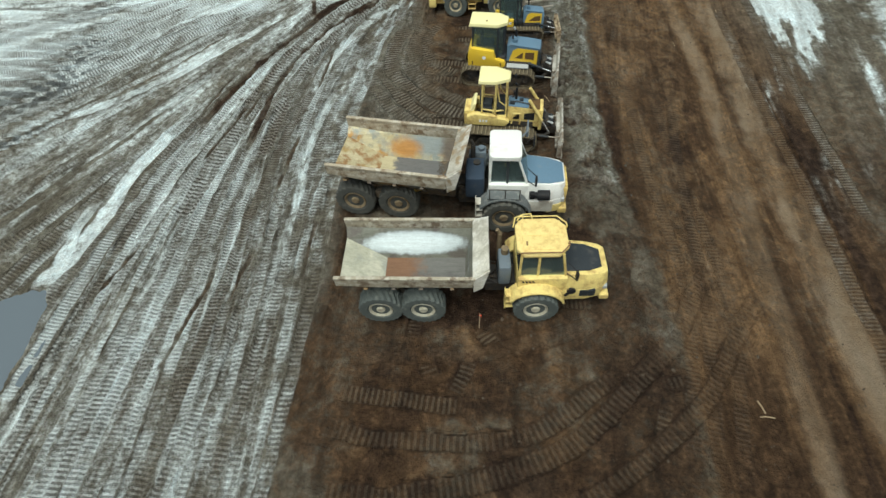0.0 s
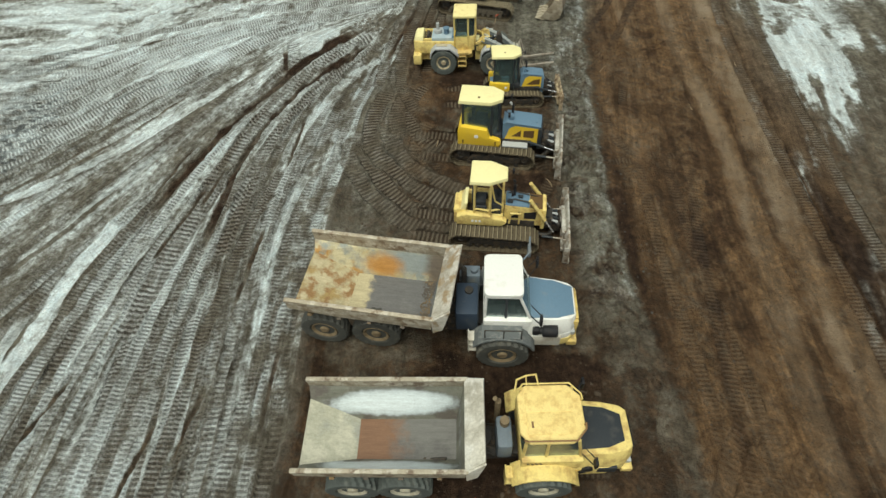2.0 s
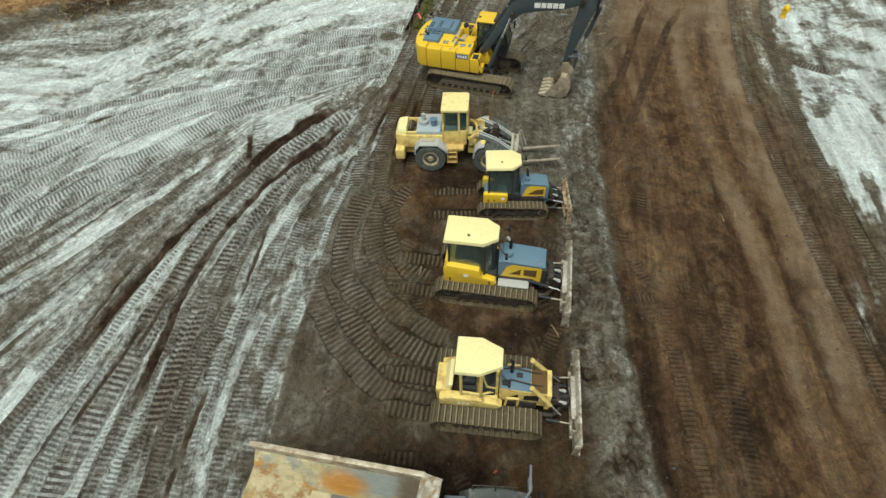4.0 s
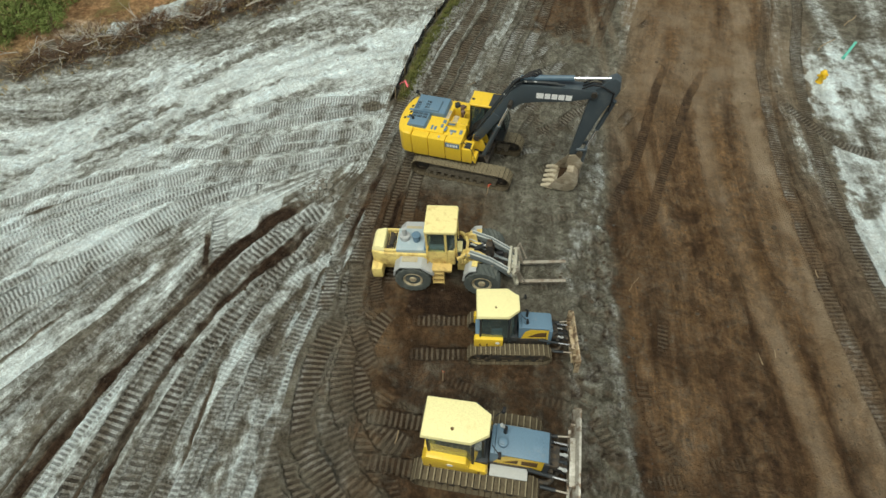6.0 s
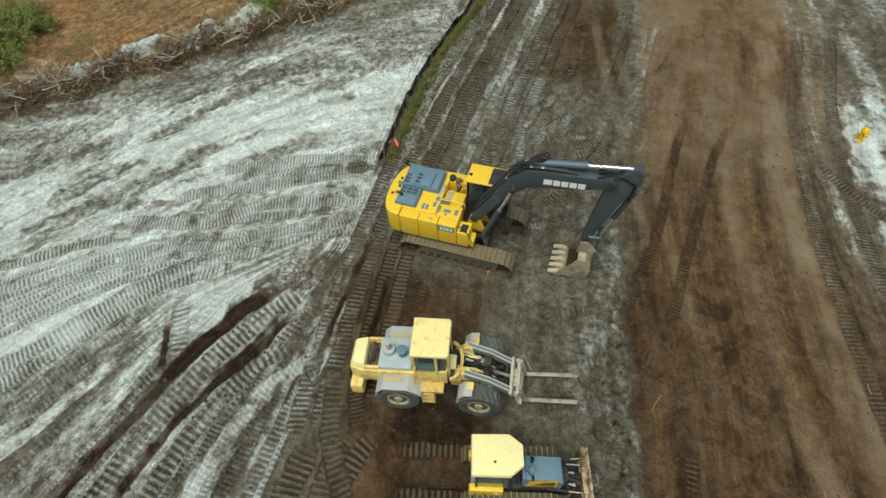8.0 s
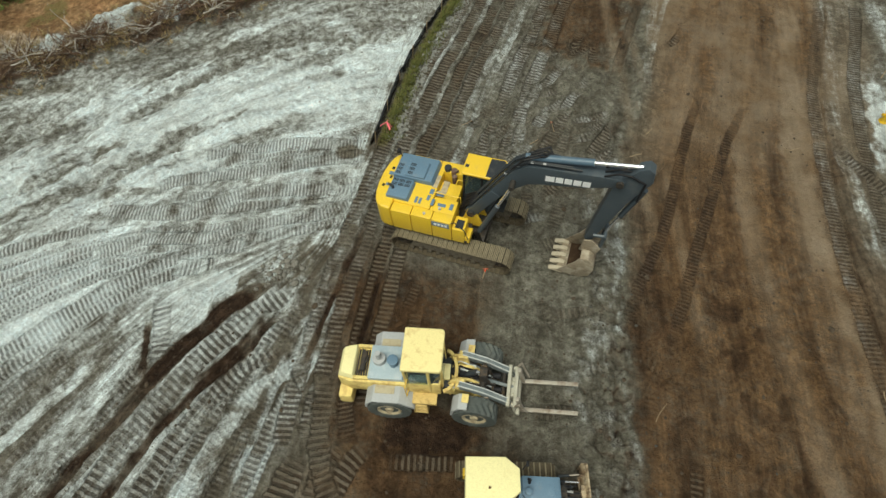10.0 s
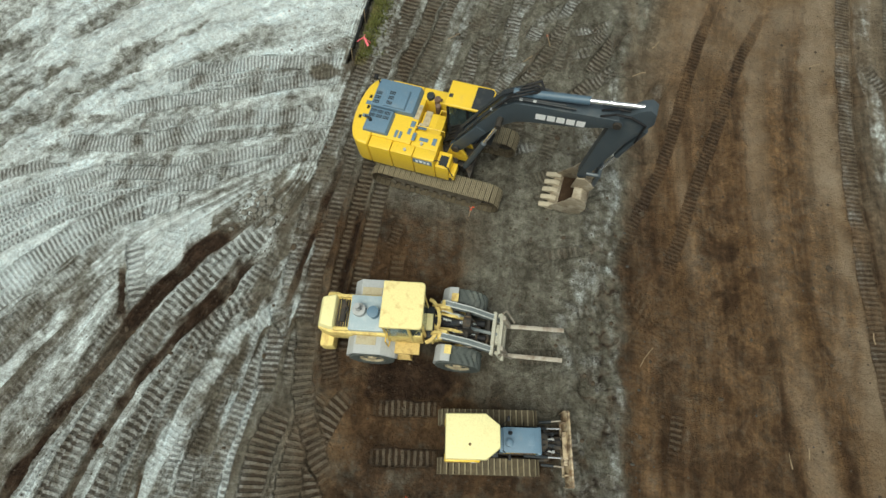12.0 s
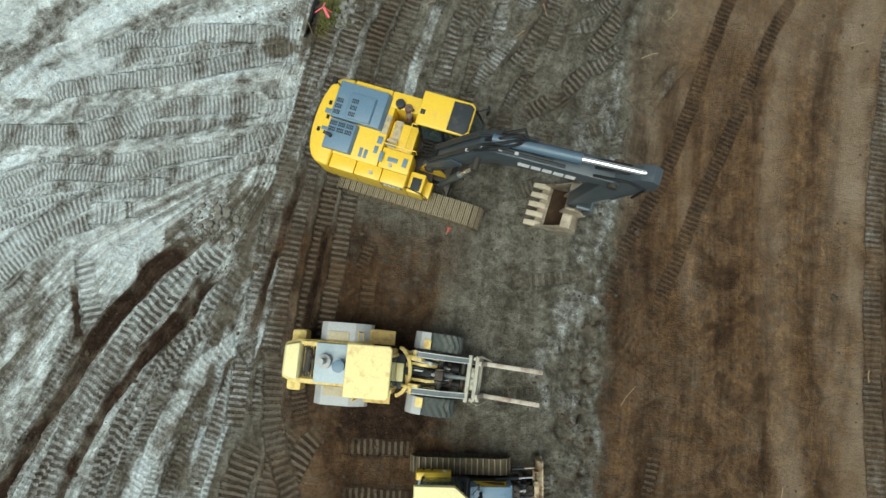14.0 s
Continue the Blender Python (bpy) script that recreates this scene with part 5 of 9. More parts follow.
def rot_z(degrees, x=0.0, y=0.0):
    return Matrix.Translation((x, y, 0)) @ Matrix.Rotation(radians(degrees), 4, "Z") @ Matrix.Translation((-x, -y, 0))


# ---------------------------------------------------------------- wheels and crawlers
def tyre_mesh(radius, width, lugs=22, mat=None):
    """A tyre in one piece, its chevron lugs raised out of the tread."""
    bm = bmesh.new()
    h, r, seg = width / 2, radius, lugs * 4
    rows = [(0.52, -0.72), (0.62, -0.96), (0.84, -1.0), (0.92, -0.98), (0.95, -0.90), (0.955, -0.6), (0.955, -0.3), (0.955, 0.0), (0.955, 0.3), (0.955, 0.6),
            (0.95, 0.90), (0.92, 0.98), (0.84, 1.0), (0.62, 0.96), (0.52, 0.72)]
    rings = []
    for f, y in rows:
        ring = []
        for k in range(seg):
            up = 0.055 if f > 0.9 and (k / 4 + 0.9 * abs(y) + (0.5 if y > 0.05 else 0)) % 1 < 0.5 else 0.0
            a = 2 * math.pi * k / seg
            ring.append(bm.verts.new((r * (f + up) * math.cos(a), h * y, r * (f + up) * math.sin(a))))
        rings.append(ring)
    for a, b in zip(rings, rings[1:]):
        for k in range(seg):
            bm.faces.new((a[k], a[(k + 1) % seg], b[(k + 1) % seg], b[k]))
    bm.faces.new(rings[0])
    bm.faces.new(rings[-1][::-1])
    bmesh.ops.recalc_face_normals(bm, faces=bm.faces)
    return mesh_of("tyre", bm, mat or RUBBER, sharp=30)


def rim_mesh(radius, width, mat):
    """A dished wheel disc; its outer face looks to -y."""
    bm = bmesh.new()
    h, r = width / 2, radius
    lathe(bm, [(r * 0.05, -h * 0.92), (r * 0.15, -h * 0.94), (r * 0.19, -h * 0.86), (r * 0.21, -h * 0.60), (r * 0.33, -h * 0.54), (r * 0.38, -h * 0.60),
               (r * 0.46, -h * 0.84), (r * 0.53, -h * 0.92), (r * 0.55, -h * 0.84), (r * 0.53, h * 0.7), (r * 0.3, h * 0.6), (r * 0.05, h * 0.6)], 28)
    for k in range(10):
        a = 2 * math.pi * k / 10
        rod(bm, (r * 0.28 * math.cos(a), -h * 0.64, r * 0.28 * math.sin(a)), (r * 0.28 * math.cos(a), -h * 0.52, r * 0.28 * math.sin(a)), r * 0.022, seg=6)
    return mesh_of("rim", bm, mat)


def wheel(parent, tyre, rim, at, near):
    """near: the wheel's outer face looks to the thing's right (-y)."""
    w = new("wheel")
    w.parent = parent
    w.matrix_basis = at @ (Matrix.Identity(4) if near else Matrix.Rotation(math.pi, 4, "Z"))
    part("tyre", tyre, None, w)
    part("rim", rim, None, w, "mud-caked steel rim")
    return w


def shoe_chain(x0, z0, r0, x1, z1, r1, pitch):
    """Poses along a crawler chain round a rear wheel (x0, z0, r0) and a front wheel (x1, z1, r1): x, z, angle."""
    d, base = math.hypot(x1 - x0, z1 - z0), math.atan2(z1 - z0, x1 - x0)
    tilt = math.asin((r0 - r1) / d)
    up, down = base + math.pi / 2 - tilt, base - math.pi / 2 + tilt
    pts, n = [], 60
    for k in range(n + 1):                                   # over the front wheel, from top to bottom
        a = up + (down - up) * k / n
        pts.append((x1 + r1 * math.cos(a), z1 + r1 * math.sin(a)))
    for k in range(n + 1):                                   # under the rear wheel, from bottom to top
        a = down - (2 * math.pi - (up - down)) * k / n
        pts.append((x0 + r0 * math.cos(a), z0 + r0 * math.sin(a)))
    pts = np.array(pts + pts[:1])
    seg = np.hypot(*np.diff(pts, axis=0).T)
    run = np.concatenate(([0], np.cumsum(seg)))
    count = round(run[-1] / pitch)
    out = []
    for k in range(count):
        s = run[-1] * k / count
        x, z = np.interp(s, run, pts[:, 0]), np.interp(s, run, pts[:, 1])
        xb, zb = np.interp((s + 0.02) % run[-1], run, pts[:, 0]), np.interp((s + 0.02) % run[-1], run, pts[:, 1])
        out.append((float(x), float(z), math.atan2(zb - z, xb - x)))
    return out


def shoe_mesh(pitch, width, bar, bars=1):
    """One crawler shoe; its outer side looks to +z with the chain running to +x."""
    bm = bmesh.new()
    box(bm, -pitch * 0.44, pitch * 0.44, -width / 2, width / 2, -0.02, 0.018, 0.0)
    for k in range(bars):
        x = pitch * (0.30 if bars == 1 else -0.32 + 0.64 * k / (bars - 1))
        box(bm, x - 0.02, x + 0.02, -width / 2, width / 2, 0.0, bar, 0.0)
    box(bm, -pitch * 0.5, pitch * 0.5, -0.12, -0.07, -0.10, -0.01, 0.0)
    box(bm, -pitch * 0.5, pitch * 0.5, 0.07, 0.12, -0.10, -0.01, 0.0)
    me = mesh_of("track_shoe", bm, STEEL_MUD)
    me.materials.append(STEEL_TIP)                           # the paler crests of the grousers
    for poly in me.polygons:
        if poly.center.z > bar * 0.6:
            poly.material_index = 1
    return me


def crawler(parent, y, x0, z0, r0, x1, z1, r1, width, pitch, bar, bars, frame_mat, m=None):
    """One crawler: frame, sprocket, idler, rollers and a chain of separate shoes."""
    m = m or Matrix.Identity(4)
    c = new("crawler")
    c.parent = parent
    c.matrix_basis = m @ Matrix.Translation((0, y, 0))
    bm = bmesh.new()
    prism(bm, [(x0 + r0 * 0.6, z0 - r0 * 0.42), (x1 - r1 * 0.5, z1 - r1 * 0.5), (x1 - r1 * 0.3, z1 + r1 * 0.25), (x0 + r0, z0 + r0 * 0.15)], -width * 0.27, width * 0.27, 0.03)
    part("track_frame", bm, frame_mat, c)
    for name, x, z, r in (("sprocket", x0, z0, r0 - 0.10), ("idler", x1, z1, r1 - 0.10)):
        bm = bmesh.new()
        lathe(bm, [(r * 0.25, -0.13), (r * 0.3, -0.17), (r * 0.5, -0.12), (r * 0.82, -0.10), (r, -0.07), (r, 0.07), (r * 0.82, 0.10), (r * 0.5, 0.12), (r * 0.3, 0.17), (r * 0.25, 0.13)], 24)
        part(name, bm, IRON, c, m=Matrix.Translation((x, 0, z)))
    n = max(4, round((x1 - x0) / 0.42))
    for k in range(n):
        bm = bmesh.new()
        x = x0 + r0 * 0.75 + (x1 - x0 - r0 * 0.75 - r1 * 0.75) * k / (n - 1)
        rod(bm, (x, -width * 0.3, 0.20), (x, width * 0.3, 0.20), 0.10, seg=12)
        part("roller", bm, frame_mat, c)
    shoe = shoe_mesh(pitch, width, bar, bars)
    for x, z, a in shoe_chain(x0, z0, r0 - 0.02, x1, z1, r1 - 0.02, pitch):
        part("track_shoe", shoe, None, c, m=Matrix.Translation((x, 0, z)) @ Matrix.Rotation(-a, 4, "Y"))
    return c

# ---------------------------------------------------------------- articulated dump trucks
def dump_truck(at, label, body_yaw, cab_yaw, s, pale):
    """at: the pose of the middle joint on the ground. s: size. pale: the white truck with its grey bonnet; else the yellow one."""
    t = thing("dump_truck", at, label, "dump truck", "articulated dump trucks")
    mb = rot_z(body_yaw) @ Matrix.Scale(s, 4)
    mc = rot_z(cab_yaw) @ Matrix.Scale(s, 4)
    paint = WHITE if pale else YELLOW_FADED
    lower = CREAM if pale else YELLOW_FADED
    hood_top = GREY_BLUE if pale else CHARCOAL

    # chassis
    bm = bmesh.new()
    box(bm, -5.0, -0.2, -0.42, 0.42, 0.85, 1.32, 0.04)
    box(bm, -3.5, -2.8, -0.85, 0.85, 0.75, 1.15, 0.05)
    for x in (-2.35, -3.97):
        rod(bm, (x, -1.0, 0.88), (x, 1.0, 0.88), 0.2)
        box(bm, x - 0.32, x + 0.32, -0.3, 0.3, 0.6, 1.15, 0.08)
    part("rear_chassis", bm, BODY_UNDER if pale else IRON, t, m=mb)
    bm = bmesh.new()
    box(bm, -0.1, 4.05, -0.45, 0.45, 0.62, 1.15, 0.04)
    rod(bm, (0, 0, 0.55), (0, 0, 1.5), 0.26)
    rod(bm, (1.75, -1.0, 0.86), (1.75, 1.0, 0.86), 0.2)
    part("front_chassis", bm, IRON, t, m=mc)
    for side in (-1, 1):
        bm = bmesh.new()
        rod(bm, (-3.1, side * 0.62, 1.05), (-1.75, side * 0.66, 1.32), 0.10)
        rod(bm, (-1.75, side * 0.66, 1.32), (-1.15, side * 0.68, 1.46), 0.055)
        part("hoist_cylinder", bm, YELLOW if pale else IRON, t, m=mb)

    # tipper body: floor that climbs to the tail, flared sides, headboard and spill guard
    tub = new("tipper_body")
    tub.parent = t
    tub.matrix_basis = mb @ Matrix.Translation((0, 0 if pale else -0.06, 0))
    xf, xk, xr = (-0.62, -3.45, -5.05) if pale else (-0.84, -3.90, -5.42)                     # floor's front, the kink, the tail
    zf, zr, top, wing = (1.62, 2.30, 2.95, 3.32) if pale else (1.40, 2.16, 2.82, 3.16)
    wf, wr, wt = (0.80, 1.05, 1.38) if pale else (0.62, 1.00, 1.31)                       # half widths: floor, tail floor, sides
    zn, znr = (2.42, 2.58) if pale else (2.38, 2.48)                                 # where the flare turns upright, at the front and the tail
    bm = bmesh.new()
    plate(bm, [(xk, -wf, zf), (xf, -wf, zf), (xf, wf, zf), (xk, wf, zf)], 0.05)
    part("floor_plate", bm, FLOOR_GREY if pale else BODY_FLOOR, tub, "grey steel floor with dried soil")
    bm = bmesh.new()
    plate(bm, [(xr, -wr, zr), (xk, -wf, zf + 0.002), (xk, wf, zf + 0.002), (xr, wr, zr)], 0.05)
    part("tail_chute", bm, CHUTE_RUST if pale else BODY_PALE, tub, "scoured pale steel chute")
    for side in (-1, 1):
        order = (lambda q: q) if side < 0 else (lambda q: q[::-1])
        bm = bmesh.new()
        a, b, c, d = (xf + 0.24, side * wt, zn), (xf, side * wf, zf), (xk, side * wf, zf), (xk, side * wt, zn)
        plate(bm, order([b, c, d, a]), 0.05)
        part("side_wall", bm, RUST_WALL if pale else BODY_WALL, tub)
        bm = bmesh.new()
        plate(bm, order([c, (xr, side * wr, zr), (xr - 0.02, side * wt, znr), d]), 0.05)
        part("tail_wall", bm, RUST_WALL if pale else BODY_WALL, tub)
        bm = bmesh.new()                                     # upright upper side, its thick edge and end post
        prism(bm, [(xr - 0.03, znr - 0.06), (xk, zn - 0.06), (xf + 0.26, zn - 0.06), (xf + 0.36, top), (xr - 0.03, top + 0.04)], *sorted((side * wt, side * (wt + 0.07))), 0.012)
        part("side_band", bm, RAIL_WORN if pale else BODY_RAIL, tub, "battered upright side plate")
        bm = bmesh.new()
        prism(bm, [(xr - 0.04, top - 0.02), (xf + 0.36, top - 0.06), (xf + 0.38, top + 0.05), (xr - 0.04, top + 0.09)], *sorted((side * (wt - 0.03), side * (wt + 0.11))), 0.025)
        part("top_rail", bm, RAIL_WORN if pale else BODY_RAIL, tub)
        for x in (-1.3, -2.4, -3.4, -4.4):
            u = max(0.0, (xk - x) / (xk - xr))
            zb, wb = zf + (zr - zf) * u, wf + (wr - wf) * u
            bm = bmesh.new()
            plate(bm, [(x - 0.07, side * (wb + 0.09), zb), (x + 0.07, side * (wb + 0.09), zb), (x + 0.07, side * (wt + 0.05), zn - 0.1), (x - 0.07, side * (wt + 0.05), zn - 0.1)], 0.08 * side)
            part("rib", bm, BODY_UNDER, tub)
        bm = bmesh.new()                                     # outer keel along the bottom edge
        prism(bm, [(xf, zf - 0.12), (xk, zf - 0.12), (xr, zr - 0.16), (xr, zr - 0.07), (xk, zf - 0.06), (xf, zf - 0.06)], *sorted((side * (wf - 0.12), side * (wf + 0.05))), 0.02)
        part("keel", bm, BODY_UNDER, tub)
    bm = bmesh.new()
    plate(bm, [(xf, -wf, zf), (xf + 0.24, -wt, zn), (xf + 0.36, -wt, top), (xf + 0.36, wt, top), (xf + 0.24, wt, zn), (xf, wf, zf)], 0.06)
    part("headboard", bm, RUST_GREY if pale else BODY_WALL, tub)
    bm = bmesh.new()
    plate(bm, [(xf + 0.30, -wt - 0.05, top - 0.04), (xf + 0.86, -wt + 0.12, wing), (xf + 0.86, wt - 0.12, wing), (xf + 0.30, wt + 0.05, top - 0.04)][::-1], 0.06, 0.012)
    part("spill_guard", bm, GUARD_RUST if pale else GUARD, tub, "pale scratched steel spill guard")
    for side in (-1, 1):
        bm = bmesh.new()
        plate(bm, [(xf + 0.30, side * (wt + 0.04), top - 0.75), (xf + 0.62, side * (wt + 0.0), top - 0.55), (xf + 0.86, side * (wt - 0.12), wing), (xf + 0.30, side * (wt + 0.05), top)], 0.05 * side)
        part("guard_gusset", bm, GUARD_RUST if pale else GUARD, tub)
    random.seed(8)
    if pale:
        bm = bmesh.new()
        for k in range(420):
            x, y = -0.66 - abs(random.gauss(0, 0.16)), random.choice((1, 1, -1)) * (0.8 - abs(random.gauss(0, 0.35)))
            bmesh.ops.create_icosphere(bm, subdivisions=1, radius=random.uniform(0.012, 0.045), matrix=Matrix.Translation((x, y, zf + 0.02)) @ Matrix.Diagonal((1, 1.2, 0.6, 1)))
        tagged(part("spilt_soil", bm, BODY_UNDER, tub), kind="stuff")

    # wheels
    r, w = (0.86, 0.66) if pale else (0.84, 0.66)
    tyre, rim = tyre_mesh(r * s, w * s, mat=RUBBER if pale else RUBBER_GREY), rim_mesh(r * s, w * s, RIM_MUD if pale else RIM_PALE)
    axles = (-2.52, -4.36) if pale else (-2.42, -4.04)
    shift, bogie, half_track = (0.38, -6.0, 1.06) if pale else (0.0, body_yaw, 1.20)
    r_rear = 0.84 if pale else r
    rear_tyre, rear_rim = tyre_mesh(r_rear * s, w * s, mat=RUBBER if pale else RUBBER_GREY), rim_mesh(r_rear * s, w * s, RIM_MUD if pale else RIM_PALE)
    for base, x, dy in ((rot_z(cab_yaw), 1.75, 0.0), (rot_z(bogie), axles[0], shift), (rot_z(bogie), axles[1], shift)):
        for side in (-1, 1):
            if x > 0:
                wheel(t, tyre, rim, base @ Matrix.Translation((x * s, side * 1.20 * s, r * s * 0.98)), side < 0)
            else:
                wheel(t, rear_tyre, rear_rim, base @ Matrix.Translation((x * s, side * half_track * s + dy, r_rear * s * 0.98)), side < 0)

    # engine compartment and bonnet
    nose = 4.15 if pale else 4.45
    f = (nose - 2.55) / (4.62 - 2.55)                        # how far the bonnet is shortened
    fit = lambda pts: [(2.55 + (q[0] - 2.55) * f, *q[1:]) for q in pts]
    bm = bmesh.new()
    lo, hi = fit([(2.55, -1.02), (3.75, -1.0), (4.35, -0.86), (4.62, -0.62), (4.62, 0.62), (4.35, 0.86), (3.75, 1.0), (2.55, 1.02)]), fit([(2.55, -0.84), (3.75, -0.78), (4.32, -0.68), (4.54, -0.54), (4.54, 0.54), (4.32, 0.68), (3.75, 0.78), (2.55, 0.84)])
    slab(bm, lo, 0.78, 1.42, 0.05)
    slab(bm, lo, 1.42, 2.18, 0.07, top=hi)
    for v in bm.verts:                                       # the bonnet falls towards the nose
        if v.co.z > 1.5 and v.co.x > 2.6:
            v.co.z -= 0.13 * (v.co.x - 2.6) * (v.co.z - 1.4)
    bonnet = part("bonnet", bm, paint, t, m=mc)
    if pale:                                                 # soiled lower panels along the engine
        for side in (-1, 1):
            bm = bmesh.new()
            box(bm, 2.6, nose - 0.5, *sorted((side * 1.0, side * 1.03)), 0.82, 1.36, 0.01)
            part("side_panel", bm, CREAM, bonnet, "cream side panel stained by mud", m=mc)
        bm = bmesh.new()
        slab(bm, fit([(3.7, -1.03), (4.36, -0.89), (4.66, -0.65), (4.66, 0.65), (4.36, 0.89), (3.7, 1.03)]), 0.74, 1.14, 0.04)
        part("nose_panel", bm, NOSE_YELLOW, bonnet, "yellow lower nose panel stained by mud", m=mc)
    bm = bmesh.new()
    ring = fit([(2.62, -0.78), (3.75, -0.71), (4.47, -0.52), (4.47, 0.52), (3.75, 0.71), (2.62, 0.78)] if pale else [(2.66, -0.68), (3.75, -0.60), (4.30, -0.40), (4.30, 0.40), (3.75, 0.60), (2.66, 0.68)])
    plate(bm, [(x, y, 2.205 - 0.101 * (x - 2.6)) for x, y in ring], 0.03, 0.008)
    part("bonnet_panel", bm, hood_top, bonnet, "dull grey bonnet top", m=mc)
    bm = bmesh.new()
    box(bm, nose - 0.10, nose + 0.04, -0.5, 0.5, 0.95, 1.75, 0.03)
    for k in range(7):
        box(bm, nose + 0.03, nose + 0.06, -0.46, 0.46, 1.0 + 0.1 * k, 1.04 + 0.1 * k, 0.0)
    part("grille", bm, BLACK, bonnet, "black front grille", m=mc)
    bm = bmesh.new()
    box(bm, nose - 0.25, nose + 0.10, -0.92, 0.92, 0.62, 0.90, 0.05)
    if pale:
        box(bm, nose - 0.16, nose + 0.06, -0.66, -0.48, 0.9, 1.78, 0.04)
        box(bm, nose - 0.16, nose + 0.06, 0.48, 0.66, 0.9, 1.78, 0.04)
        box(bm, nose - 0.12, nose + 0.06, -0.56, 0.56, 1.74, 1.86, 0.04)
    part("bumper", bm, FRONT_MUD if pale else YELLOW_FADED, t, m=mc)
    for side in (-1, 1):
        bm = bmesh.new()
        gx = nose - 1.07
        box(bm, gx, gx + 0.57, side * 0.90, side * 1.015, 1.02, 1.40, 0.01)
        for k in range(6):
            box(bm, gx + 0.03 + 0.09 * k, gx + 0.07 + 0.09 * k, side * 0.99, side * 1.03, 1.05, 1.37, 0.0)
        part("side_grille", bm, CHARCOAL if not pale else CREAM, bonnet, m=mc)
        bm = bmesh.new()
        box(bm, nose - 0.2, nose - 0.02, side * 0.62, side * 0.8, 1.15, 1.35, 0.03)
        part("headlight", bm, GREY_LIGHT, bonnet, "clear headlight", m=mc)
    # air cleaner on the white truck, round black cover on the yellow one
    bm = bmesh.new()
    if pale:
        rod(bm, (3.02, -0.98, 1.72), (3.50, -0.98, 1.72), 0.21, bevel=0.03)
        rod(bm, (2.92, -0.98, 1.72), (3.02, -0.98, 1.72), 0.12)
        box(bm, 2.7, 2.92, -1.08, -0.86, 1.55, 1.85, 0.05)
    else:
        rod(bm, (3.05, -1.06, 1.38), (3.05, -0.9, 1.38), 0.17, bevel=0.03)
        rod(bm, (2.98, -1.04, 1.30), (2.86, -1.02, 1.12), 0.06)
    part("air_cleaner", bm, BLACK, t, "round black air cleaner", m=mc)

    # mudguards
    for side in (-1, 1):
        bm = bmesh.new()
        arc = [(1.75 + 1.10 * math.cos(radians(a)), 0.86 + 1.03 * math.sin(radians(a))) for a in range(18, 171, 17)]
        inner = [(1.75 + 1.02 * math.cos(radians(a)), 0.86 + 0.95 * math.sin(radians(a))) for a in range(18, 171, 17)]
        prism(bm, arc + inner[::-1], *sorted((side * 0.78, side * 1.44)), 0.012)
        fender = part("mudguard", bm, GREY_DIRTY if pale else YELLOW_FADED, t, m=mc)
        if pale:
            bm = bmesh.new()
            box(bm, 1.05, 2.35, side * 0.86, side * 1.40, 1.86, 1.90, 0.01)
            part("tread_plate", bm, GREY_DIRTY, fender, "grey anti-slip plate", m=mc)
            bm = bmesh.new()
            for x in (1.15, 1.75, 2.3):
                pipe(bm, [(x, side * 1.38, 1.88), (x, side * 1.38, 2.38)], 0.02)
            pipe(bm, [(1.15, side * 1.38, 2.38), (2.3, side * 1.38, 2.38)], 0.02)
            part("handrail", bm, IRON, fender, m=mc)
    # cab
    cab = new("cab")
    cab.parent = t
    cab.matrix_basis = mc
    x0, x1, hw, roof_z = (1.10, 2.54, 0.74, 3.48) if pale else (1.05, 2.72, 0.80, 3.40)
    lean = 0.36 if pale else 0.14                            # how far the windscreen leans back
    bm = bmesh.new()
    prism(bm, [(x0, 1.15), (x1 + 0.05, 1.15), (x1 + 0.12, 2.15), (x0, 2.15)], -1.0 if not pale else -0.92, 1.0 if not pale else 0.92, 0.05)
    part("cab_base", bm, paint, cab)
    bm = bmesh.new()
    box(bm, x0 + 0.06, x1 - 0.05, -hw + 0.06, hw - 0.06, 2.12, 2.2, 0.02)
    box(bm, x0 + 0.35, x0 + 0.85, -0.28, 0.28, 2.15, 2.55, 0.08)
    box(bm, x0 + 0.22, x0 + 0.36, -0.28, 0.28, 2.35, 2.95, 0.06)
    part("driver_seat", bm, CABIN, cab)
    bm = bmesh.new()
    box(bm, x1 - 0.42, x1 - 0.02, -hw + 0.1, hw - 0.1, 2.18, 2.42, 0.06)
    rod(bm, (x1 - 0.5, 0.0, 2.45), (x1 - 0.44, 0.0, 2.5), 0.2, seg=16)
    part("dashboard", bm, BLACK, cab)
    for nm, cs in (("windscreen", [(x1 + 0.09, -hw * 0.95, 2.17), (x1 + 0.09, hw * 0.95, 2.17), (x1 - lean, hw * 0.86, roof_z - 0.14), (x1 - lean, -hw * 0.86, roof_z - 0.14)]),
                   ("rear_window", [(x0 + 0.02, hw * 0.92, 2.17), (x0 + 0.02, -hw * 0.92, 2.17), (x0 + 0.08, -hw * 0.86, roof_z - 0.14), (x0 + 0.08, hw * 0.86, roof_z - 0.14)]),
                   ("side_window", [(x0 + 0.08, -hw * 1.02, 2.17), (x1 + 0.02, -hw * 1.02, 2.17), (x1 - lean - 0.04, -hw * 0.92, roof_z - 0.14), (x0 + 0.12, -hw * 0.92, roof_z - 0.14)]),
                   ("side_window", [(x1 + 0.02, hw * 1.02, 2.17), (x0 + 0.08, hw * 1.02, 2.17), (x0 + 0.12, hw * 0.92, roof_z - 0.14), (x1 - lean - 0.04, hw * 0.92, roof_z - 0.14)])):
        bm = bmesh.new()
        plate(bm, cs, 0.015)
        part(nm, bm, GLASS, cab, "dark tinted glass")
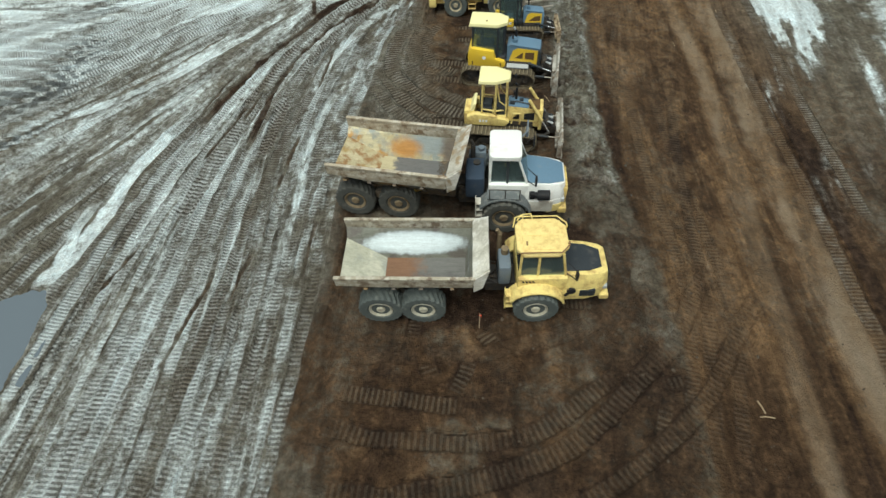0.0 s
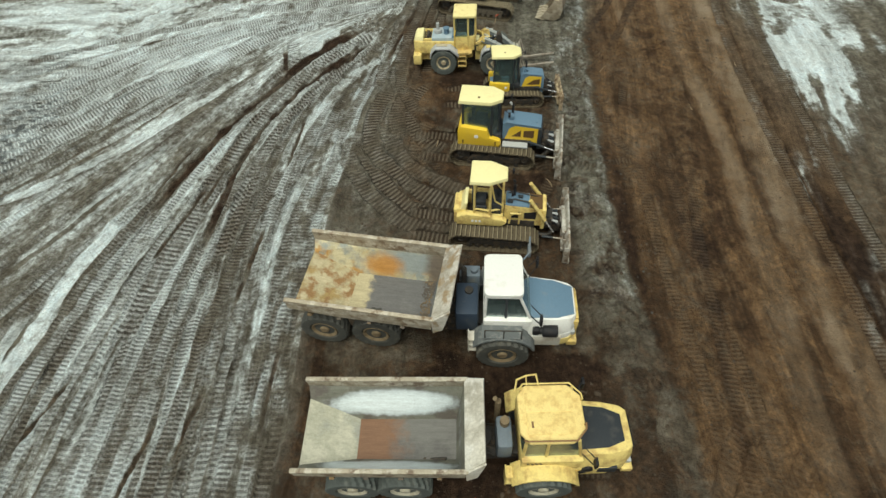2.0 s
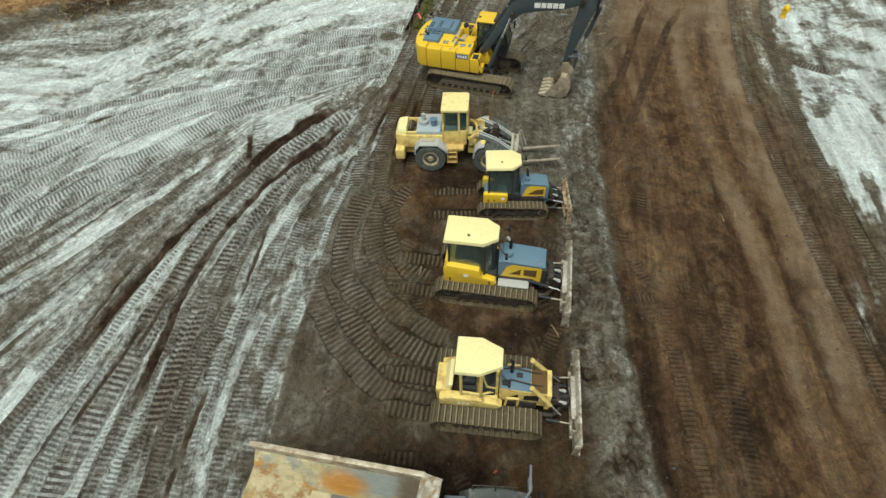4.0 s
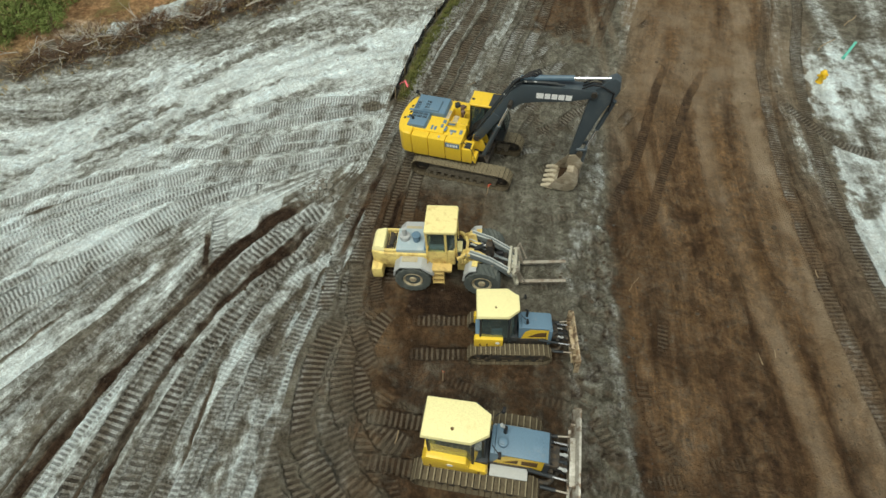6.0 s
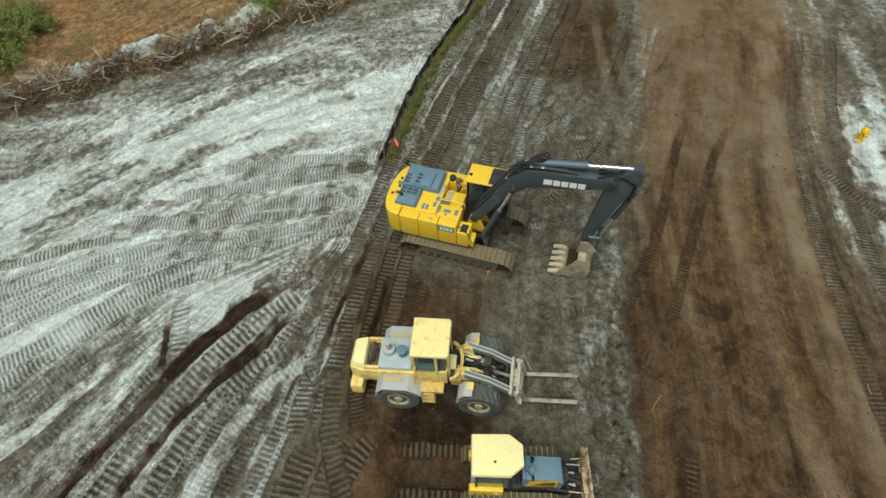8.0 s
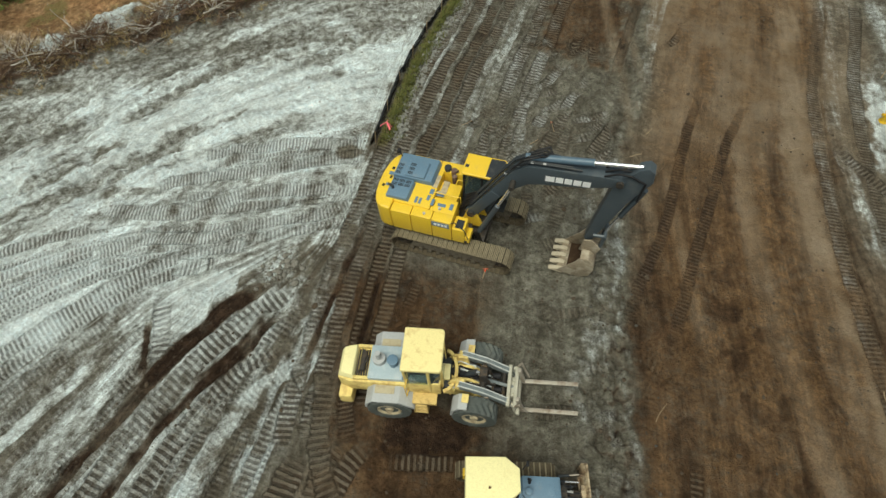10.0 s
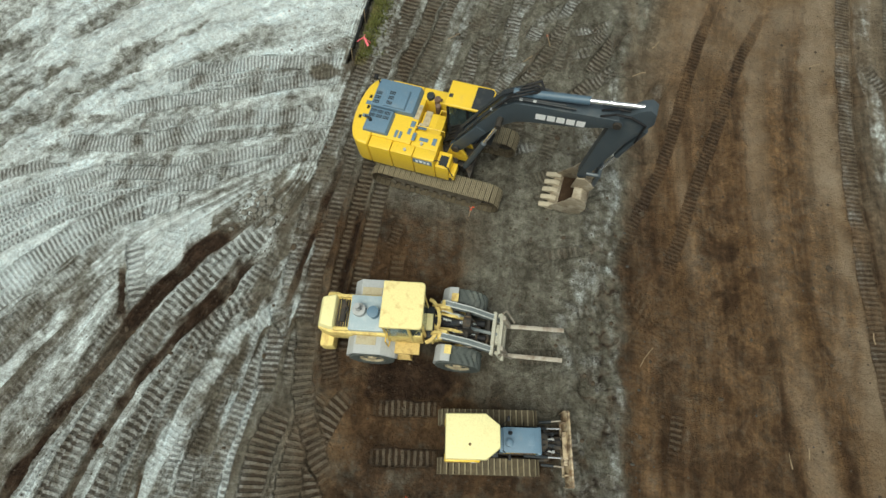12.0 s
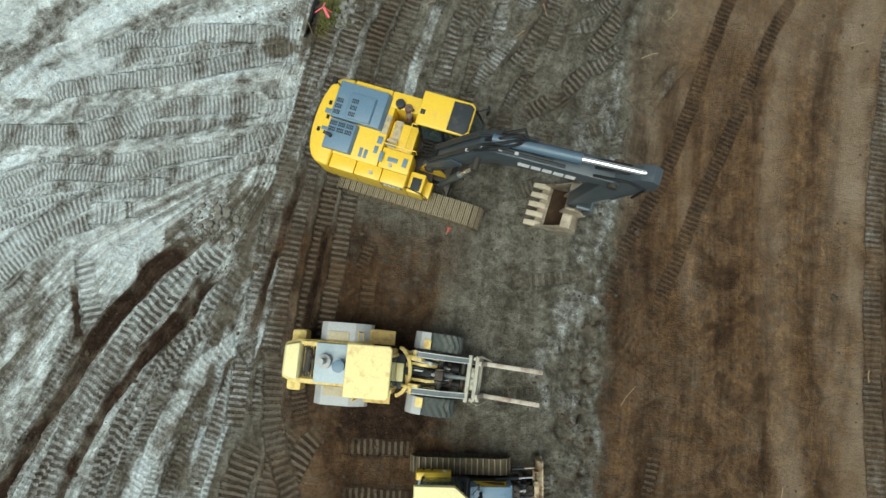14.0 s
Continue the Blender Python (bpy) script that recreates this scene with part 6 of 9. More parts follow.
    for side in (-1, 1):
        for xa, xb in ((x0 + 0.04, x0 + 0.08), (x0 + 0.72, x0 + 0.70), (x1 + 0.06, x1 - lean - 0.02)):
            bm = bmesh.new()
            rod(bm, (xa, side * hw * 1.03, 2.1), (xb, side * hw * 0.93, roof_z - 0.08), 0.05, seg=8)
            part("pillar", bm, CHARCOAL if pale and abs(xa - x0 - 0.72) < 0.01 else paint, cab)
    bm = bmesh.new()
    cut = 0.20 if pale else 0.26
    xr1 = x1 - lean + (0.07 if pale else 0.14)
    xr0 = x0 + (0.0 if pale else -0.10)
    ring = [(xr0, -hw + cut), (xr0 + cut, -hw - 0.04), (xr1 - 0.04 - cut, -hw - 0.04), (xr1 + 0.06, -hw + cut * 1.2),
            (xr1 + 0.06, hw - cut * 1.2), (xr1 - 0.04 - cut, hw + 0.04), (xr0 + cut, hw + 0.04), (xr0, hw - cut)]
    if pale:                                                 # round the corners off
        soft_ring = []
        for k, (x, y) in enumerate(((xr0, -hw - 0.04), (xr1 + 0.06, -hw - 0.04), (xr1 + 0.06, hw + 0.04), (xr0, hw + 0.04))):
            cx, cy = x + (0.18 if x == xr0 else -0.18), y + (0.18 if y < 0 else -0.18)
            soft_ring += [(cx + 0.18 * math.cos(radians(a)), cy + 0.18 * math.sin(radians(a))) for a in range(180 + 90 * k, 271 + 90 * k, 15)]
        ring = soft_ring
    slab(bm, ring, roof_z - 0.20 if pale else roof_z - 0.17, roof_z, 0.06, segments=3)
    part("roof", bm, WHITE if pale else YELLOW_CAB, cab, "clean white cab roof" if pale else "sun-bleached yellow cab roof")
    if not pale:
        for side in (-1, 1):
            bm = bmesh.new()
            pipe(bm, [(x0 + 0.0, side * (hw - 0.05), roof_z - 0.02), (x0 + 0.1, side * (hw + 0.02), roof_z + 0.12), (x1 - 0.25, side * (hw + 0.02), roof_z + 0.12), (x1 + 0.04, side * (hw - 0.3), roof_z + 0.12), (x1 + 0.06, side * 0.35, roof_z + 0.12), (x1 + 0.04, side * 0.35, roof_z - 0.03)], 0.025)
            part("roof_rail", bm, YELLOW_FADED if side > 0 else RAIL_BROWN, cab)
        for ya, yb in ((-0.60, -0.03), (0.03, 0.60)):        # two pressed panels with a seam between them
            bm = bmesh.new()
            slab(bm, [(xr0 + 0.22, ya), (xr1 - 0.22, ya), (xr1 - 0.22, yb), (xr0 + 0.22, yb)], roof_z - 0.01, roof_z + 0.018, 0.012)
            part("roof_panel", bm, YELLOW_CAB, cab)
        bm = bmesh.new()
        box(bm, xr0 + 0.34, xr0 + 0.40, -0.42, -0.24, roof_z + 0.012, roof_z + 0.04, 0.008)
        part("roof_catch", bm, RAIL_BROWN, cab)
        bm = bmesh.new()
        for k in range(4):
            plate(bm, [(x0 + 0.18 + 0.12 * k, -1.004, 1.92), (x0 + 0.26 + 0.12 * k, -1.004, 1.92), (x0 + 0.20 + 0.12 * k, -1.004, 2.06), (x0 + 0.12 + 0.12 * k, -1.004, 2.06)], 0.01)
        part("vent_slot", bm, BLACK, cab, "slanted black vent slots")
    for side in (-1, 1):
        bm = bmesh.new()
        pipe(bm, [(x1 + 0.02, side * hw, 2.9), (x1 + 0.35, side * (hw + 0.38), 2.85), (x1 + 0.35, side * (hw + 0.38), 2.35), (x1 + 0.06, side * hw, 2.25)], 0.018)
        box(bm, x1 + 0.30, x1 + 0.38, side * (hw + 0.26), side * (hw + 0.50), 2.42, 2.82, 0.03)
        part("mirror", bm, BLACK, cab, "black mirror on a tube arm")
    bm = bmesh.new()
    if pale:                                                 # stout mirror arm at the far front corner
        pipe(bm, [(x1 - 0.36, hw - 0.06, 3.12), (x1 - 0.14, hw + 0.16, 3.08), (x1 + 0.04, hw + 0.40, 3.10), (x1 + 0.08, hw + 1.02, 3.14)], 0.034, 8)
        box(bm, x1 + 0.0, x1 + 0.10, hw + 0.42, hw + 0.74, 2.78, 3.12, 0.03)
        part("mirror_arm", bm, TANK_GREY, cab, "stout blue-grey mirror arm")
    else:                                                    # loop of tube beside the roof
        pipe(bm, [(x0 - 0.12, hw - 0.05, 3.0), (x0 - 0.02, hw + 0.34, 3.08), (x0 + 0.28, hw + 0.44, 3.14), (x0 + 0.56, hw + 0.46, 3.16), (x0 + 0.60, hw + 0.02, 3.2)], 0.028, 8)
        pipe(bm, [(x0 + 0.26, hw + 0.44, 3.14), (x0 + 0.24, hw + 0.02, 3.2)], 0.022, 8)
        part("hand_loop", bm, YELLOW_FADED, cab, "loop of yellow tube beside the roof")
    # steps below the door, tank and exhaust behind the cab
    bm = bmesh.new()
    for k in range(3):
        box(bm, 0.62, 0.98, -1.22, -0.86, 0.62 + 0.36 * k, 0.66 + 0.36 * k, 0.005)
    box(bm, 0.60, 0.63, -1.22, -0.86, 0.55, 1.5, 0.0)
    part("steps", bm, CREAM if pale else YELLOW_FADED, t, m=mc)
    bm = bmesh.new()
    if pale:
        box(bm, 0.18, 0.94, -0.80, 0.46, 1.25, 2.34, 0.14)
    else:
        box(bm, 0.36, 0.84, -0.62, 0.36, 1.25, 2.34, 0.14)
    part("tank", bm, TANK if pale else TANK_GREY, t, "dark grey tank behind the cab", m=mc)
    bm = bmesh.new()
    rod(bm, (0.45, 0.58, 1.3), (0.45, 0.58, 2.9), 0.09)
    rod(bm, (0.45, 0.58, 2.9), (0.34, 0.58, 3.1), 0.07)
    rod(bm, (0.62, 0.1, 2.3), (0.62, 0.1, 2.42 if pale else 2.62), 0.14)
    part("exhaust", bm, IRON if pale else RIM_MUD, t, m=mc)
    if pale:
        bm = bmesh.new()
        box(bm, 0.40, 0.98, 0.66, 1.12, 1.3, 2.36, 0.06)
        rod(bm, (0.78, 0.88, 2.34), (0.78, 0.88, 2.50), 0.13, bevel=0.02)
        box(bm, 0.28, 0.46, 0.74, 1.02, 1.9, 2.24, 0.03)
        part("air_box", bm, TANK_GREY, t, "blue-grey air box behind the cab", m=mc)
    random.seed(3)
    for k in range(7):
        bm = bmesh.new()
        y = random.uniform(-0.5, 0.6)
        pipe(bm, [(-0.55, y, 1.1 + 0.05 * k), (-0.1, y + random.uniform(-0.2, 0.2), 1.45), (0.35, y + random.uniform(-0.1, 0.1), 1.25)], 0.03, 6)
        part("hose", bm, IRON, t, m=mc)
    return t


dump_truck(place(0.62, 11.75, 0), "faded yellow articulated dump truck with pale empty body on dark soil", 0.0, 1.5, 1.0, False)
dump_truck(place(-0.42, 16.38, 0), "dirty white articulated dump truck with rusty empty body and grey bonnet", -9.0, -2.0, 1.06, True)

# ---------------------------------------------------------------- bulldozers
def blade_profile(h):
    """The curved mouldboard's side view: front curve, then the back."""
    front = [(0.14 - 0.17 * math.sin(math.pi * k / 8) + 0.04 * k / 8 + (0.10 if k == 0 else 0.0), h * k / 8) for k in range(9)]
    return front + [(x - 0.07, z) for x, z in front[::-1]]


def bulldozer(at, label, s, old, shoe, gauge, blade_half, blade_x, blade_mat, lift=0.05, blade_yaw=0.0, top=(-1.4, 0.45, 0.69), tank_out=0.76, cab_top=3.16, blade_shift=0.0):
    """old: the battered machine with its cylinders on the bonnet. shoe: the crawler shoes' width; gauge: from the middle to a crawler's middle."""
    t = thing("bulldozer", at, label, "bulldozer", "bulldozers")
    m = Matrix.Scale(s, 4)
    paint = YELLOW_FADED if old else YELLOW_NEW
    small = s < 0.9
    nose = 1.86 if small else 2.08
    for side in (-1, 1):
        crawler(t, side * gauge, -1.5 * s, 0.53 * s, 0.52 * s, 1.5 * s, 0.48 * s, 0.47 * s, shoe, 0.205 * max(s, 0.85), 0.06, 1, IRON)
    bm = bmesh.new()
    box(bm, -1.55, 1.75, -0.48, 0.48, 0.42, 1.22, 0.05)
    box(bm, -0.2, 0.1, -1.1, 1.1, 0.5, 0.75, 0.03)
    part("hull", bm, IRON, t, m=m)
    # side tanks with their sloping front, one on each side of the cab
    for side in (-1, 1):
        bm = bmesh.new()
        if old:
            prism(bm, [(-1.72, 1.12), (0.30, 1.12), (0.52, 1.38), (0.30, 1.55), (-0.15, 1.60), (-0.2, 1.72), (-1.25, 1.80), (-1.72, 1.60)], *sorted((side * 0.5, side * 0.80)), 0.05)
        else:
            outline = [(-1.67, 1.02), (0.28, 1.02), (0.36, 1.18), (0.30, 1.36), (-0.20, 1.52), (-0.30, 1.92), (-1.52, 2.08), (-1.67, 1.82)]
            if small:
                outline = [(-1.74, 1.04), (-0.44, 1.04), (-0.36, 1.12), (-0.36, 1.62), (-1.68, 1.74), (-1.74, 1.62)]
            prism(bm, outline, *sorted((side * 0.5, side * tank_out)), 0.05)
        tank = part("side_tank", bm, paint, t, m=m)
        bm = bmesh.new()
        if old:
            for k in range(3):
                box(bm, -1.05 + 0.16 * k, -0.95 + 0.16 * k, side * 0.792, side * 0.806, 1.34, 1.48, 0.0)
        else:
            spot, level = (-0.62, 1.36) if small else (-0.80, 1.55)
            rod(bm, (spot, side * (tank_out - 0.01), level), (spot, side * (tank_out + 0.008), level), 0.10, seg=20)
        part("emblem", bm, DECAL, tank, "plain white emblem", m=m)
        if not old:
            for x in ((-1.45, -1.12) if small else (-1.42, 0.10)):
                bm = bmesh.new()
                rod(bm, (x, side * (tank_out - 0.01), 1.28), (x, side * (tank_out + 0.015), 1.28), 0.045, seg=8)
                box(bm, x - 0.03, x + 0.03, side * (tank_out - 0.01), side * (tank_out + 0.008), 1.10, 1.22, 0.0)
                part("latch", bm, worn_brown, tank, "dark latch", m=m)
    bm = bmesh.new()
    box(bm, -1.86 if old else -1.66, -1.3, -0.52, 0.52, 0.9, 1.8 if old else 1.45 if small else 1.90, 0.05)
    part("rear_housing", bm, GREY_BLUE if small else paint, t, m=m)
    # engine bonnet
    bonnet = new("bonnet")
    bonnet.parent, bonnet.matrix_basis = t, m
    bm = bmesh.new()
    prism(bm, [(0.38, 0.95), (nose - 0.03, 0.90), (nose, 1.98), (0.38, 2.12)], -0.435, 0.435, 0.03)
    part("bonnet_shell", bm, YELLOW_FADED if old else GREY_BLUE, bonnet)
    bm = bmesh.new()
    if old:
        prism(bm, [(0.40, 2.13), (1.46, 2.05), (1.46, 2.09), (0.42, 2.18)], -0.42, 0.42, 0.02)
    else:
        prism(bm, [(0.50, 2.118), (nose + 0.04, 1.985), (nose + 0.06, 2.03), (nose - 0.2, 2.08), (0.52, 2.20)], -0.46, 0.46, 0.03)
    part("bonnet_top", bm, GREY_BLUE, bonnet, "dark bonnet top with the sky's blue-grey sheen in its colour")
    if not old:
        bm = bmesh.new()
        rod(bm, (0.74, -0.12, 2.15), (0.74, -0.12, 2.36), 0.15, bevel=0.02)
        rod(bm, (0.74, -0.12, 2.36), (0.74, -0.12, 2.41), 0.11, bevel=0.01)
        part("intake_cap", bm, GREY_BLUE, bonnet)
        bm = bmesh.new()
        box(bm, 1.25, nose - 0.12, -0.20, 0.20, 2.02, 2.10, 0.02)
        rod(bm, (1.05, 0.2, 2.08), (1.05, 0.2, 2.15), 0.06)
        part("filler_hatch", bm, GREY_BLUE, bonnet)
    else:
        bm = bmesh.new()
        prism(bm, [(1.48, 2.05), (2.03, 2.0), (2.03, 2.035), (1.48, 2.085)], -0.42, 0.42, 0.015)
        part("front_cover", bm, worn_brown, bonnet, "rusty brown front cover")
        for y in (-0.16, 0.30):                              # pipes over the bonnet
            bm = bmesh.new()
            pipe(bm, [(0.5, y, 2.15), (0.8, y + 0.05, 2.24), (1.5, y - 0.04, 2.16), (1.9, y, 2.02)], 0.028, 6)
            part("bonnet_pipe", bm, IRON, bonnet)
        for x, y, w, h in ((0.60, -0.22, 0.13, 0.16), (1.06, 0.12, 0.11, 0.10)):
            bm = bmesh.new()
            box(bm, x - w, x + w, y - w * 0.7, y + w * 0.7, 2.0, 2.12 + h, 0.04)
            part("engine_cover", bm, CHARCOAL, bonnet)
    for side in (-1, 1):
        y = side * 0.442
        if not old:
            bm = bmesh.new()
            corners = [(0.44, y, 1.00), (nose - 0.05, y, 0.98), (nose - 0.05, y, 1.92), (0.94, y, 2.0), (0.70, y, 1.84)]
            plate(bm, corners if side < 0 else corners[::-1], 0.012)
            part("side_panel", bm, YELLOW_NEW, bonnet, "yellow engine side panel")
            y = side * 0.454
            quads = [[(0.80, y, 1.36), (nose - 0.16, y, 1.34), (nose - 0.16, y, 1.74), (1.30, y, 1.70)]] if small else [
                [(0.82, y, 1.40), (1.24, y, 1.40), (1.24, y, 1.76)], [(1.36, y, 1.40), (1.84, y, 1.36), (1.84, y, 1.80), (1.36, y, 1.76)]]
        else:
            quads = [[(0.62, y, 1.35), (1.05, y, 1.35), (1.05, y, 1.80)], [(1.25, y, 1.35), (1.78, y, 1.32), (1.78, y, 1.82), (1.25, y, 1.72)]]
        for quad in quads:
            bm = bmesh.new()
            plate(bm, quad if side < 0 else quad[::-1], 0.012)
            part("side_screen", bm, BLACK if old else worn_brown, bonnet, "brown engine side screen")
        if not old and not small:
            bm = bmesh.new()
            box(bm, 0.42, 1.60, *sorted((side * 0.46, side * 0.82)), 1.02, 1.10, 0.02)
            part("deck_plate", bm, GREY_LIGHT, bonnet, "pale grey deck plate beside the bonnet")
    bm = bmesh.new()
    box(bm, nose - 0.06, nose + 0.12, -0.50, 0.50, 0.75, 2.00 if old else 1.94, 0.05)
    part("radiator_guard", bm, YELLOW_FADED if old else GREY_BLUE if s < 0.9 else CHARCOAL, bonnet)
    bm = bmesh.new()
    rod(bm, (0.78, 0.22, 2.1), (0.78, 0.22, 2.80 if old else 2.62), 0.06)
    rod(bm, (0.78, 0.22, 2.95 if old else 2.62), (0.70, 0.22, 3.08 if old else 2.72), 0.05)
    exhaust = part("exhaust", bm, BLACK, t, m=m)
    if not old and not small:
        bm = bmesh.new()
        rod(bm, (0.72, 0.22, 2.68), (0.64, 0.22, 2.80), 0.056, seg=12)
        part("exhaust_tip", bm, GREY_LIGHT, exhaust, "pale exhaust tip", m=m)
    # cab
    cab = new("cab")
    cab.parent, cab.matrix_basis = t, m
    bm = bmesh.new()
    box(bm, top[0] + 0.2, 0.34, -0.60, 0.60, 1.2, 1.62 if old else 1.56, 0.04)
    part("cab_base", bm, paint if old else CHARCOAL, cab)
    bm = bmesh.new()
    box(bm, -0.95, -0.45, -0.27, 0.27, 1.6, 2.12, 0.07)
    if old:
        box(bm, -0.2, 0.25, -0.5, 0.5, 1.6, 2.2, 0.06)
    box(bm, -1.08, -0.95, -0.27, 0.27, 2.0, 2.65, 0.06)
    part("driver_seat", bm, CABIN, cab)
    bm = bmesh.new()
    box(bm, -0.05, 0.22, -0.36, 0.36, 1.7, 2.2, 0.06)
    part("console", bm, CHARCOAL if not small else GREY_BLUE, cab)
    for side in (-1, 1):
        bm = bmesh.new()
        box(bm, -0.9, -0.4, side * 0.33, side * 0.46, 1.55, 1.98, 0.03)
        part("armrest", bm, GREY_BLUE if small else CABIN, cab)
    z0, z1 = (1.84 if old else 1.62), cab_top
    rear, mid, front = top[0] + 0.16, -0.12, top[1] - 0.14
    if old:
        mid = -0.25
    panes = [("side_window", [(rear + 0.08, -0.63, z0), (mid - 0.04, -0.63, z0), (mid - 0.04, -0.60, z1), (rear + 0.1, -0.60, z1)]),
             ("door_window", [(mid + 0.04, -0.63, z0 - 0.55), (front, -0.40, z0 - 0.35), (front - 0.02, -0.38, z1), (mid + 0.02, -0.60, z1)]),
             ("side_window", [(mid - 0.04, 0.63, z0), (rear + 0.08, 0.63, z0), (rear + 0.1, 0.60, z1), (mid - 0.04, 0.60, z1)]),
             ("door_window", [(front, 0.40, z0 - 0.35), (mid + 0.04, 0.63, z0 - 0.55), (mid + 0.02, 0.60, z1), (front - 0.02, 0.38, z1)]),
             ("windscreen", [(front + 0.02, -0.40, z0 + 0.2), (front + 0.02, 0.40, z0 + 0.2), (front, 0.38, z1), (front, -0.38, z1)]),
             ("rear_window", [(rear, 0.58, z0 + 0.1), (rear, -0.58, z0 + 0.1), (rear + 0.02, -0.56, z1), (rear + 0.02, 0.56, z1)])]
    for nm, cs in panes:
        if old:
            continue
        bm = bmesh.new()
        plate(bm, cs, 0.012)
        part(nm, bm, GLASS, cab, "dark tinted glass")
    for side in (-1, 1):
        for xa, ya, xb, yb in ((rear + 0.04, 0.62, rear + 0.06, 0.6), (mid, 0.64, mid, 0.61), (front + 0.0, 0.42, front - 0.02, 0.4)):
            bm = bmesh.new()
            rod(bm, (xa, side * ya, 1.5), (xb, side * yb, z1 + 0.04), 0.052, seg=8)
            part("pillar", bm, paint if old else CHARCOAL, cab)
    if old:
        for side in (-1, 1):
            bm = bmesh.new()
            pipe(bm, [(rear + 0.06, side * 0.61, 2.02), (mid, side * 0.63, 1.95), (front - 0.02, side * 0.42, 1.9)], 0.045, 8)
            part("frame_bar", bm, paint, cab)
            bm = bmesh.new()
            pipe(bm, [(mid + 0.05, side * 0.6, z1 - 0.05), (mid + 0.2, side * 0.55, 2.5), (front, side * 0.42, 2.1)], 0.035, 8)
            part("frame_bar", bm, paint, cab)
    bm = bmesh.new()
    hw = top[2]
    ring = [(top[0], -hw), (mid - 0.05, -hw * 1.02), (top[1], -hw * 0.5), (top[1], hw * 0.5), (mid - 0.05, hw * 1.02), (top[0], hw)]
    small = [(x * 0.97 - 0.01, y * 0.95) for x, y in ring]
    slab(bm, ring, z1 + 0.02, z1 + 0.19, 0.03, top=small)
    part("roof", bm, YELLOW_ROOF, cab, "sun-bleached yellow roof with a tapered front")
    bm = bmesh.new()
    if old:
        prism(bm, [(rear - 0.66, 1.6), (rear - 0.40, 1.6), (rear - 0.26, 2.2), (rear - 0.40, 2.2)], -0.5, 0.5, 0.03)
        part("rear_guard", bm, YELLOW_ROOF, cab, "pale guard behind the cab")
    else:
        rod(bm, (-0.75, -0.28, z1 + 0.18), (-0.75, -0.28, z1 + 0.22), 0.05, seg=10)
        part("roof_bolt", bm, worn_brown, cab)
        if not small:
            bm = bmesh.new()
            box(bm, top[0] - 0.05, top[0] + 0.36, -hw - 0.02, hw + 0.02, z1 - 0.16, z1 + 0.03, 0.03)
            part("roof_rim", bm, YELLOW_NEW, cab, "yellow lower rim behind the roof")
    for side in (-1, 1):
        bm = bmesh.new()
        pipe(bm, [(0.42, side * 0.42, z1 - 0.26), (0.66, side * 0.66, z1 - 0.31)], 0.016, 6)
        box(bm, 0.62, 0.72, side * 0.58, side * 0.76, z1 - 0.44, z1 - 0.26, 0.02)
        part("work_light", bm, BLACK, cab, "small dark work light")
    # blade with its frame
    bx, h = blade_x / s, 1.12
    turn = rot_z(blade_yaw, bx, 0)
    blade = new("blade")
    blade.parent, blade.matrix_basis = t, m @ turn @ Matrix.Translation((bx, blade_shift, lift))
    half = blade_half / s
    bm = bmesh.new()
    prism(bm, blade_profile(h), -half, half, 0.012)
    for side in (-1, 1):
        box(bm, -0.08, 0.17, side * half, side * (half + 0.03), 0.02, h * 0.98, 0.01)
    part("mouldboard", bm, blade_mat, blade, "scraped steel mouldboard")
    bm = bmesh.new()
    box(bm, 0.16, 0.24, -half - 0.03, half + 0.03, -0.04, 0.17, 0.01)
    part("cutting_edge", bm, STEEL, blade)
    for x1, w, z0_, z1_ in ((-0.06, 0.75, 0.25, 0.45), (0.02, 0.45, h - 0.34, h - 0.18)):
        bm = bmesh.new()
        box(bm, -0.16, x1, -half * w, half * w, z0_, z1_, 0.02)
        part("stiffener", bm, blade_mat, blade)
    for k in range(5):
        bm = bmesh.new()
        y = half * (-0.7 + 0.35 * k)
        box(bm, -0.15, 0.0, y - 0.03, y + 0.03, 0.2, h - 0.14, 0.01)
        part("rib", bm, blade_mat, blade)
    bm = bmesh.new()
    inner = 0.62 if not old else 0.55
    for side in (-1, 1):
        rod(bm, (0.3, side * inner, 0.55), (bx - 0.75, side * inner, 0.42), 0.10, seg=10)
        rod(bm, (bx - 0.75, side * inner, 0.42), (bx - 0.28, 0, 0.42), 0.09, seg=10)
    rod(bm, (bx - 0.55, 0, 0.42), (bx - 0.12, 0, 0.5), 0.14)
    box(bm, bx - 0.6, bx - 0.2, -0.25, 0.25, 0.35, 0.85, 0.06)
    part("push_frame", bm, IRON, t, m=m)
    for side in (-1, 1):
        bm = bmesh.new()
        a, b = (Vector((nose - 0.5, side * 0.50, 1.18)), Vector((bx - 0.2, side * 0.55, 0.80)))
        if old:
            a, b = Vector((1.45, side * 0.50, 2.62)), Vector((2.62, side * 0.62, 0.75))
        c = a.lerp(b, 0.62)
        rod(bm, a, c, 0.085 if old else 0.065, seg=12)
        cyl = part("lift_cylinder", bm, YELLOW_FADED if old else CHARCOAL, t, m=m)
        bm = bmesh.new()
        rod(bm, c, b, 0.04, seg=10)
        part("cylinder_rod", bm, CHROME, cyl, "bright chrome rod", m=m)
        bm = bmesh.new()
        a, b = Vector((bx - 1.0, side * 0.80, 0.62)), Vector((bx - 0.12, side * 0.88, 0.64))
        rod(bm, a, a.lerp(b, 0.55), 0.06, seg=10)
        cyl = part("angle_cylinder", bm, CHARCOAL, t, m=m)
        bm = bmesh.new()
        rod(bm, a.lerp(b, 0.55), b, 0.035, seg=10)
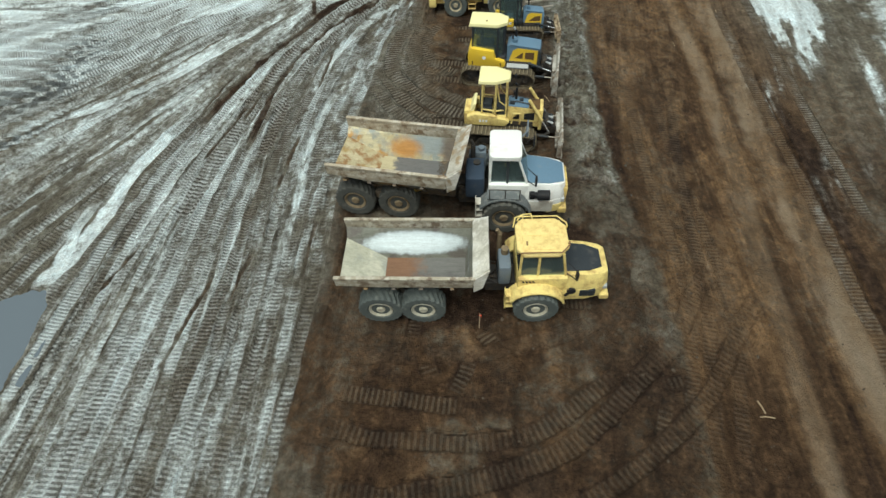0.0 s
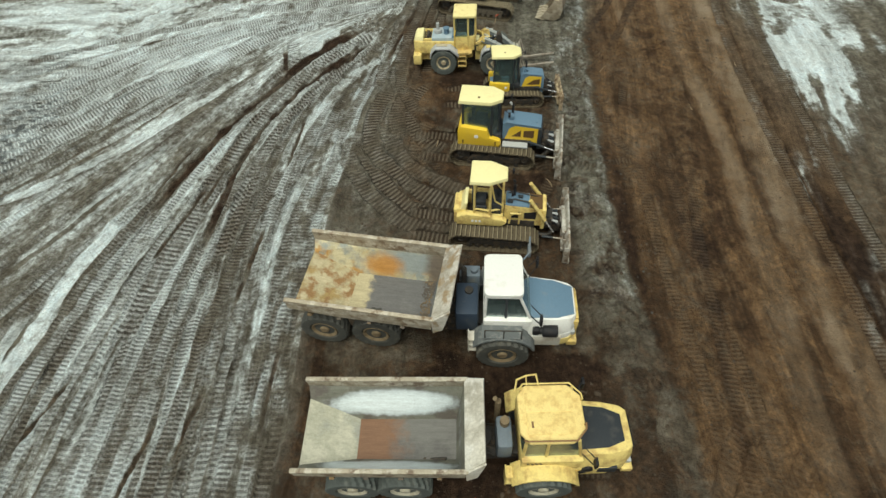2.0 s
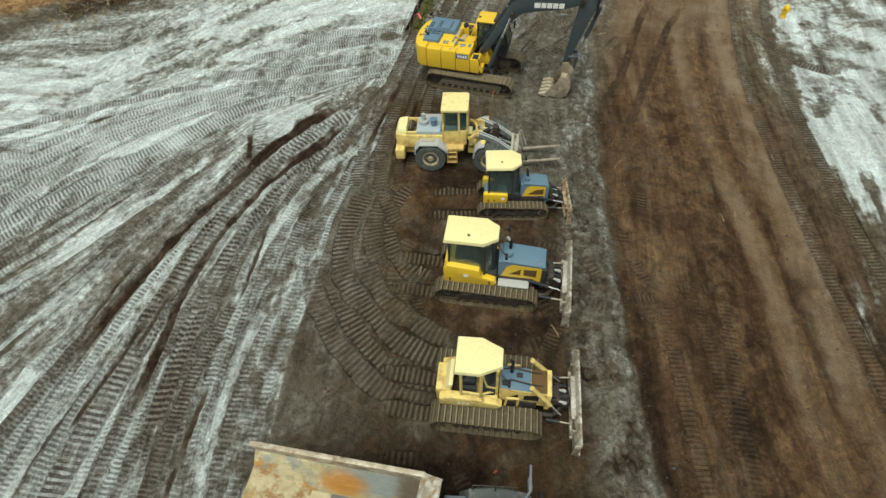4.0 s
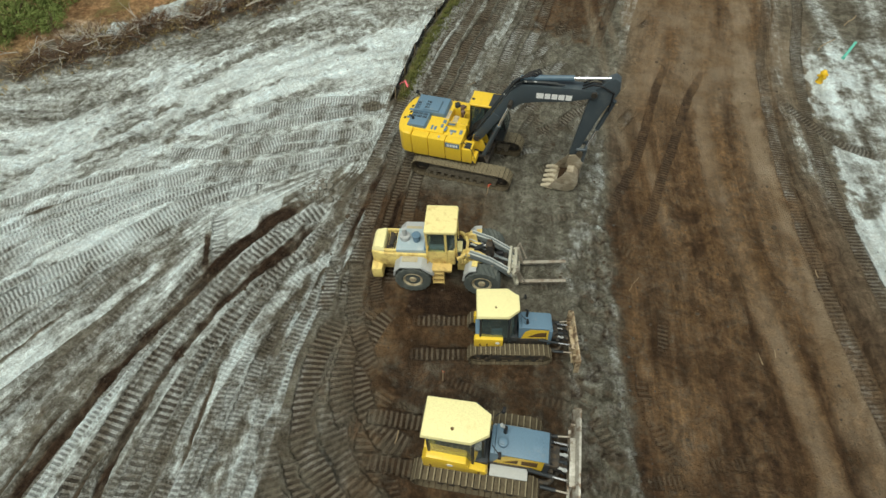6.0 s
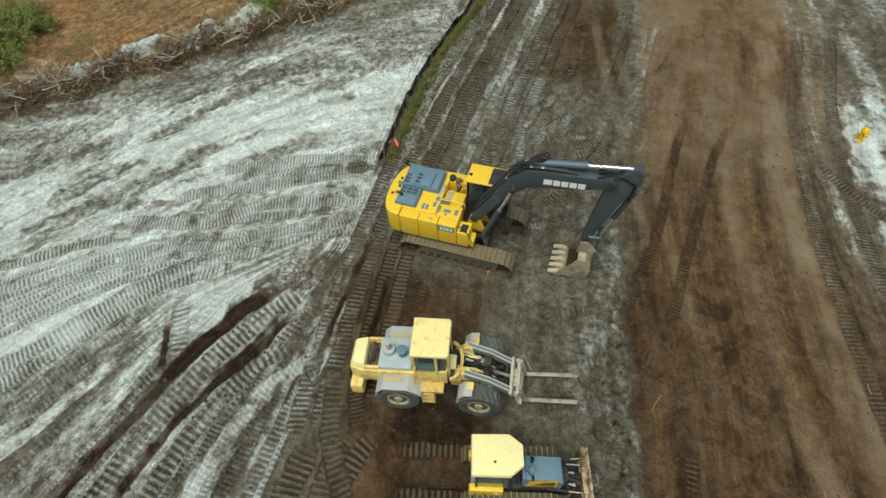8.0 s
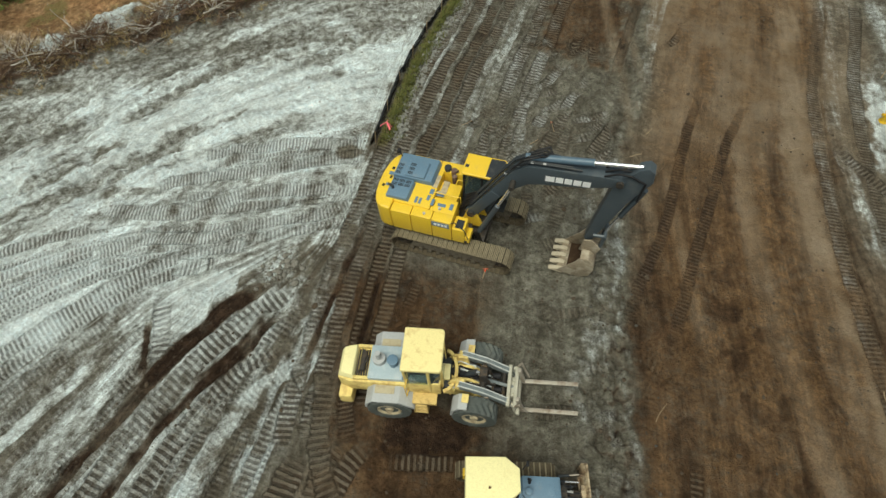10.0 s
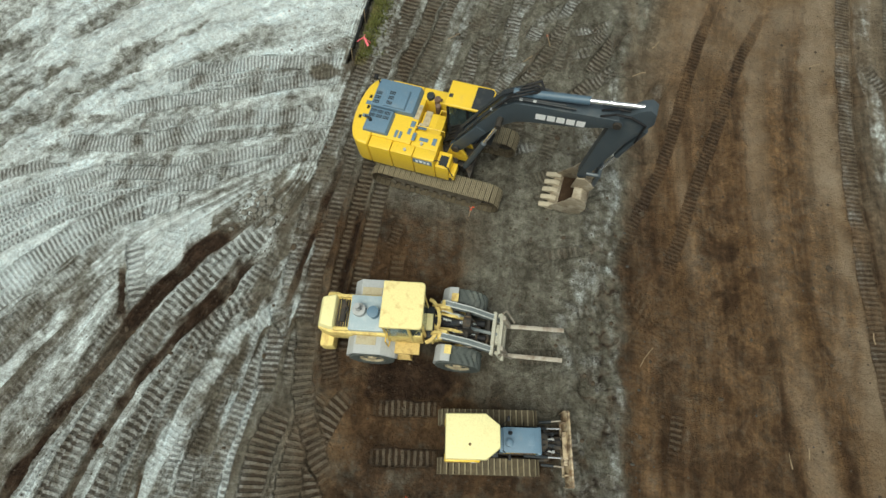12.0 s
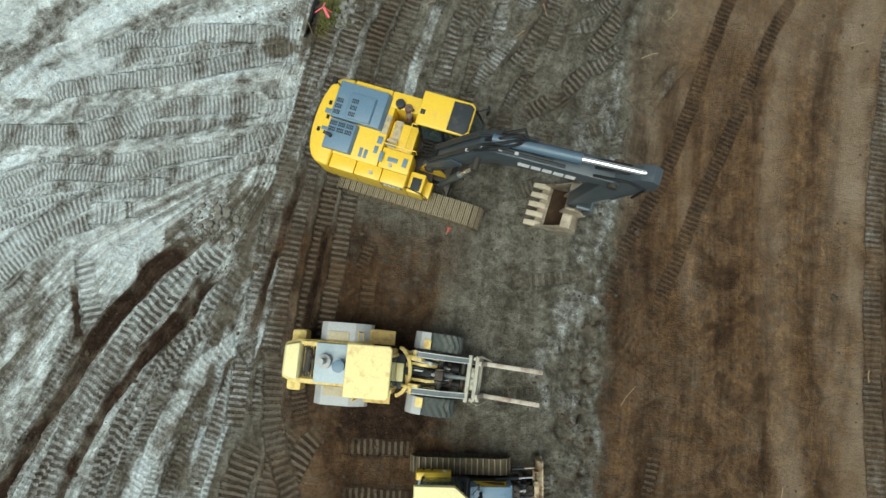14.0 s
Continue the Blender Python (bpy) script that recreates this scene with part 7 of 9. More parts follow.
        part("cylinder_rod", bm, STEEL if old or small else CHROME, cyl, "scraped steel rod" if old or small else "bright chrome rod", m=m)
    for side in (-1, 1):
        for way in ([(1.9, side * 0.3, 1.1), (bx - 0.7, side * 0.35, 1.0), (bx - 0.4, side * 0.15, 0.8)], [(2.1, side * 0.42, 1.5), (bx - 0.8, side * 0.25, 1.35), (bx - 0.3, side * 0.4, 0.9)],
                    [(2.1, side * 0.12, 1.3), (bx - 0.75, side * 0.05, 1.25), (bx - 0.25, side * 0.1, 1.0)]):
            bm = bmesh.new()
            pipe(bm, way, 0.03, 6)
            part("hose", bm, BLACK, t, m=m)
    bm = bmesh.new()
    box(bm, 2.15, bx - 0.35, -0.22, 0.22, 0.5, 0.95, 0.08)
    rod(bm, (2.3, -0.45, 0.95), (2.3, 0.45, 0.95), 0.09)
    part("tilt_frame", bm, IRON, t, m=m)
    bm = bmesh.new()
    box(bm, nose + 0.16, nose + 0.46, -0.34, 0.34, 0.85, 1.30, 0.05)
    block = part("valve_block", bm, IRON, t, m=m)
    for y in (-0.28, -0.1, 0.1, 0.26):
        bm = bmesh.new()
        rod(bm, (nose + 0.3, y, 1.25), (nose + 0.62, y * 1.2, 1.16), 0.045, seg=8)
        rod(bm, (nose + 0.6, y * 1.2, 1.18), (nose + 0.68, y * 1.2, 1.12), 0.065, seg=8)
        part("fitting", bm, GREY_LIGHT if y in (-0.28, 0.1) else CHARCOAL, block, m=m)
    if old:                                                  # rail frame along the bonnet
        for side in (-1, 1):
            bm = bmesh.new()
            pipe(bm, [(0.62, side * 0.62, 1.2), (0.66, side * 0.62, 1.85), (1.05, side * 0.62, 1.85), (1.05, side * 0.62, 1.2)], 0.045)
            part("guard_rail", bm, YELLOW_FADED, t, m=m)
    return t


BLADE = patina("scraped_grey_tan_blade", [(0.40, 0.38, 0.33), (0.25, 0.20, 0.15), (0.55, 0.53, 0.48), (0.17, 0.12, 0.08)], 1.6, 0.55, 0.2)
worn_brown = worn("brown_mesh_screen", (0.13, 0.075, 0.03), (0.08, 0.05, 0.025), 0.6, 0.4, 6.0, bump=0.4)
bulldozer(place(1.42, 21.27, -5.5), "battered faded yellow bulldozer with wide muddy crawlers, blade lowered", 0.93, True, 0.78, 0.93, 1.66, 2.92, BLADE, top=(-1.14, 0.44, 0.675), cab_top=3.52)
bulldozer(place(1.58, 26.22, -8.0), "yellow bulldozer with dark glazed cab and wide straight blade", 1.0, False, 0.66, 0.92, 1.68, 3.04, BLADE, top=(-1.66, 0.34, 0.62), tank_out=0.84, cab_top=3.14)
bulldozer(place(2.78, 30.48, 0.0), "small yellow bulldozer with pale roof and tan blade", 0.765, False, 0.47, 0.71, 1.07, 2.36, patina("tan_scraped_blade", [(0.42, 0.33, 0.21), (0.24, 0.15, 0.08), (0.50, 0.42, 0.30), (0.15, 0.10, 0.06)], 1.8, 0.6, 0.1), 0.0, top=(-1.64, 0.34, 0.79), tank_out=0.80, cab_top=3.46, blade_shift=-0.2)

# ---------------------------------------------------------------- wheel loader with pallet forks
DECK_BLUE = worn("pale_blue_grey_deck", (0.36, 0.44, 0.48), (0.56, 0.58, 0.57), 0.4, 0.45, 2.4)
ARM_GREY = worn("muddy_grey_arm", (0.17, 0.195, 0.20), (0.36, 0.36, 0.33), 0.5, 0.5, 3.0)

ARM_EDGE = worn("pale_highlight_grey", (0.58, 0.60, 0.58), (0.34, 0.33, 0.29), 0.5, 0.4, 4.0)
LOADER_ROOF = worn("chalky_yellow_roof", (0.84, 0.72, 0.34), (0.50, 0.30, 0.11), 0.5, 0.42, 3.4)

CARRIAGE = worn("dusty_pale_carriage", (0.46, 0.44, 0.36), (0.24, 0.20, 0.14), 0.6, 0.5, 4.0)
STEP_ORANGE = worn("rusty_yellow_steps", (0.60, 0.43, 0.16), (0.26, 0.16, 0.07), 0.6, 0.5, 4.0)
DUSTY_PLATE = worn("dusty_yellow_plate", (0.46, 0.40, 0.27), (0.30, 0.22, 0.12), 0.6, 0.5, 4.0)


def wheel_loader(at, label, front_yaw):
    t = thing("wheel_loader", at, label, "wheel loader")
    mf = rot_z(front_yaw)
    tyre, rim = tyre_mesh(0.74, 0.56, 20, RUBBER_GREY), rim_mesh(0.74, 0.56, RIM_TAN)
    for base, x in ((Matrix.Identity(4), -1.45), (mf, 1.45)):
        for side in (-1, 1):
            wheel(t, tyre, rim, base @ Matrix.Translation((x, side * 0.96, 0.73)), side < 0)
    bm = bmesh.new()
    box(bm, -2.9, -0.1, -0.42, 0.42, 0.5, 1.15, 0.05)
    rod(bm, (-1.45, -0.9, 0.73), (-1.45, 0.9, 0.73), 0.17)
    rod(bm, (0, 0, 0.5), (0, 0, 1.4), 0.2)
    part("rear_chassis", bm, YELLOW_FADED, t)
    bm = bmesh.new()
    box(bm, -3.2, -2.72, -0.95, 0.95, 0.45, 1.05, 0.12)
    part("counterweight", bm, YELLOW_FADED, t, "heavy yellow counterweight across the tail")
    # rear body
    bm = bmesh.new()
    slab(bm, [(-3.15, -0.52), (-2.75, -0.66), (-0.5, -0.68), (-0.5, 0.68), (-2.75, 0.66), (-3.15, 0.52)], 1.0, 1.72, 0.08)
    body = part("engine_body", bm, YELLOW_FADED, t)
    bm = bmesh.new()
    slab(bm, [(-3.16, -0.5), (-2.55, -0.62), (-2.55, 0.62), (-3.16, 0.5)], 1.68, 1.98, 0.09, top=[(-3.02, -0.44), (-2.6, -0.55), (-2.6, 0.55), (-3.02, 0.44)])
    part("tail_cover", bm, YELLOW_ROOF, body, "bleached yellow tail cover")
    for y in (-0.55, 0.55):                                  # open engine bay between tail cover and deck
        bm = bmesh.new()
        box(bm, -2.6, -2.1, y - 0.05, y + 0.05, 1.70, 1.86, 0.01)
        part("bay_rail", bm, YELLOW_FADED, body)
    bm = bmesh.new()
    random.seed(12)
    for k in range(5):
        box(bm, -2.55 + 0.08 * k, -2.5 + 0.08 * k, -0.45, 0.45, 1.70, 1.76 + 0.02 * (k % 3), 0.01)
    rod(bm, (-2.35, -0.3, 1.78), (-2.35, 0.35, 1.78), 0.10)
    pipe(bm, [(-2.5, -0.4, 1.8), (-2.2, 0.1, 1.85), (-2.45, 0.45, 1.8)], 0.03, 6)
    part("engine", bm, IRON, body, "exposed greasy engine")
    bm = bmesh.new()
    box(bm, -2.12, -0.75, -0.58, 0.58, 1.70, 1.90, 0.03)
    deck = part("engine_deck", bm, DECK_BLUE, body, "worn pale blue-grey engine deck")
    bm = bmesh.new()
    rod(bm, (-1.80, 0.05, 1.88), (-1.80, 0.05, 2.1), 0.22, bevel=0.03)
    rod(bm, (-1.80, 0.05, 2.1), (-1.80, 0.05, 2.45), 0.09)
    part("exhaust", bm, GREY_LIGHT, deck)
    bm = bmesh.new()
    rod(bm, (-1.32, -0.05, 1.88), (-1.32, -0.05, 2.18), 0.15, bevel=0.03)
    rod(bm, (-1.32, -0.05, 2.18), (-1.32, -0.05, 2.24), 0.19, bevel=0.02)
    part("air_intake", bm, GREY_BLUE, deck)
    bm = bmesh.new()
    box(bm, -0.98, -0.72, -0.60, 0.60, 1.90, 2.02, 0.03)
    part("deck_panel", bm, GREY_BLUE, deck)
    for side in (-1, 1):
        bm = bmesh.new()
        outline = [(-2.22, 1.02), (-2.18, 1.30), (-1.92, 1.60), (-1.05, 1.60), (-0.62, 1.28), (-0.55, 1.10), (-0.62, 1.10), (-1.08, 1.52), (-1.9, 1.52), (-2.1, 1.28), (-2.14, 1.02)]
        prism(bm, outline, *sorted((side * 0.66, side * 1.24)), 0.015)
        part("rear_mudguard", bm, GREY_LIGHT, t, "pale grey mudguard")
        bm = bmesh.new()
        box(bm, -1.86, -1.22, *sorted((side * 0.68, side * 0.96)), 1.602, 1.63, 0.01)
        part("tread_plate", bm, DUSTY_PLATE, t, "dusty tread plate on the mudguard")
        bm = bmesh.new()
        outline = [(0.66, 0.86), (0.72, 1.26), (0.92, 1.54), (1.22, 1.60), (1.22, 1.53), (0.97, 1.46), (0.80, 1.22), (0.74, 0.86)]
        prism(bm, outline, *sorted((side * 0.70, side * 1.22)), 0.015)
        part("front_mudguard", bm, GREY_LIGHT, t, "pale grey mudguard", m=mf)
        bm = bmesh.new()
        for k in range(3):
            box(bm, -0.62, -0.18, side * 0.78, side * 1.12, 0.45 + 0.3 * k, 0.49 + 0.3 * k, 0.005)
        box(bm, -0.64, -0.61, side * 0.78, side * 1.12, 0.4, 1.2, 0.0)
        box(bm, -0.19, -0.16, side * 0.78, side * 1.12, 0.4, 1.2, 0.0)
        part("steps", bm, STEP_ORANGE, t)
        bm = bmesh.new()
        box(bm, -0.72, 0.15, side * 0.66, side * 1.10, 1.18, 1.30, 0.02)
        part("platform", bm, STEP_ORANGE, t)
        bm = bmesh.new()
        pipe(bm, [(-0.78, side * 0.7, 1.5), (-0.8, side * 0.98, 1.6), (-0.8, side * 0.98, 2.3), (-0.75, side * 0.74, 2.4)], 0.02)
        part("handrail", bm, YELLOW, t)
    # cab
    cab = new("cab")
    cab.parent = t
    cab.location = (0, -0.08, 0.10)
    x0, x1, hw, z0, z1 = -0.85, 0.28, 0.66, 1.95, 3.02
    bm = bmesh.new()
    box(bm, x0 + 0.02, x1, -hw, hw, 1.15, 1.98, 0.05)
    part("cab_base", bm, YELLOW_FADED, cab)
    bm = bmesh.new()
    box(bm, x0 + 0.08, x1 - 0.04, -hw + 0.05, hw - 0.05, 1.90, 1.99, 0.02)
    box(bm, x1 - 0.22, x1 - 0.02, -0.3, 0.3, 1.98, 2.36, 0.05)
    part("cab_floor", bm, CABIN, cab, "dark cab floor and console")
    # Pale boxes added to imitate the reflection low in the side windows.
    for side in (-1, 1):
        bm = bmesh.new()
        box(bm, x0 + 0.12, -0.14, side * 0.40, side * 0.60, 1.92, 2.10, 0.03)
        part("side_console", bm, DECK_BLUE, cab, "pale blue-grey box added for the window's reflection")
    bm = bmesh.new()
    box(bm, -0.6, -0.15, -0.25, 0.25, 1.98, 2.25, 0.06)
    box(bm, -0.72, -0.6, -0.25, 0.25, 2.1, 2.7, 0.05)
    part("driver_seat", bm, CABIN, cab)
    for nm, cs in (("side_window", [(x0 + 0.06, -hw, z0 - 0.05), (-0.1, -hw, z0 - 0.05), (-0.1, -hw + 0.03, z1 - 0.06), (x0 + 0.08, -hw + 0.03, z1 - 0.06)]),
                   ("side_window", [(-0.1, hw, z0 - 0.05), (x0 + 0.06, hw, z0 - 0.05), (x0 + 0.08, hw - 0.03, z1 - 0.06), (-0.1, hw - 0.03, z1 - 0.06)]),
                   ("corner_window", [(-0.02, -hw, z0 - 0.35), (x1 + 0.05, -hw * 0.72, z0 - 0.35), (x1 + 0.02, -hw * 0.7, z1 - 0.06), (-0.02, -hw + 0.03, z1 - 0.06)]),
                   ("corner_window", [(x1 + 0.05, hw * 0.72, z0 - 0.35), (-0.02, hw, z0 - 0.35), (-0.02, hw - 0.03, z1 - 0.06), (x1 + 0.02, hw * 0.7, z1 - 0.06)]),
                   ("windscreen", [(x1 + 0.07, -hw * 0.7, z0 - 0.3), (x1 + 0.07, hw * 0.7, z0 - 0.3), (x1 + 0.03, hw * 0.68, z1 - 0.06), (x1 + 0.03, -hw * 0.68, z1 - 0.06)]),
                   ("rear_window", [(x0, hw * 0.9, z0), (x0, -hw * 0.9, z0), (x0 + 0.03, -hw * 0.88, z1 - 0.06), (x0 + 0.03, hw * 0.88, z1 - 0.06)])):
        bm = bmesh.new()
        plate(bm, cs, 0.012)
        part(nm, bm, GLASS, cab, "dark tinted glass")
    for side in (-1, 1):
        for x, y in ((x0 + 0.04, hw - 0.01), (-0.06, hw), (x1 + 0.04, hw * 0.72)):
            bm = bmesh.new()
            rod(bm, (x, side * y, 1.4), (x - 0.01, side * (y - 0.03), z1), 0.05, seg=8)
            part("pillar", bm, YELLOW_FADED, cab)
    bm = bmesh.new()
    slab(bm, [(x0 - 0.03, -0.72), (x1 + 0.02, -0.72), (x1 + 0.10, -0.64), (x1 + 0.10, 0.64), (x1 + 0.02, 0.72), (x0 - 0.03, 0.72)], z1 - 0.02, z1 + 0.14, 0.05, segments=3)
    part("roof", bm, LOADER_ROOF, cab, "sun-bleached flat cab roof")
    bm = bmesh.new()                                         # crescent guard in front of the cab
    outer = [(x1 + 0.06 + 0.46 * math.cos(radians(a)), 0.76 * math.sin(radians(a))) for a in range(-86, 87, 12)]
    hollow = [(x1 + 0.03 + 0.38 * math.cos(radians(a)), 0.66 * math.sin(radians(a))) for a in range(-86, 87, 12)]
    slab(bm, outer + hollow[::-1], 1.52, 1.66, 0.02)
    for a in (-60, 0, 60):
        px, qy = x1 + 0.06 + 0.44 * math.cos(radians(a)), 0.70 * math.sin(radians(a))
        rod(bm, (px, qy, 1.15), (px, qy, 1.55), 0.045, seg=8)
    part("front_guard", bm, YELLOW_FADED, cab, "crescent of faded yellow plate round the cab front")
    bm = bmesh.new()
    box(bm, x1 + 0.02, x1 + 0.26, -0.30, 0.24, 1.45, 1.60, 0.03)
    part("cowl_box", bm, YELLOW_ROOF, cab)
    bm = bmesh.new()
    box(bm, x1 - 0.02, x1 + 0.3, -0.52, 0.52, 1.05, 1.5, 0.06)
    part("front_cowl", bm, CHARCOAL, cab)
    # front frame, lift arms and fork carriage
    bm = bmesh.new()
    box(bm, 0.35, 1.3, -0.40, 0.40, 0.5, 1.05, 0.05)
    rod(bm, (1.45, -0.9, 0.73), (1.45, 0.9, 0.73), 0.17)
    for side in (-1, 1):
        prism(bm, [(0.62, 0.9), (1.25, 0.9), (1.05, 1.92), (0.75, 1.95)], *sorted((side * 0.34, side * 0.44)), 0.02)
    part("front_frame", bm, YELLOW_FADED, t, m=mf)
    for side in (-1, 1):                                     # yellow side plates of the linkage tower
        bm = bmesh.new()
        prism(bm, [(0.60, 1.30), (1.62, 1.18), (1.66, 1.30), (1.2, 1.62), (0.66, 1.60)], *sorted((side * 0.18, side * 0.27)), 0.015)
        part("tower_plate", bm, YELLOW_FADED, t, m=mf)
        bm = bmesh.new()
        slab(bm, [(0.62, side * 0.24), (1.55, side * 0.26), (1.72, side * 0.34), (1.55, side * 0.44), (0.62, side * 0.48)], 1.16, 1.24, 0.015)
        part("frame_plate", bm, YELLOW_FADED, t, "soiled yellow frame plate", m=mf)
    bm = bmesh.new()
    rod(bm, (0.72, 0.0, 1.2), (0.72, 0.0, 1.72), 0.15, bevel=0.03)
    rod(bm, (0.66, 0.30, 1.3), (0.66, 0.30, 1.62), 0.10, bevel=0.03)
    part("motor", bm, BLACK, t, "round black motor between the arms", m=mf)
    bm = bmesh.new()
    box(bm, 0.42, 0.76, -0.58, 0.58, 1.12, 1.46, 0.03)
    for side in (-1, 1):
        prism(bm, [(0.46, 1.4), (1.02, 1.4), (1.0, 1.84), (0.82, 2.0), (0.6, 1.86)], *sorted((side * 0.40, side * 0.48)), 0.015)
        rod(bm, (0.84, side * 0.38, 1.80), (0.84, side * 0.64, 1.80), 0.08)
    part("hinge_beam", bm, YELLOW_FADED, t, m=mf)
    for side in (-1, 1):
        bm = bmesh.new()
        box(bm, 1.02, 1.24, side * 0.72, side * 1.0, 1.58, 1.62, 0.01)
        part("guard_plate", bm, YELLOW_FADED, t, m=mf)
    bm = bmesh.new()
    box(bm, 1.3, 2.05, -0.38, 0.38, 0.45, 0.98, 0.06)
    for y in (-0.3, -0.1, 0.12, 0.3):
        rod(bm, (0.7, y, 1.05), (1.5, y * 0.8, 1.12), 0.05, seg=8)
    part("valve_block", bm, IRON, t, m=mf)
    for side in (-1, 1):
        bm = bmesh.new()
        arm = [(0.72, 1.70), (0.92, 1.92), (1.7, 1.58), (2.46, 1.02), (2.66, 0.66), (2.52, 0.58), (2.26, 0.82), (1.6, 1.30), (0.9, 1.60)]
        prism(bm, arm, *sorted((side * 0.46, side * 0.60)), 0.015)
        lift_arm = part("lift_arm", bm, ARM_GREY, t, "grey lift arm with pale edges", m=mf)
        # Pale strips stand in for the highlights along the arm's edges.
        ridge = [(0.70, 1.72), (0.90, 1.945), (1.72, 1.60), (2.48, 1.04), (2.68, 0.66), (2.63, 0.64), (2.42, 1.0), (1.68, 1.54), (0.92, 1.87), (0.76, 1.70)]
        for y in (side * 0.455, side * 0.605):
            bm = bmesh.new()
            prism(bm, ridge, y - 0.014, y + 0.014, 0.005)
            part("arm_edge", bm, ARM_EDGE, lift_arm, "pale strip imitating a highlight on the edge", m=mf)
        bm = bmesh.new()
        rod(bm, (0.75, side * 0.66, 0.95), (1.35, side * 0.66, 1.10), 0.075)
        cyl = part("lift_cylinder", bm, GREY_LIGHT, t, m=mf)
        bm = bmesh.new()
        rod(bm, (1.35, side * 0.66, 1.10), (1.85, side * 0.60, 1.24), 0.04)
        part("cylinder_rod", bm, STEEL, cyl, "scraped steel rod", m=mf)
    bm = bmesh.new()
    rod(bm, (1.62, -0.5, 1.38), (1.62, 0.5, 1.38), 0.09)
    rod(bm, (2.3, -0.5, 0.8), (2.3, 0.5, 0.8), 0.08)
    box(bm, 1.5, 1.75, -0.14, 0.14, 1.2, 1.9, 0.03)
    part("cross_tube", bm, IRON, t, m=mf)
    bm = bmesh.new()
    rod(bm, (0.85, 0.0, 1.35), (1.4, 0.0, 1.75), 0.10)
    tilt = part("tilt_cylinder", bm, CHARCOAL, t, m=mf)
    bm = bmesh.new()
    rod(bm, (1.4, 0.0, 1.75), (1.65, 0.0, 1.85), 0.05)
    part("cylinder_rod", bm, CHROME, tilt, "bright chrome rod", m=mf)
    bm = bmesh.new()
    rod(bm, (1.66, 0.0, 1.25), (2.62, 0.0, 0.86), 0.06)
    part("tilt_link", bm, ARM_GREY, t, m=mf)
    for side in (-1, 1):                                     # bell crank between the arms
        bm = bmesh.new()
        prism(bm, [(1.42, 1.16), (1.78, 1.22), (1.86, 1.5), (1.72, 1.94), (1.52, 1.94), (1.50, 1.5)], *sorted((side * 0.15, side * 0.20)), 0.015)
        rod(bm, (1.62, side * 0.13, 1.40), (1.62, side * 0.24, 1.40), 0.11, seg=14)
        part("bell_crank", bm, IRON, t, m=mf)
    for x, y, z, r in ((1.15, -0.28, 1.42, 0.07), (1.22, 0.28, 1.44, 0.08), (2.05, 0.24, 1.05, 0.10), (2.12, -0.22, 1.0, 0.09)):
        bm = bmesh.new()
        rod(bm, (x - 0.12, y, z), (x + 0.14, y, z + 0.04), r, bevel=0.015)
        part("accumulator", bm, BLACK if x > 2 else ARM_EDGE, t, m=mf)
    random.seed(14)
    for k in range(26):
        bm = bmesh.new()
        y = random.uniform(-0.42, 0.42)
        pipe(bm, [(0.4, y, 1.15), (0.75 + random.uniform(0, 0.25), y * 1.1, 1.45 + random.uniform(0, 0.3)), (1.35 + random.uniform(0, 0.3), y * 0.8, 1.4), (1.9, y * 0.6, 1.0)], 0.026, 6)
        part("hose", bm, random.choice((BLACK, BLACK, IRON, ARM_GREY, ARM_EDGE)), t, m=mf)
    for x, y, w, h in ((0.62, -0.12, 0.12, 1.5), (0.62, 0.2, 0.10, 1.42), (1.05, 0.05, 0.16, 1.3), (1.32, -0.2, 0.1, 1.25), (1.9, 0.0, 0.14, 1.15)):
        bm = bmesh.new()
        box(bm, x - w, x + w, y - w * 0.8, y + w * 0.8, 0.9, h, 0.04)
        part("valve", bm, YELLOW_FADED if x < 0.8 else IRON, t, m=mf)
    carriage = new("fork_carriage")
    carriage.parent, carriage.matrix_basis = t, mf @ Matrix.Translation((2.85, 0, 0.40)) @ Matrix.Rotation(radians(-12), 4, "Y") @ Matrix.Translation((-2.85, 0, -0.40))    # tipped back
    for x, z in ((2.84, 0.32), (2.84, 0.92), (2.62, 1.02)):
        bm = bmesh.new()
        box(bm, x - 0.06, x + 0.06, -0.72, 0.72, z - 0.08, z + 0.08, 0.02)
        part("carriage_bar", bm, CARRIAGE, carriage)
    bm = bmesh.new()
    for y in (-0.62, -0.2, 0.2, 0.62):
        box(bm, 2.72, 2.80, y - 0.05, y + 0.05, 0.2, 1.05, 0.015)
    box(bm, 2.55, 2.78, -0.34, 0.34, 0.25, 0.95, 0.04)
    part("carriage_frame", bm, CARRIAGE, carriage)
    for y in (-0.50, 0.50):
        bm = bmesh.new()
        prism(bm, [(2.90, 1.18), (3.0, 1.18), (3.02, 0.26), (4.80, 0.20), (4.80, 0.16), (3.0, 0.14), (2.90, 0.22)], y - 0.07, y + 0.07, 0.008)
        part("fork", bm, STEEL, carriage, "scraped steel fork")
    for side in (-1, 1):
        bm = bmesh.new()
        pipe(bm, [(2.86, side * 0.70, 1.0), (3.02, side * 0.72, 1.22), (3.16, side * 0.62, 0.34)], 0.035, 8)
        part("fork_chain", bm, STEEL, carriage)
    return t


wheel_loader(place(0.50, 34.10, -3.0), "faded yellow wheel loader with steel pallet forks", -4.0)

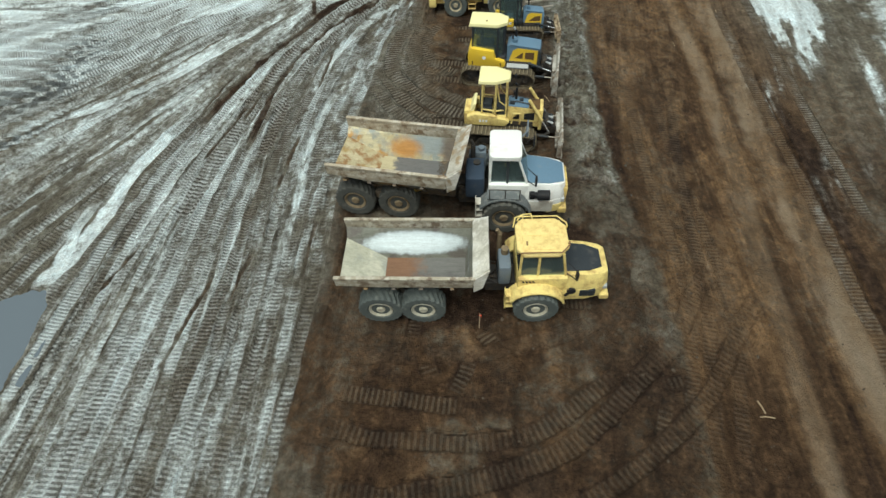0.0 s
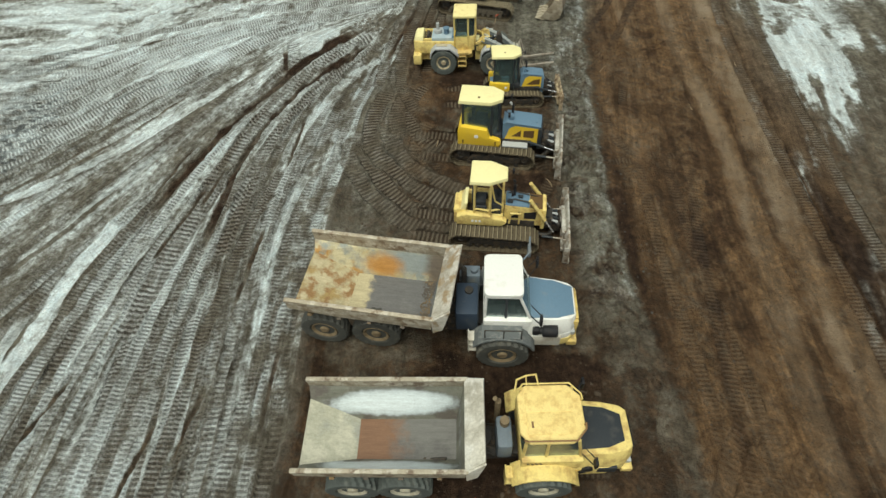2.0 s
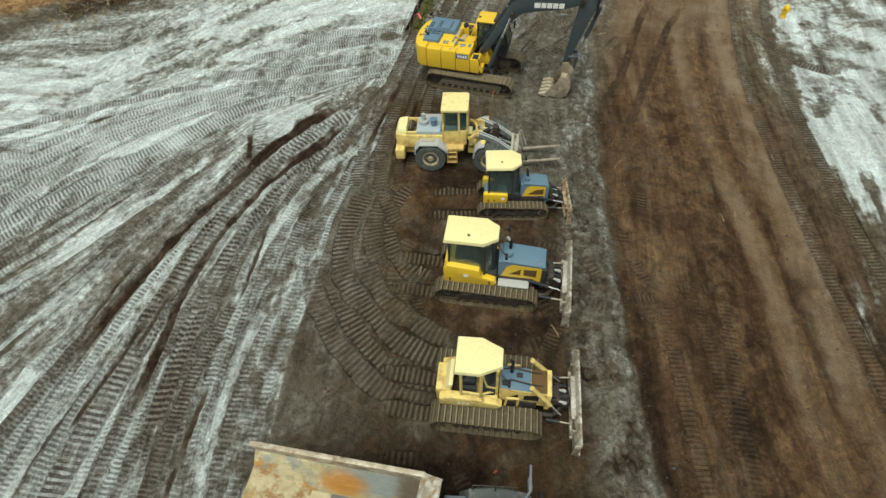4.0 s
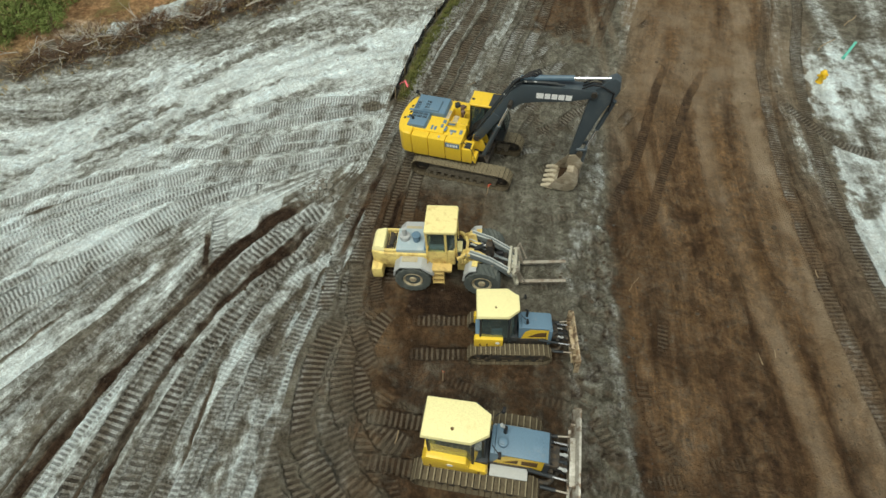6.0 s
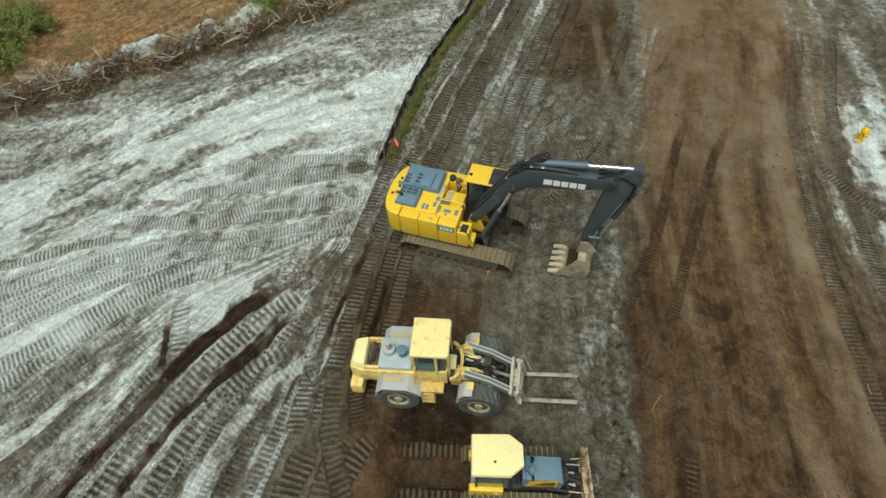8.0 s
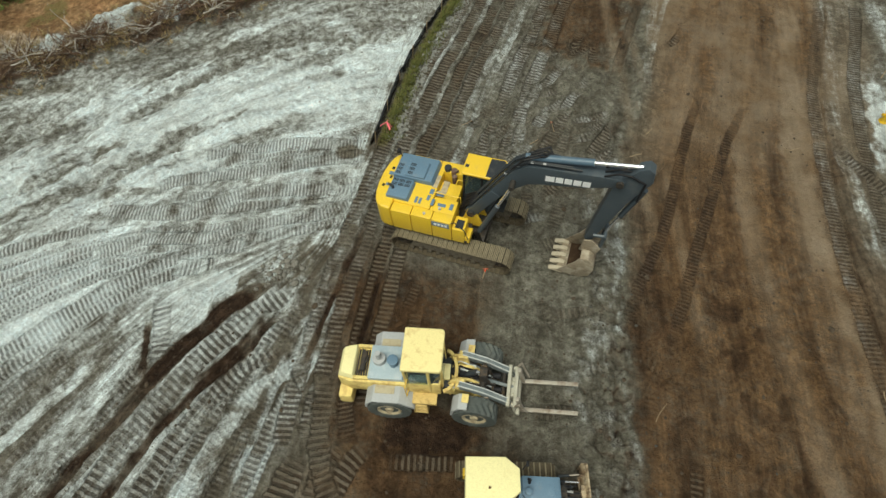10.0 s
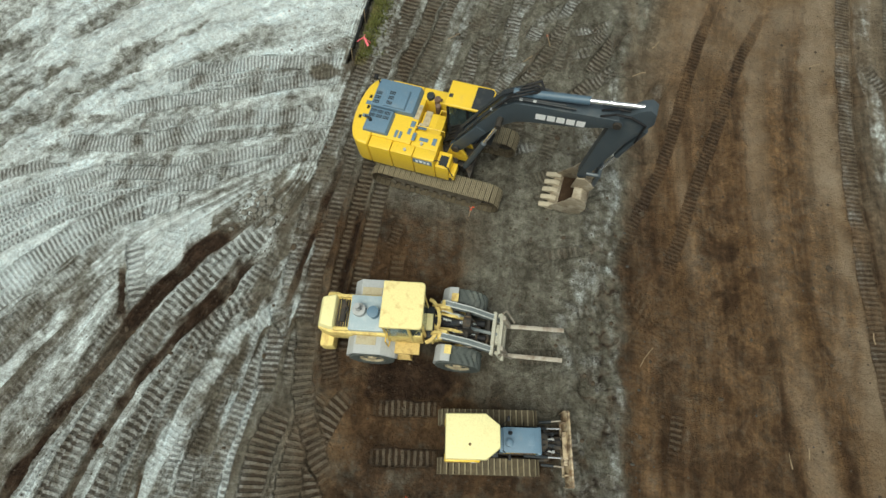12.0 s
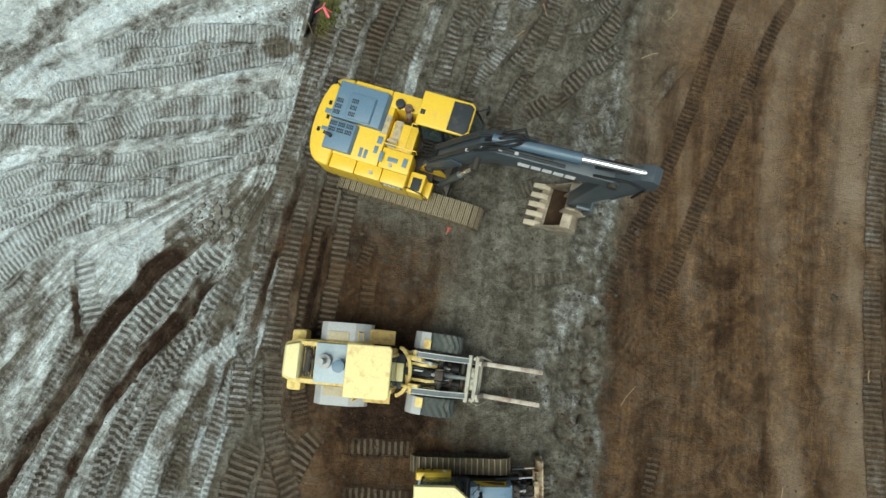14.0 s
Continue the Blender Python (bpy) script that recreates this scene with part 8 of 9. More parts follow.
# ---------------------------------------------------------------- excavator
def excavator(at, label, track_yaw):
    t = thing("excavator", at, label, "excavator")
    mt = rot_z(track_yaw)
    for side in (-1, 1):
        crawler(t, 0, -2.02, 0.50, 0.47, 2.02, 0.48, 0.46, 0.72, 0.205, 0.035, 3, CAKED, m=Matrix.Translation((0, -0.10, 0)) @ mt @ Matrix.Translation((0, side * 1.23, 0)))
    bm = bmesh.new()
    slab(bm, [(-0.9, -0.55), (0.9, -0.55), (1.2, -1.0), (1.2, 1.0), (0.9, 0.55), (-0.9, 0.55), (-1.2, 1.0), (-1.2, -1.0)], 0.55, 0.95, 0.04)
    rod(bm, (0, 0, 0.9), (0, 0, 1.12), 0.72, seg=32)
    part("car_body", bm, IRON, t, m=mt)
    # revolving deck
    up = new("upper_structure")
    up.parent = t
    bm = bmesh.new()
    box(bm, -2.6, 0.62, -1.34, -0.45, 1.10, 1.28, 0.03)
    box(bm, -2.6, 1.15, -0.45, 1.40, 1.10, 1.28, 0.03)
    part("deck_frame", bm, IRON, up)
    bm = bmesh.new()
    back = [(-2.45, -1.39)] + [(-2.45 - 0.88 * math.cos(radians(a)) ** 0.55, 0.04 + 1.43 * math.sin(radians(a))) for a in range(-75, 76, 15)] + [(-2.45, 1.47)]
    slab(bm, back, 1.15, 2.38, 0.09, segments=3)
    part("counterweight", bm, YELLOW_NEW, up, "rounded bright yellow counterweight")
    for side, x0, x1, z in ((-1, -2.44, 0.02, 2.30), (1, -2.44, 0.02, 2.36)):
        cuts = (x0, -1.62, -0.78, x1) if side < 0 else (x0, -1.2, x1)
        for a, b in zip(cuts, cuts[1:]):
            bm = bmesh.new()
            box(bm, a + 0.008, b - 0.008, *sorted((side * 0.95, 1.475 if side > 0 else -1.38)), 1.16, z, 0.05)
            part("side_door", bm, YELLOW_NEW, up, "bright yellow side door")
    bm = bmesh.new()
    box(bm, -2.44, -0.98, -0.96, 0.96, 1.3, 2.36, 0.03)
    part("engine_housing", bm, YELLOW_NEW, up)
    bm = bmesh.new()
    box(bm, -0.97, 0.0, -0.95, -0.30, 1.3, 2.28, 0.03)
    part("tank_housing", bm, YELLOW_NEW, up)
    # stepped grey engine covers with louvres
    def louvres(hood, groups, z, nx, ny):
        """Groups of slots, each nx by ny, round the middles given."""
        bm = bmesh.new()
        for gx, gy in groups:
            for i in range(nx):
                for j in range(ny):
                    x, y = gx + 0.055 * (i - (nx - 1) / 2), gy + 0.075 * (j - (ny - 1) / 2)
                    box(bm, x - 0.018, x + 0.018, y - 0.030, y + 0.030, z - 0.004, z + 0.006, 0.0)
        tagged(part("louvres", bm, BLACK, hood), kind="stuff")

    bm = bmesh.new()
    prism(bm, [(-2.86, 2.34), (-1.14, 2.34), (-1.24, 2.60), (-2.80, 2.60)], 0.10, 1.27, 0.05)
    hood = part("engine_cover", bm, GREY_BLUE, up, "blue-grey engine cover with louvres")
    louvres(hood, [(-2.64, y) for y in (0.26, 0.45, 0.64)], 2.60, 4, 2)
    bm = bmesh.new()
    prism(bm, [(-2.38, 2.58), (-1.50, 2.58), (-1.56, 2.68), (-2.34, 2.68)], 0.14, 0.95, 0.03)
    panel = part("raised_panel", bm, GREY_BLUE, up)
    louvres(panel, [(-2.14, y) for y in (0.28, 0.49, 0.70)], 2.68, 4, 2)
    bm = bmesh.new()
    prism(bm, [(-2.82, 2.34), (-1.84, 2.34), (-1.92, 2.54), (-2.76, 2.54)], -0.88, 0.06, 0.05)
    hood = part("engine_cover", bm, GREY_BLUE, up, "blue-grey engine cover with louvres")
    louvres(hood, [(x, y) for x in (-2.62, -2.36, -2.10) for y in (-0.08, -0.27)], 2.54, 4, 2)
    bm = bmesh.new()
    rod(bm, (-2.60, -0.50, 2.48), (-2.60, -0.50, 2.66), 0.06)
    rod(bm, (-2.60, -0.50, 2.66), (-2.78, -0.48, 2.70), 0.05)
    part("exhaust", bm, CHARCOAL, up)
    bm = bmesh.new()
    pipe(bm, [(-2.75, 1.05, 2.36), (-2.78, 1.08, 2.62), (-2.9, 1.12, 2.8)], 0.02, 6)
    box(bm, -2.98, -2.84, 1.02, 1.22, 2.76, 2.86, 0.02)
    part("rear_mirror", bm, BLACK, up, "small mirror on a black stalk")
    for x, y in ((-2.98, 0.55), (-2.92, 0.10), (-3.08, -0.35)):
        bm = bmesh.new()
        box(bm, x - 0.05, x + 0.05, y - 0.07, y + 0.07, 2.374, 2.386, 0.003)
        part("slot", bm, BLACK, up)
    for x0, x1, y0, y1 in ((-3.06, -2.84, 0.20, 0.36), (-3.0, -2.80, -0.34, -0.22)):
        bm = bmesh.new()
        box(bm, x0, x1, y0, y1, 2.37, 2.41, 0.01)
        part("latch", bm, GREY_BLUE, up)
    # deck details: hatches, filler caps, hand rails, tool box
    bm = bmesh.new()
    box(bm, -0.95, -0.12, -0.26, 0.62, 1.3, 2.12, 0.03)
    part("pump_cover", bm, YELLOW_NEW, up)
    for x0, x1, y0, y1 in ((-1.22, -0.99, 0.06, 0.68), (-0.88, -0.63, 0.02, 0.66), (-0.94, -0.62, -0.10, 0.0), (-0.94, -0.62, -0.24, -0.14), (-1.20, -1.04, -0.28, -0.04), (-1.64, -1.54, -0.84, -0.54), (-1.48, -1.38, -0.84, -0.56),
                           (-1.22, -1.10, -0.60, -0.36), (-1.0, -0.88, -0.80, -0.48), (-0.74, -0.42, -0.70, -0.56), (-0.26, -0.12, -0.76, -0.48)):
        z = 2.12 if y1 > 0.1 and x0 > -0.97 else 2.36 if x0 < -0.97 else 2.28
        bm = bmesh.new()
        box(bm, x0, x1, y0, y1, z, z + 0.02, 0.006)
        part("grip_panel", bm, GREY_BLUE if y1 < 0 else RIM_TAN, up, "dark anti-slip panel")
    bm = bmesh.new()
    pipe(bm, [(-0.98, -0.22, 2.12), (-0.98, -0.22, 2.45), (0.06, -0.22, 2.45), (0.06, -0.22, 2.12)], 0.018)
    pipe(bm, [(-0.30, -0.22, 2.45), (-0.30, 0.6, 2.45), (0.06, 0.6, 2.45)], 0.018)
    part("deck_rail", bm, YELLOW_NEW, up)
    bm = bmesh.new()
    rod(bm, (-0.86, 1.10, 2.05), (-0.86, 1.10, 2.50), 0.15, bevel=0.03)
    part("pre_cleaner", bm, CHARCOAL, up, "round dark pre-cleaner")
    bm = bmesh.new()
    rod(bm, (-0.58, 1.04, 2.05), (-0.58, 1.04, 2.46), 0.13, bevel=0.03)
    rod(bm, (-0.52, 0.86, 1.9), (-0.52, 0.86, 2.3), 0.10)
    rod(bm, (-0.58, 1.04, 2.42), (-0.40, 0.98, 2.5), 0.05)
    part("exhaust_pipe", bm, RUSTY, up, "rusty exhaust pipe")
    for x, y in ((-0.60, -0.82), (-1.1, -1.2)):
        bm = bmesh.new()
        rod(bm, (x, y, 2.28), (x, y, 2.36), 0.055, seg=12)
        part("filler_cap", bm, GREY_LIGHT, up, "pale filler cap")
    bm = bmesh.new()
    box(bm, 0.03, 0.52, -1.37, -0.72, 1.16, 1.98, 0.04)
    box(bm, 0.52, 0.72, -1.32, -0.80, 1.16, 1.50, 0.03)
    tool = part("tool_box", bm, YELLOW_NEW, up)
    bm = bmesh.new()
    box(bm, 0.14, 0.44, -1.28, -0.88, 1.978, 1.995, 0.006)
    part("grip_panel", bm, CHARCOAL, tool)
    bm = bmesh.new()
    pipe(bm, [(0.0, -1.33, 2.26), (0.15, -1.34, 2.38), (0.52, -1.34, 2.0), (0.66, -1.34, 1.5)], 0.018)
    part("hand_rail", bm, CHARCOAL, tool)
    bm = bmesh.new()                                         # dark name plate with plain pale bars
    box(bm, -0.76, -0.06, -1.388, -1.378, 1.94, 2.22, 0.002)
    plate_ob = part("name_plate", bm, GREY_BLUE, up, "dark plate with pale bars")
    bm = bmesh.new()
    for k in range(4):
        box(bm, -0.66 + 0.14 * k, -0.56 + 0.14 * k, -1.395, -1.386, 2.0, 2.14, 0.0)
    part("bars", bm, DECAL, plate_ob)
    # cab
    cab = new("cab")
    cab.parent = up
    x0, x1, y0, y1, z0, z1 = -0.06, 1.62, 0.42, 1.42, 1.95, 3.12
    bm = bmesh.new()
    prism(bm, [(x0, 1.2), (x1, 1.2), (x1 + 0.12, 1.95), (x0, 1.95)], y0, y1, 0.05)
    part("cab_base", bm, CHARCOAL, cab)
    bm = bmesh.new()
    box(bm, x0 + 0.3, x0 + 0.8, 0.67, 1.17, 1.95, 2.2, 0.06)
    box(bm, x0 + 0.18, x0 + 0.32, 0.67, 1.17, 2.05, 2.75, 0.05)
    part("driver_seat", bm, CABIN, cab)
    for nm, cs in (("windscreen", [(x1 + 0.10, y0 + 0.04, z0), (x1 + 0.10, y1 - 0.04, z0), (x1 - 0.22, y1 - 0.06, z1 - 0.05), (x1 - 0.22, y0 + 0.06, z1 - 0.05)]),
                   ("side_window", [(x0 + 0.08, y0 + 0.01, z0), (x1 + 0.02, y0 + 0.01, z0), (x1 - 0.28, y0 + 0.03, z1 - 0.05), (x0 + 0.1, y0 + 0.03, z1 - 0.05)]),
                   ("side_window", [(x1 + 0.02, y1 - 0.01, z0 - 0.5), (x0 + 0.08, y1 - 0.01, z0), (x0 + 0.1, y1 - 0.03, z1 - 0.05), (x1 - 0.28, y1 - 0.03, z1 - 0.05)]),
                   ("rear_window", [(x0 + 0.01, y1 - 0.06, z0 + 0.2), (x0 + 0.01, y0 + 0.06, z0 + 0.2), (x0 + 0.04, y0 + 0.08, z1 - 0.05), (x0 + 0.04, y1 - 0.08, z1 - 0.05)])):
        bm = bmesh.new()
        plate(bm, cs, 0.012)
        part(nm, bm, GLASS, cab, "dark tinted glass")
    for y in (y0 + 0.02, y1 - 0.02):
        for xa, xb in ((x0 + 0.04, x0 + 0.06), (x0 + 0.78, x0 + 0.76), (x1 + 0.08, x1 - 0.24)):
            bm = bmesh.new()
            rod(bm, (xa, y, 1.9), (xb, y, z1 - 0.02), 0.045, seg=8)
            part("pillar", bm, BLACK, cab)
    bm = bmesh.new()
    slab(bm, [(x0 - 0.04, y0 - 0.02), (x1 - 0.24, y0 - 0.02), (x1 - 0.12, y0 + 0.10), (x1 - 0.12, y1 - 0.10), (x1 - 0.24, y1 + 0.02), (x0 - 0.04, y1 + 0.02)], z1 - 0.05, z1 + 0.07, 0.05, segments=3)
    roof = part("roof", bm, YELLOW_NEW, cab, "bright yellow cab roof")
    bm = bmesh.new()
    slab(bm, [(x1 - 0.78, y0 + 0.04), (x1 - 0.26, y0 + 0.02), (x1 - 0.16, y0 + 0.14), (x1 - 0.16, y1 - 0.14), (x1 - 0.28, y1 - 0.05), (x1 - 0.78, y1 - 0.07)], z1 + 0.062, z1 + 0.10, 0.03)
    part("roof_hatch", bm, CHARCOAL, roof, "dark roof hatch")
    bm = bmesh.new()
    box(bm, x0 + 0.02, x0 + 0.16, y0 + 0.3, y0 + 0.45, z1 + 0.062, z1 + 0.08, 0.01)
    part("vent", bm, CHARCOAL, roof)
    bm = bmesh.new()
    pipe(bm, [(x1 - 0.1, y1, 2.7), (x1 + 0.18, y1 + 0.16, 2.7), (x1 + 0.18, y1 + 0.16, 2.3)], 0.018, 6)
    box(bm, x1 + 0.14, x1 + 0.22, y1 + 0.06, y1 + 0.26, 2.4, 2.72, 0.02)
    part("mirror", bm, BLACK, cab)
    # boom, stick and bucket in one plane
    py = -0.16
    arm = new("boom")
    arm.parent = t
    bm = bmesh.new()
    boom = [(0.42, 1.75), (0.30, 2.02), (0.48, 2.25), (1.55, 4.10), (2.02, 4.90), (2.45, 5.24), (3.1, 5.34), (4.4, 5.45), (5.40, 5.52), (5.58, 5.36), (5.46, 5.16), (4.4, 4.78), (3.1, 4.52), (2.55, 4.36), (2.05, 3.92), (1.35, 2.95), (0.66, 1.86)]
    prism(bm, boom, py - 0.27, py + 0.27, 0.025)
    part("boom_box", bm, BOOM, arm, "dark glossy boom with plain white bars")
    for y in (py - 0.31, py + 0.31):
        bm = bmesh.new()
        prism(bm, [(0.34, 1.92), (0.46, 2.28), (1.30, 3.66), (1.62, 3.42), (0.86, 2.12), (0.60, 1.84)], y - 0.03, y + 0.03, 0.01)
        part("heel_plate", bm, BOOM, arm)
    bm = bmesh.new()
    for z, dx, w in ((4.98, 0.0, 0.2),):
        x = 3.10
        for k, width in enumerate((0.30, 0.24, 0.24, 0.25, 0.25)):
            s0 = (x - 3.2) * 0.085
            plate(bm, [(x, py - 0.273, 4.75 + s0), (x + width, py - 0.273, 4.75 + s0 + width * 0.085), (x + width, py - 0.273, 5.01 + s0 + width * 0.085), (x, py - 0.273, 5.01 + s0)], 0.006)
            x += width + 0.045
    part("white_bars", bm, DECAL, arm, "plain white bars on the boom's side")
    for y in (py - 0.52, py + 0.52):
        bm = bmesh.new()
        a, b = Vector((0.95, y, 1.25)), Vector((2.05, y, 4.35))
        rod(bm, a, a.lerp(b, 0.6), 0.10)
        cyl = part("boom_cylinder", bm, BOOM, arm)
        bm = bmesh.new()
        rod(bm, a.lerp(b, 0.6), b, 0.06)
        part("cylinder_rod", bm, CHROME, cyl, "bright chrome rod")
    for x, z, w, r in ((2.05, 4.35, 0.62, 0.10), (0.55, 2.02, 0.42, 0.14), (5.42, 5.34, 0.36, 0.12)):
        bm = bmesh.new()
        rod(bm, (x, py - w, z), (x, py + w, z), r)
        part("pin", bm, IRON, arm)
    for y in (-0.42, 0.10):
        bm = bmesh.new()
        prism(bm, [(0.1, 1.2), (1.05, 1.2), (0.75, 2.05), (0.40, 2.15)], y - 0.04, y + 0.04, 0.01)
        part("boom_bracket", bm, YELLOW_NEW, arm)
    bm = bmesh.new()
    a, b = Vector((2.35, py, 5.42)), Vector((6.05, py, 6.02))
    rod(bm, a, a.lerp(b, 0.585), 0.125, seg=18)
    stick_cyl = part("stick_cylinder", bm, CYLINDER_BLUE, arm, "blue-grey cylinder along the boom")
    bm = bmesh.new()
    rod(bm, a.lerp(b, 0.585), b, 0.07, seg=16)
    part("cylinder_rod", bm, CHROME, stick_cyl, "bright chrome rod")
    for k, y in enumerate((py - 0.22, py - 0.16, py + 0.12, py + 0.18, py + 0.24)):
        bm = bmesh.new()
        pipe(bm, [(0.5, y, 2.4), (1.5, y, 4.20 + 0.02 * (k % 2)), (2.0, y, 5.04), (2.5, y, 5.42), (3.4, y, 5.50), (4.2 - 0.3 * k, y, 5.55)], 0.036, 6)
        part("hydraulic_line", bm, CHARCOAL, arm)
    for k in range(4):
        bm = bmesh.new()
        y = py - 0.28 + 0.17 * k
        pipe(bm, [(1.95 + 0.1 * k, y, 5.0), (2.35 + 0.1 * k, y - 0.06, 5.62), (2.8 + 0.08 * k, y + 0.1, 5.72), (3.2, py + 0.1, 5.6)], 0.036, 6)
        part("hose", bm, BLACK, arm)
    for k in range(3):
        bm = bmesh.new()
        y = py - 0.22 + 0.2 * k
        pipe(bm, [(4.9, y, 5.5), (5.3, y - 0.05, 5.78), (5.7, y, 5.72), (6.15, y, 5.5), (6.1, y, 4.6)], 0.034, 6)
        part("hose", bm, BLACK, arm)
    for k in range(6):
        bm = bmesh.new()
        y = -0.34 + 0.1 * k
        pipe(bm, [(-0.1 + 0.05 * k, y + 0.2, 1.5), (0.2, y + 0.1, 2.05 + 0.05 * (k % 3)), (0.5, y, 2.5), (0.75, py + (y - py) * 0.5, 2.75)], 0.04, 6)
        part("hose", bm, BLACK, up)
    for x, z in ((1.75, 4.62), (2.15, 5.13), (2.6, 5.42), (3.0, 5.47)):
        bm = bmesh.new()
        box(bm, x - 0.05, x + 0.05, py - 0.26, py - 0.18, z, z + 0.04, 0.01)
        part("line_clamp", bm, GREY_LIGHT, arm)
    stick = new("stick")
    stick.parent = t
    bm = bmesh.new()
    prism(bm, [(5.86, 6.02), (6.10, 6.16), (6.30, 6.02), (6.36, 5.6), (5.86, 4.4), (5.16, 1.92), (4.98, 1.78), (4.86, 1.95), (5.06, 3.6), (5.24, 5.0), (5.30, 5.42), (5.60, 5.66)], py - 0.20, py + 0.20, 0.025)
    part("stick_box", bm, BOOM, stick)
    bm = bmesh.new()
    a, b = Vector((6.25, py, 5.0)), Vector((5.55, py, 2.35))
    rod(bm, a, a.lerp(b, 0.6), 0.10, seg=14)
    cyl = part("bucket_cylinder", bm, BOOM, stick)
    bm = bmesh.new()
    rod(bm, a.lerp(b, 0.6), b, 0.06, seg=12)
    part("cylinder_rod", bm, CHROME, cyl, "bright chrome rod")
    bm = bmesh.new()
    for y in (py - 0.25, py + 0.25):
        rod(bm, (5.55, y, 2.35), (5.14, y, 2.30), 0.07, seg=8)
        rod(bm, (5.55, y, 2.35), (5.50, y, 1.55), 0.07, seg=8)
    rod(bm, (5.55, py - 0.34, 2.35), (5.55, py + 0.34, 2.35), 0.07)
    part("bucket_link", bm, BOOM, stick)
    bucket = new("bucket")
    bucket.parent = t
    bucket.matrix_basis = Matrix.Translation((0, py - 0.04, 0))
    bw = 0.74
    side_view = [(4.92, 1.36), (5.22, 1.38), (5.44, 1.14), (5.52, 0.74), (5.40, 0.28), (5.06, 0.04), (4.55, 0.06), (4.18, 0.16)]
    bm = bmesh.new()
    inner = [(x + 0.045 * (4.95 - x) / math.hypot(4.95 - x, 0.85 - z), z + 0.045 * (0.85 - z) / math.hypot(4.95 - x, 0.85 - z)) for x, z in side_view]
    prism(bm, side_view + inner[::-1], -bw + 0.046, bw - 0.046, 0.0)
    part("shell", bm, BUCKET, bucket, "scraped tan steel bucket")
    for side in (-1, 1):
        bm = bmesh.new()
        outline = side_view + [(4.40, 0.50), (4.74, 0.98)]
        prism(bm, outline, *sorted((side * bw, side * (bw - 0.045))), 0.005)
        part("side_plate", bm, BUCKET, bucket)
    # Caked soil, its dark colour also standing in for the hollow's shade.
    bm = bmesh.new()
    prism(bm, [(4.52, 0.10), (5.04, 0.09), (5.34, 0.32), (5.45, 0.72), (5.36, 0.84), (5.12, 0.42), (4.9, 0.22), (4.54, 0.17)], -bw + 0.06, bw - 0.06, 0.02)
    part("soil_lining", bm, DARK_SOIL, bucket, "damp soil caked inside, dark also for the hollow's shade")
    for k in range(5):
        y = -bw + 0.09 + (2 * bw - 0.18) * k / 4
        bm = bmesh.new()
        prism(bm, [(4.42, 0.02), (4.42, 0.24), (4.18, 0.26), (3.86, 0.14), (3.84, 0.10), (4.18, 0.03)], y - 0.088, y + 0.088, 0.02)
        part("tooth", bm, worn_tooth, bucket, "pale worn bucket tooth")
    bm = bmesh.new()
    for y in (-0.26, 0.26):
        prism(bm, [(4.80, 1.28), (5.44, 1.22), (5.56, 1.62), (5.15, 2.02), (4.88, 1.92)], y - 0.035, y + 0.035, 0.01)
    part("bucket_ears", bm, BUCKET, bucket)
    return t


CYLINDER_BLUE = worn("blue_grey_cylinder", (0.085, 0.135, 0.185), (0.18, 0.20, 0.21), 0.38, 0.3, 2.5)
DARK_SOIL = worn("damp_shaded_soil", (0.045, 0.026, 0.015), (0.09, 0.06, 0.035), 0.9, 0.5, 6.0)
RUSTY = worn("rusty_brown_metal", (0.14, 0.085, 0.06), (0.30, 0.24, 0.20), 0.7, 0.5, 6.0)
BUCKET = patina("soil_scoured_bucket", [(0.30, 0.25, 0.18), (0.17, 0.125, 0.085), (0.42, 0.37, 0.29)], 1.8, 0.6, 0.15)
worn_tooth = worn("pale_worn_tooth", (0.55, 0.48, 0.36), (0.30, 0.22, 0.14), 0.5, 0.4, 5.0, 0.2)
excavator(place(1.30, 40.92, -16.2, 0.03), "bright yellow crawler excavator, dark boom reaching out, bucket on ground", -0.3)

# ---------------------------------------------------------------- small things on the site
SILT = worn("black_silt_fabric", (0.018, 0.018, 0.019), (0.05, 0.045, 0.04), 0.8, 0.4, 3.0, bump=0.3)
WOOD = worn("weathered_stake_wood", (0.36, 0.27, 0.17), (0.22, 0.16, 0.10), 0.8, 0.5, 9.0)
PINK = worn("pink_flagging_tape", (0.85, 0.16, 0.20), (0.7, 0.12, 0.16), 0.5, 0.1, 4.0, bump=0.0)
ORANGE = worn("red_orange_tape", (0.75, 0.07, 0.03), (0.5, 0.05, 0.02), 0.5, 0.1, 4.0, bump=0.0)
HYDRANT = worn("yellow_hydrant_enamel", (0.80, 0.50, 0.02), (0.5, 0.3, 0.05), 0.4, 0.2, 8.0)
TEAL = worn("teal_pipe_plastic", (0.16, 0.55, 0.44), (0.3, 0.45, 0.36), 0.4, 0.2, 6.0)
BRANCH = worn("dead_branch_bark", (0.15, 0.10, 0.068), (0.30, 0.24, 0.18), 0.9, 0.5, 1.3)
BLEACHED = worn("bleached_dead_wood", (0.44, 0.41, 0.36), (0.24, 0.20, 0.16), 0.9, 0.4, 1.6)
TWIG = worn("dark_red_brown_twig", (0.105, 0.062, 0.040), (0.20, 0.145, 0.10), 0.9, 0.5, 1.5)
STRAW = worn("dry_straw", (0.38, 0.29, 0.14), (0.22, 0.17, 0.09), 0.9, 0.4, 7.0, bump=0.0)
GRASS = worn("verge_grass", (0.11, 0.12, 0.035), (0.26, 0.22, 0.09), 0.9, 0.5, 5.0, bump=0.0)
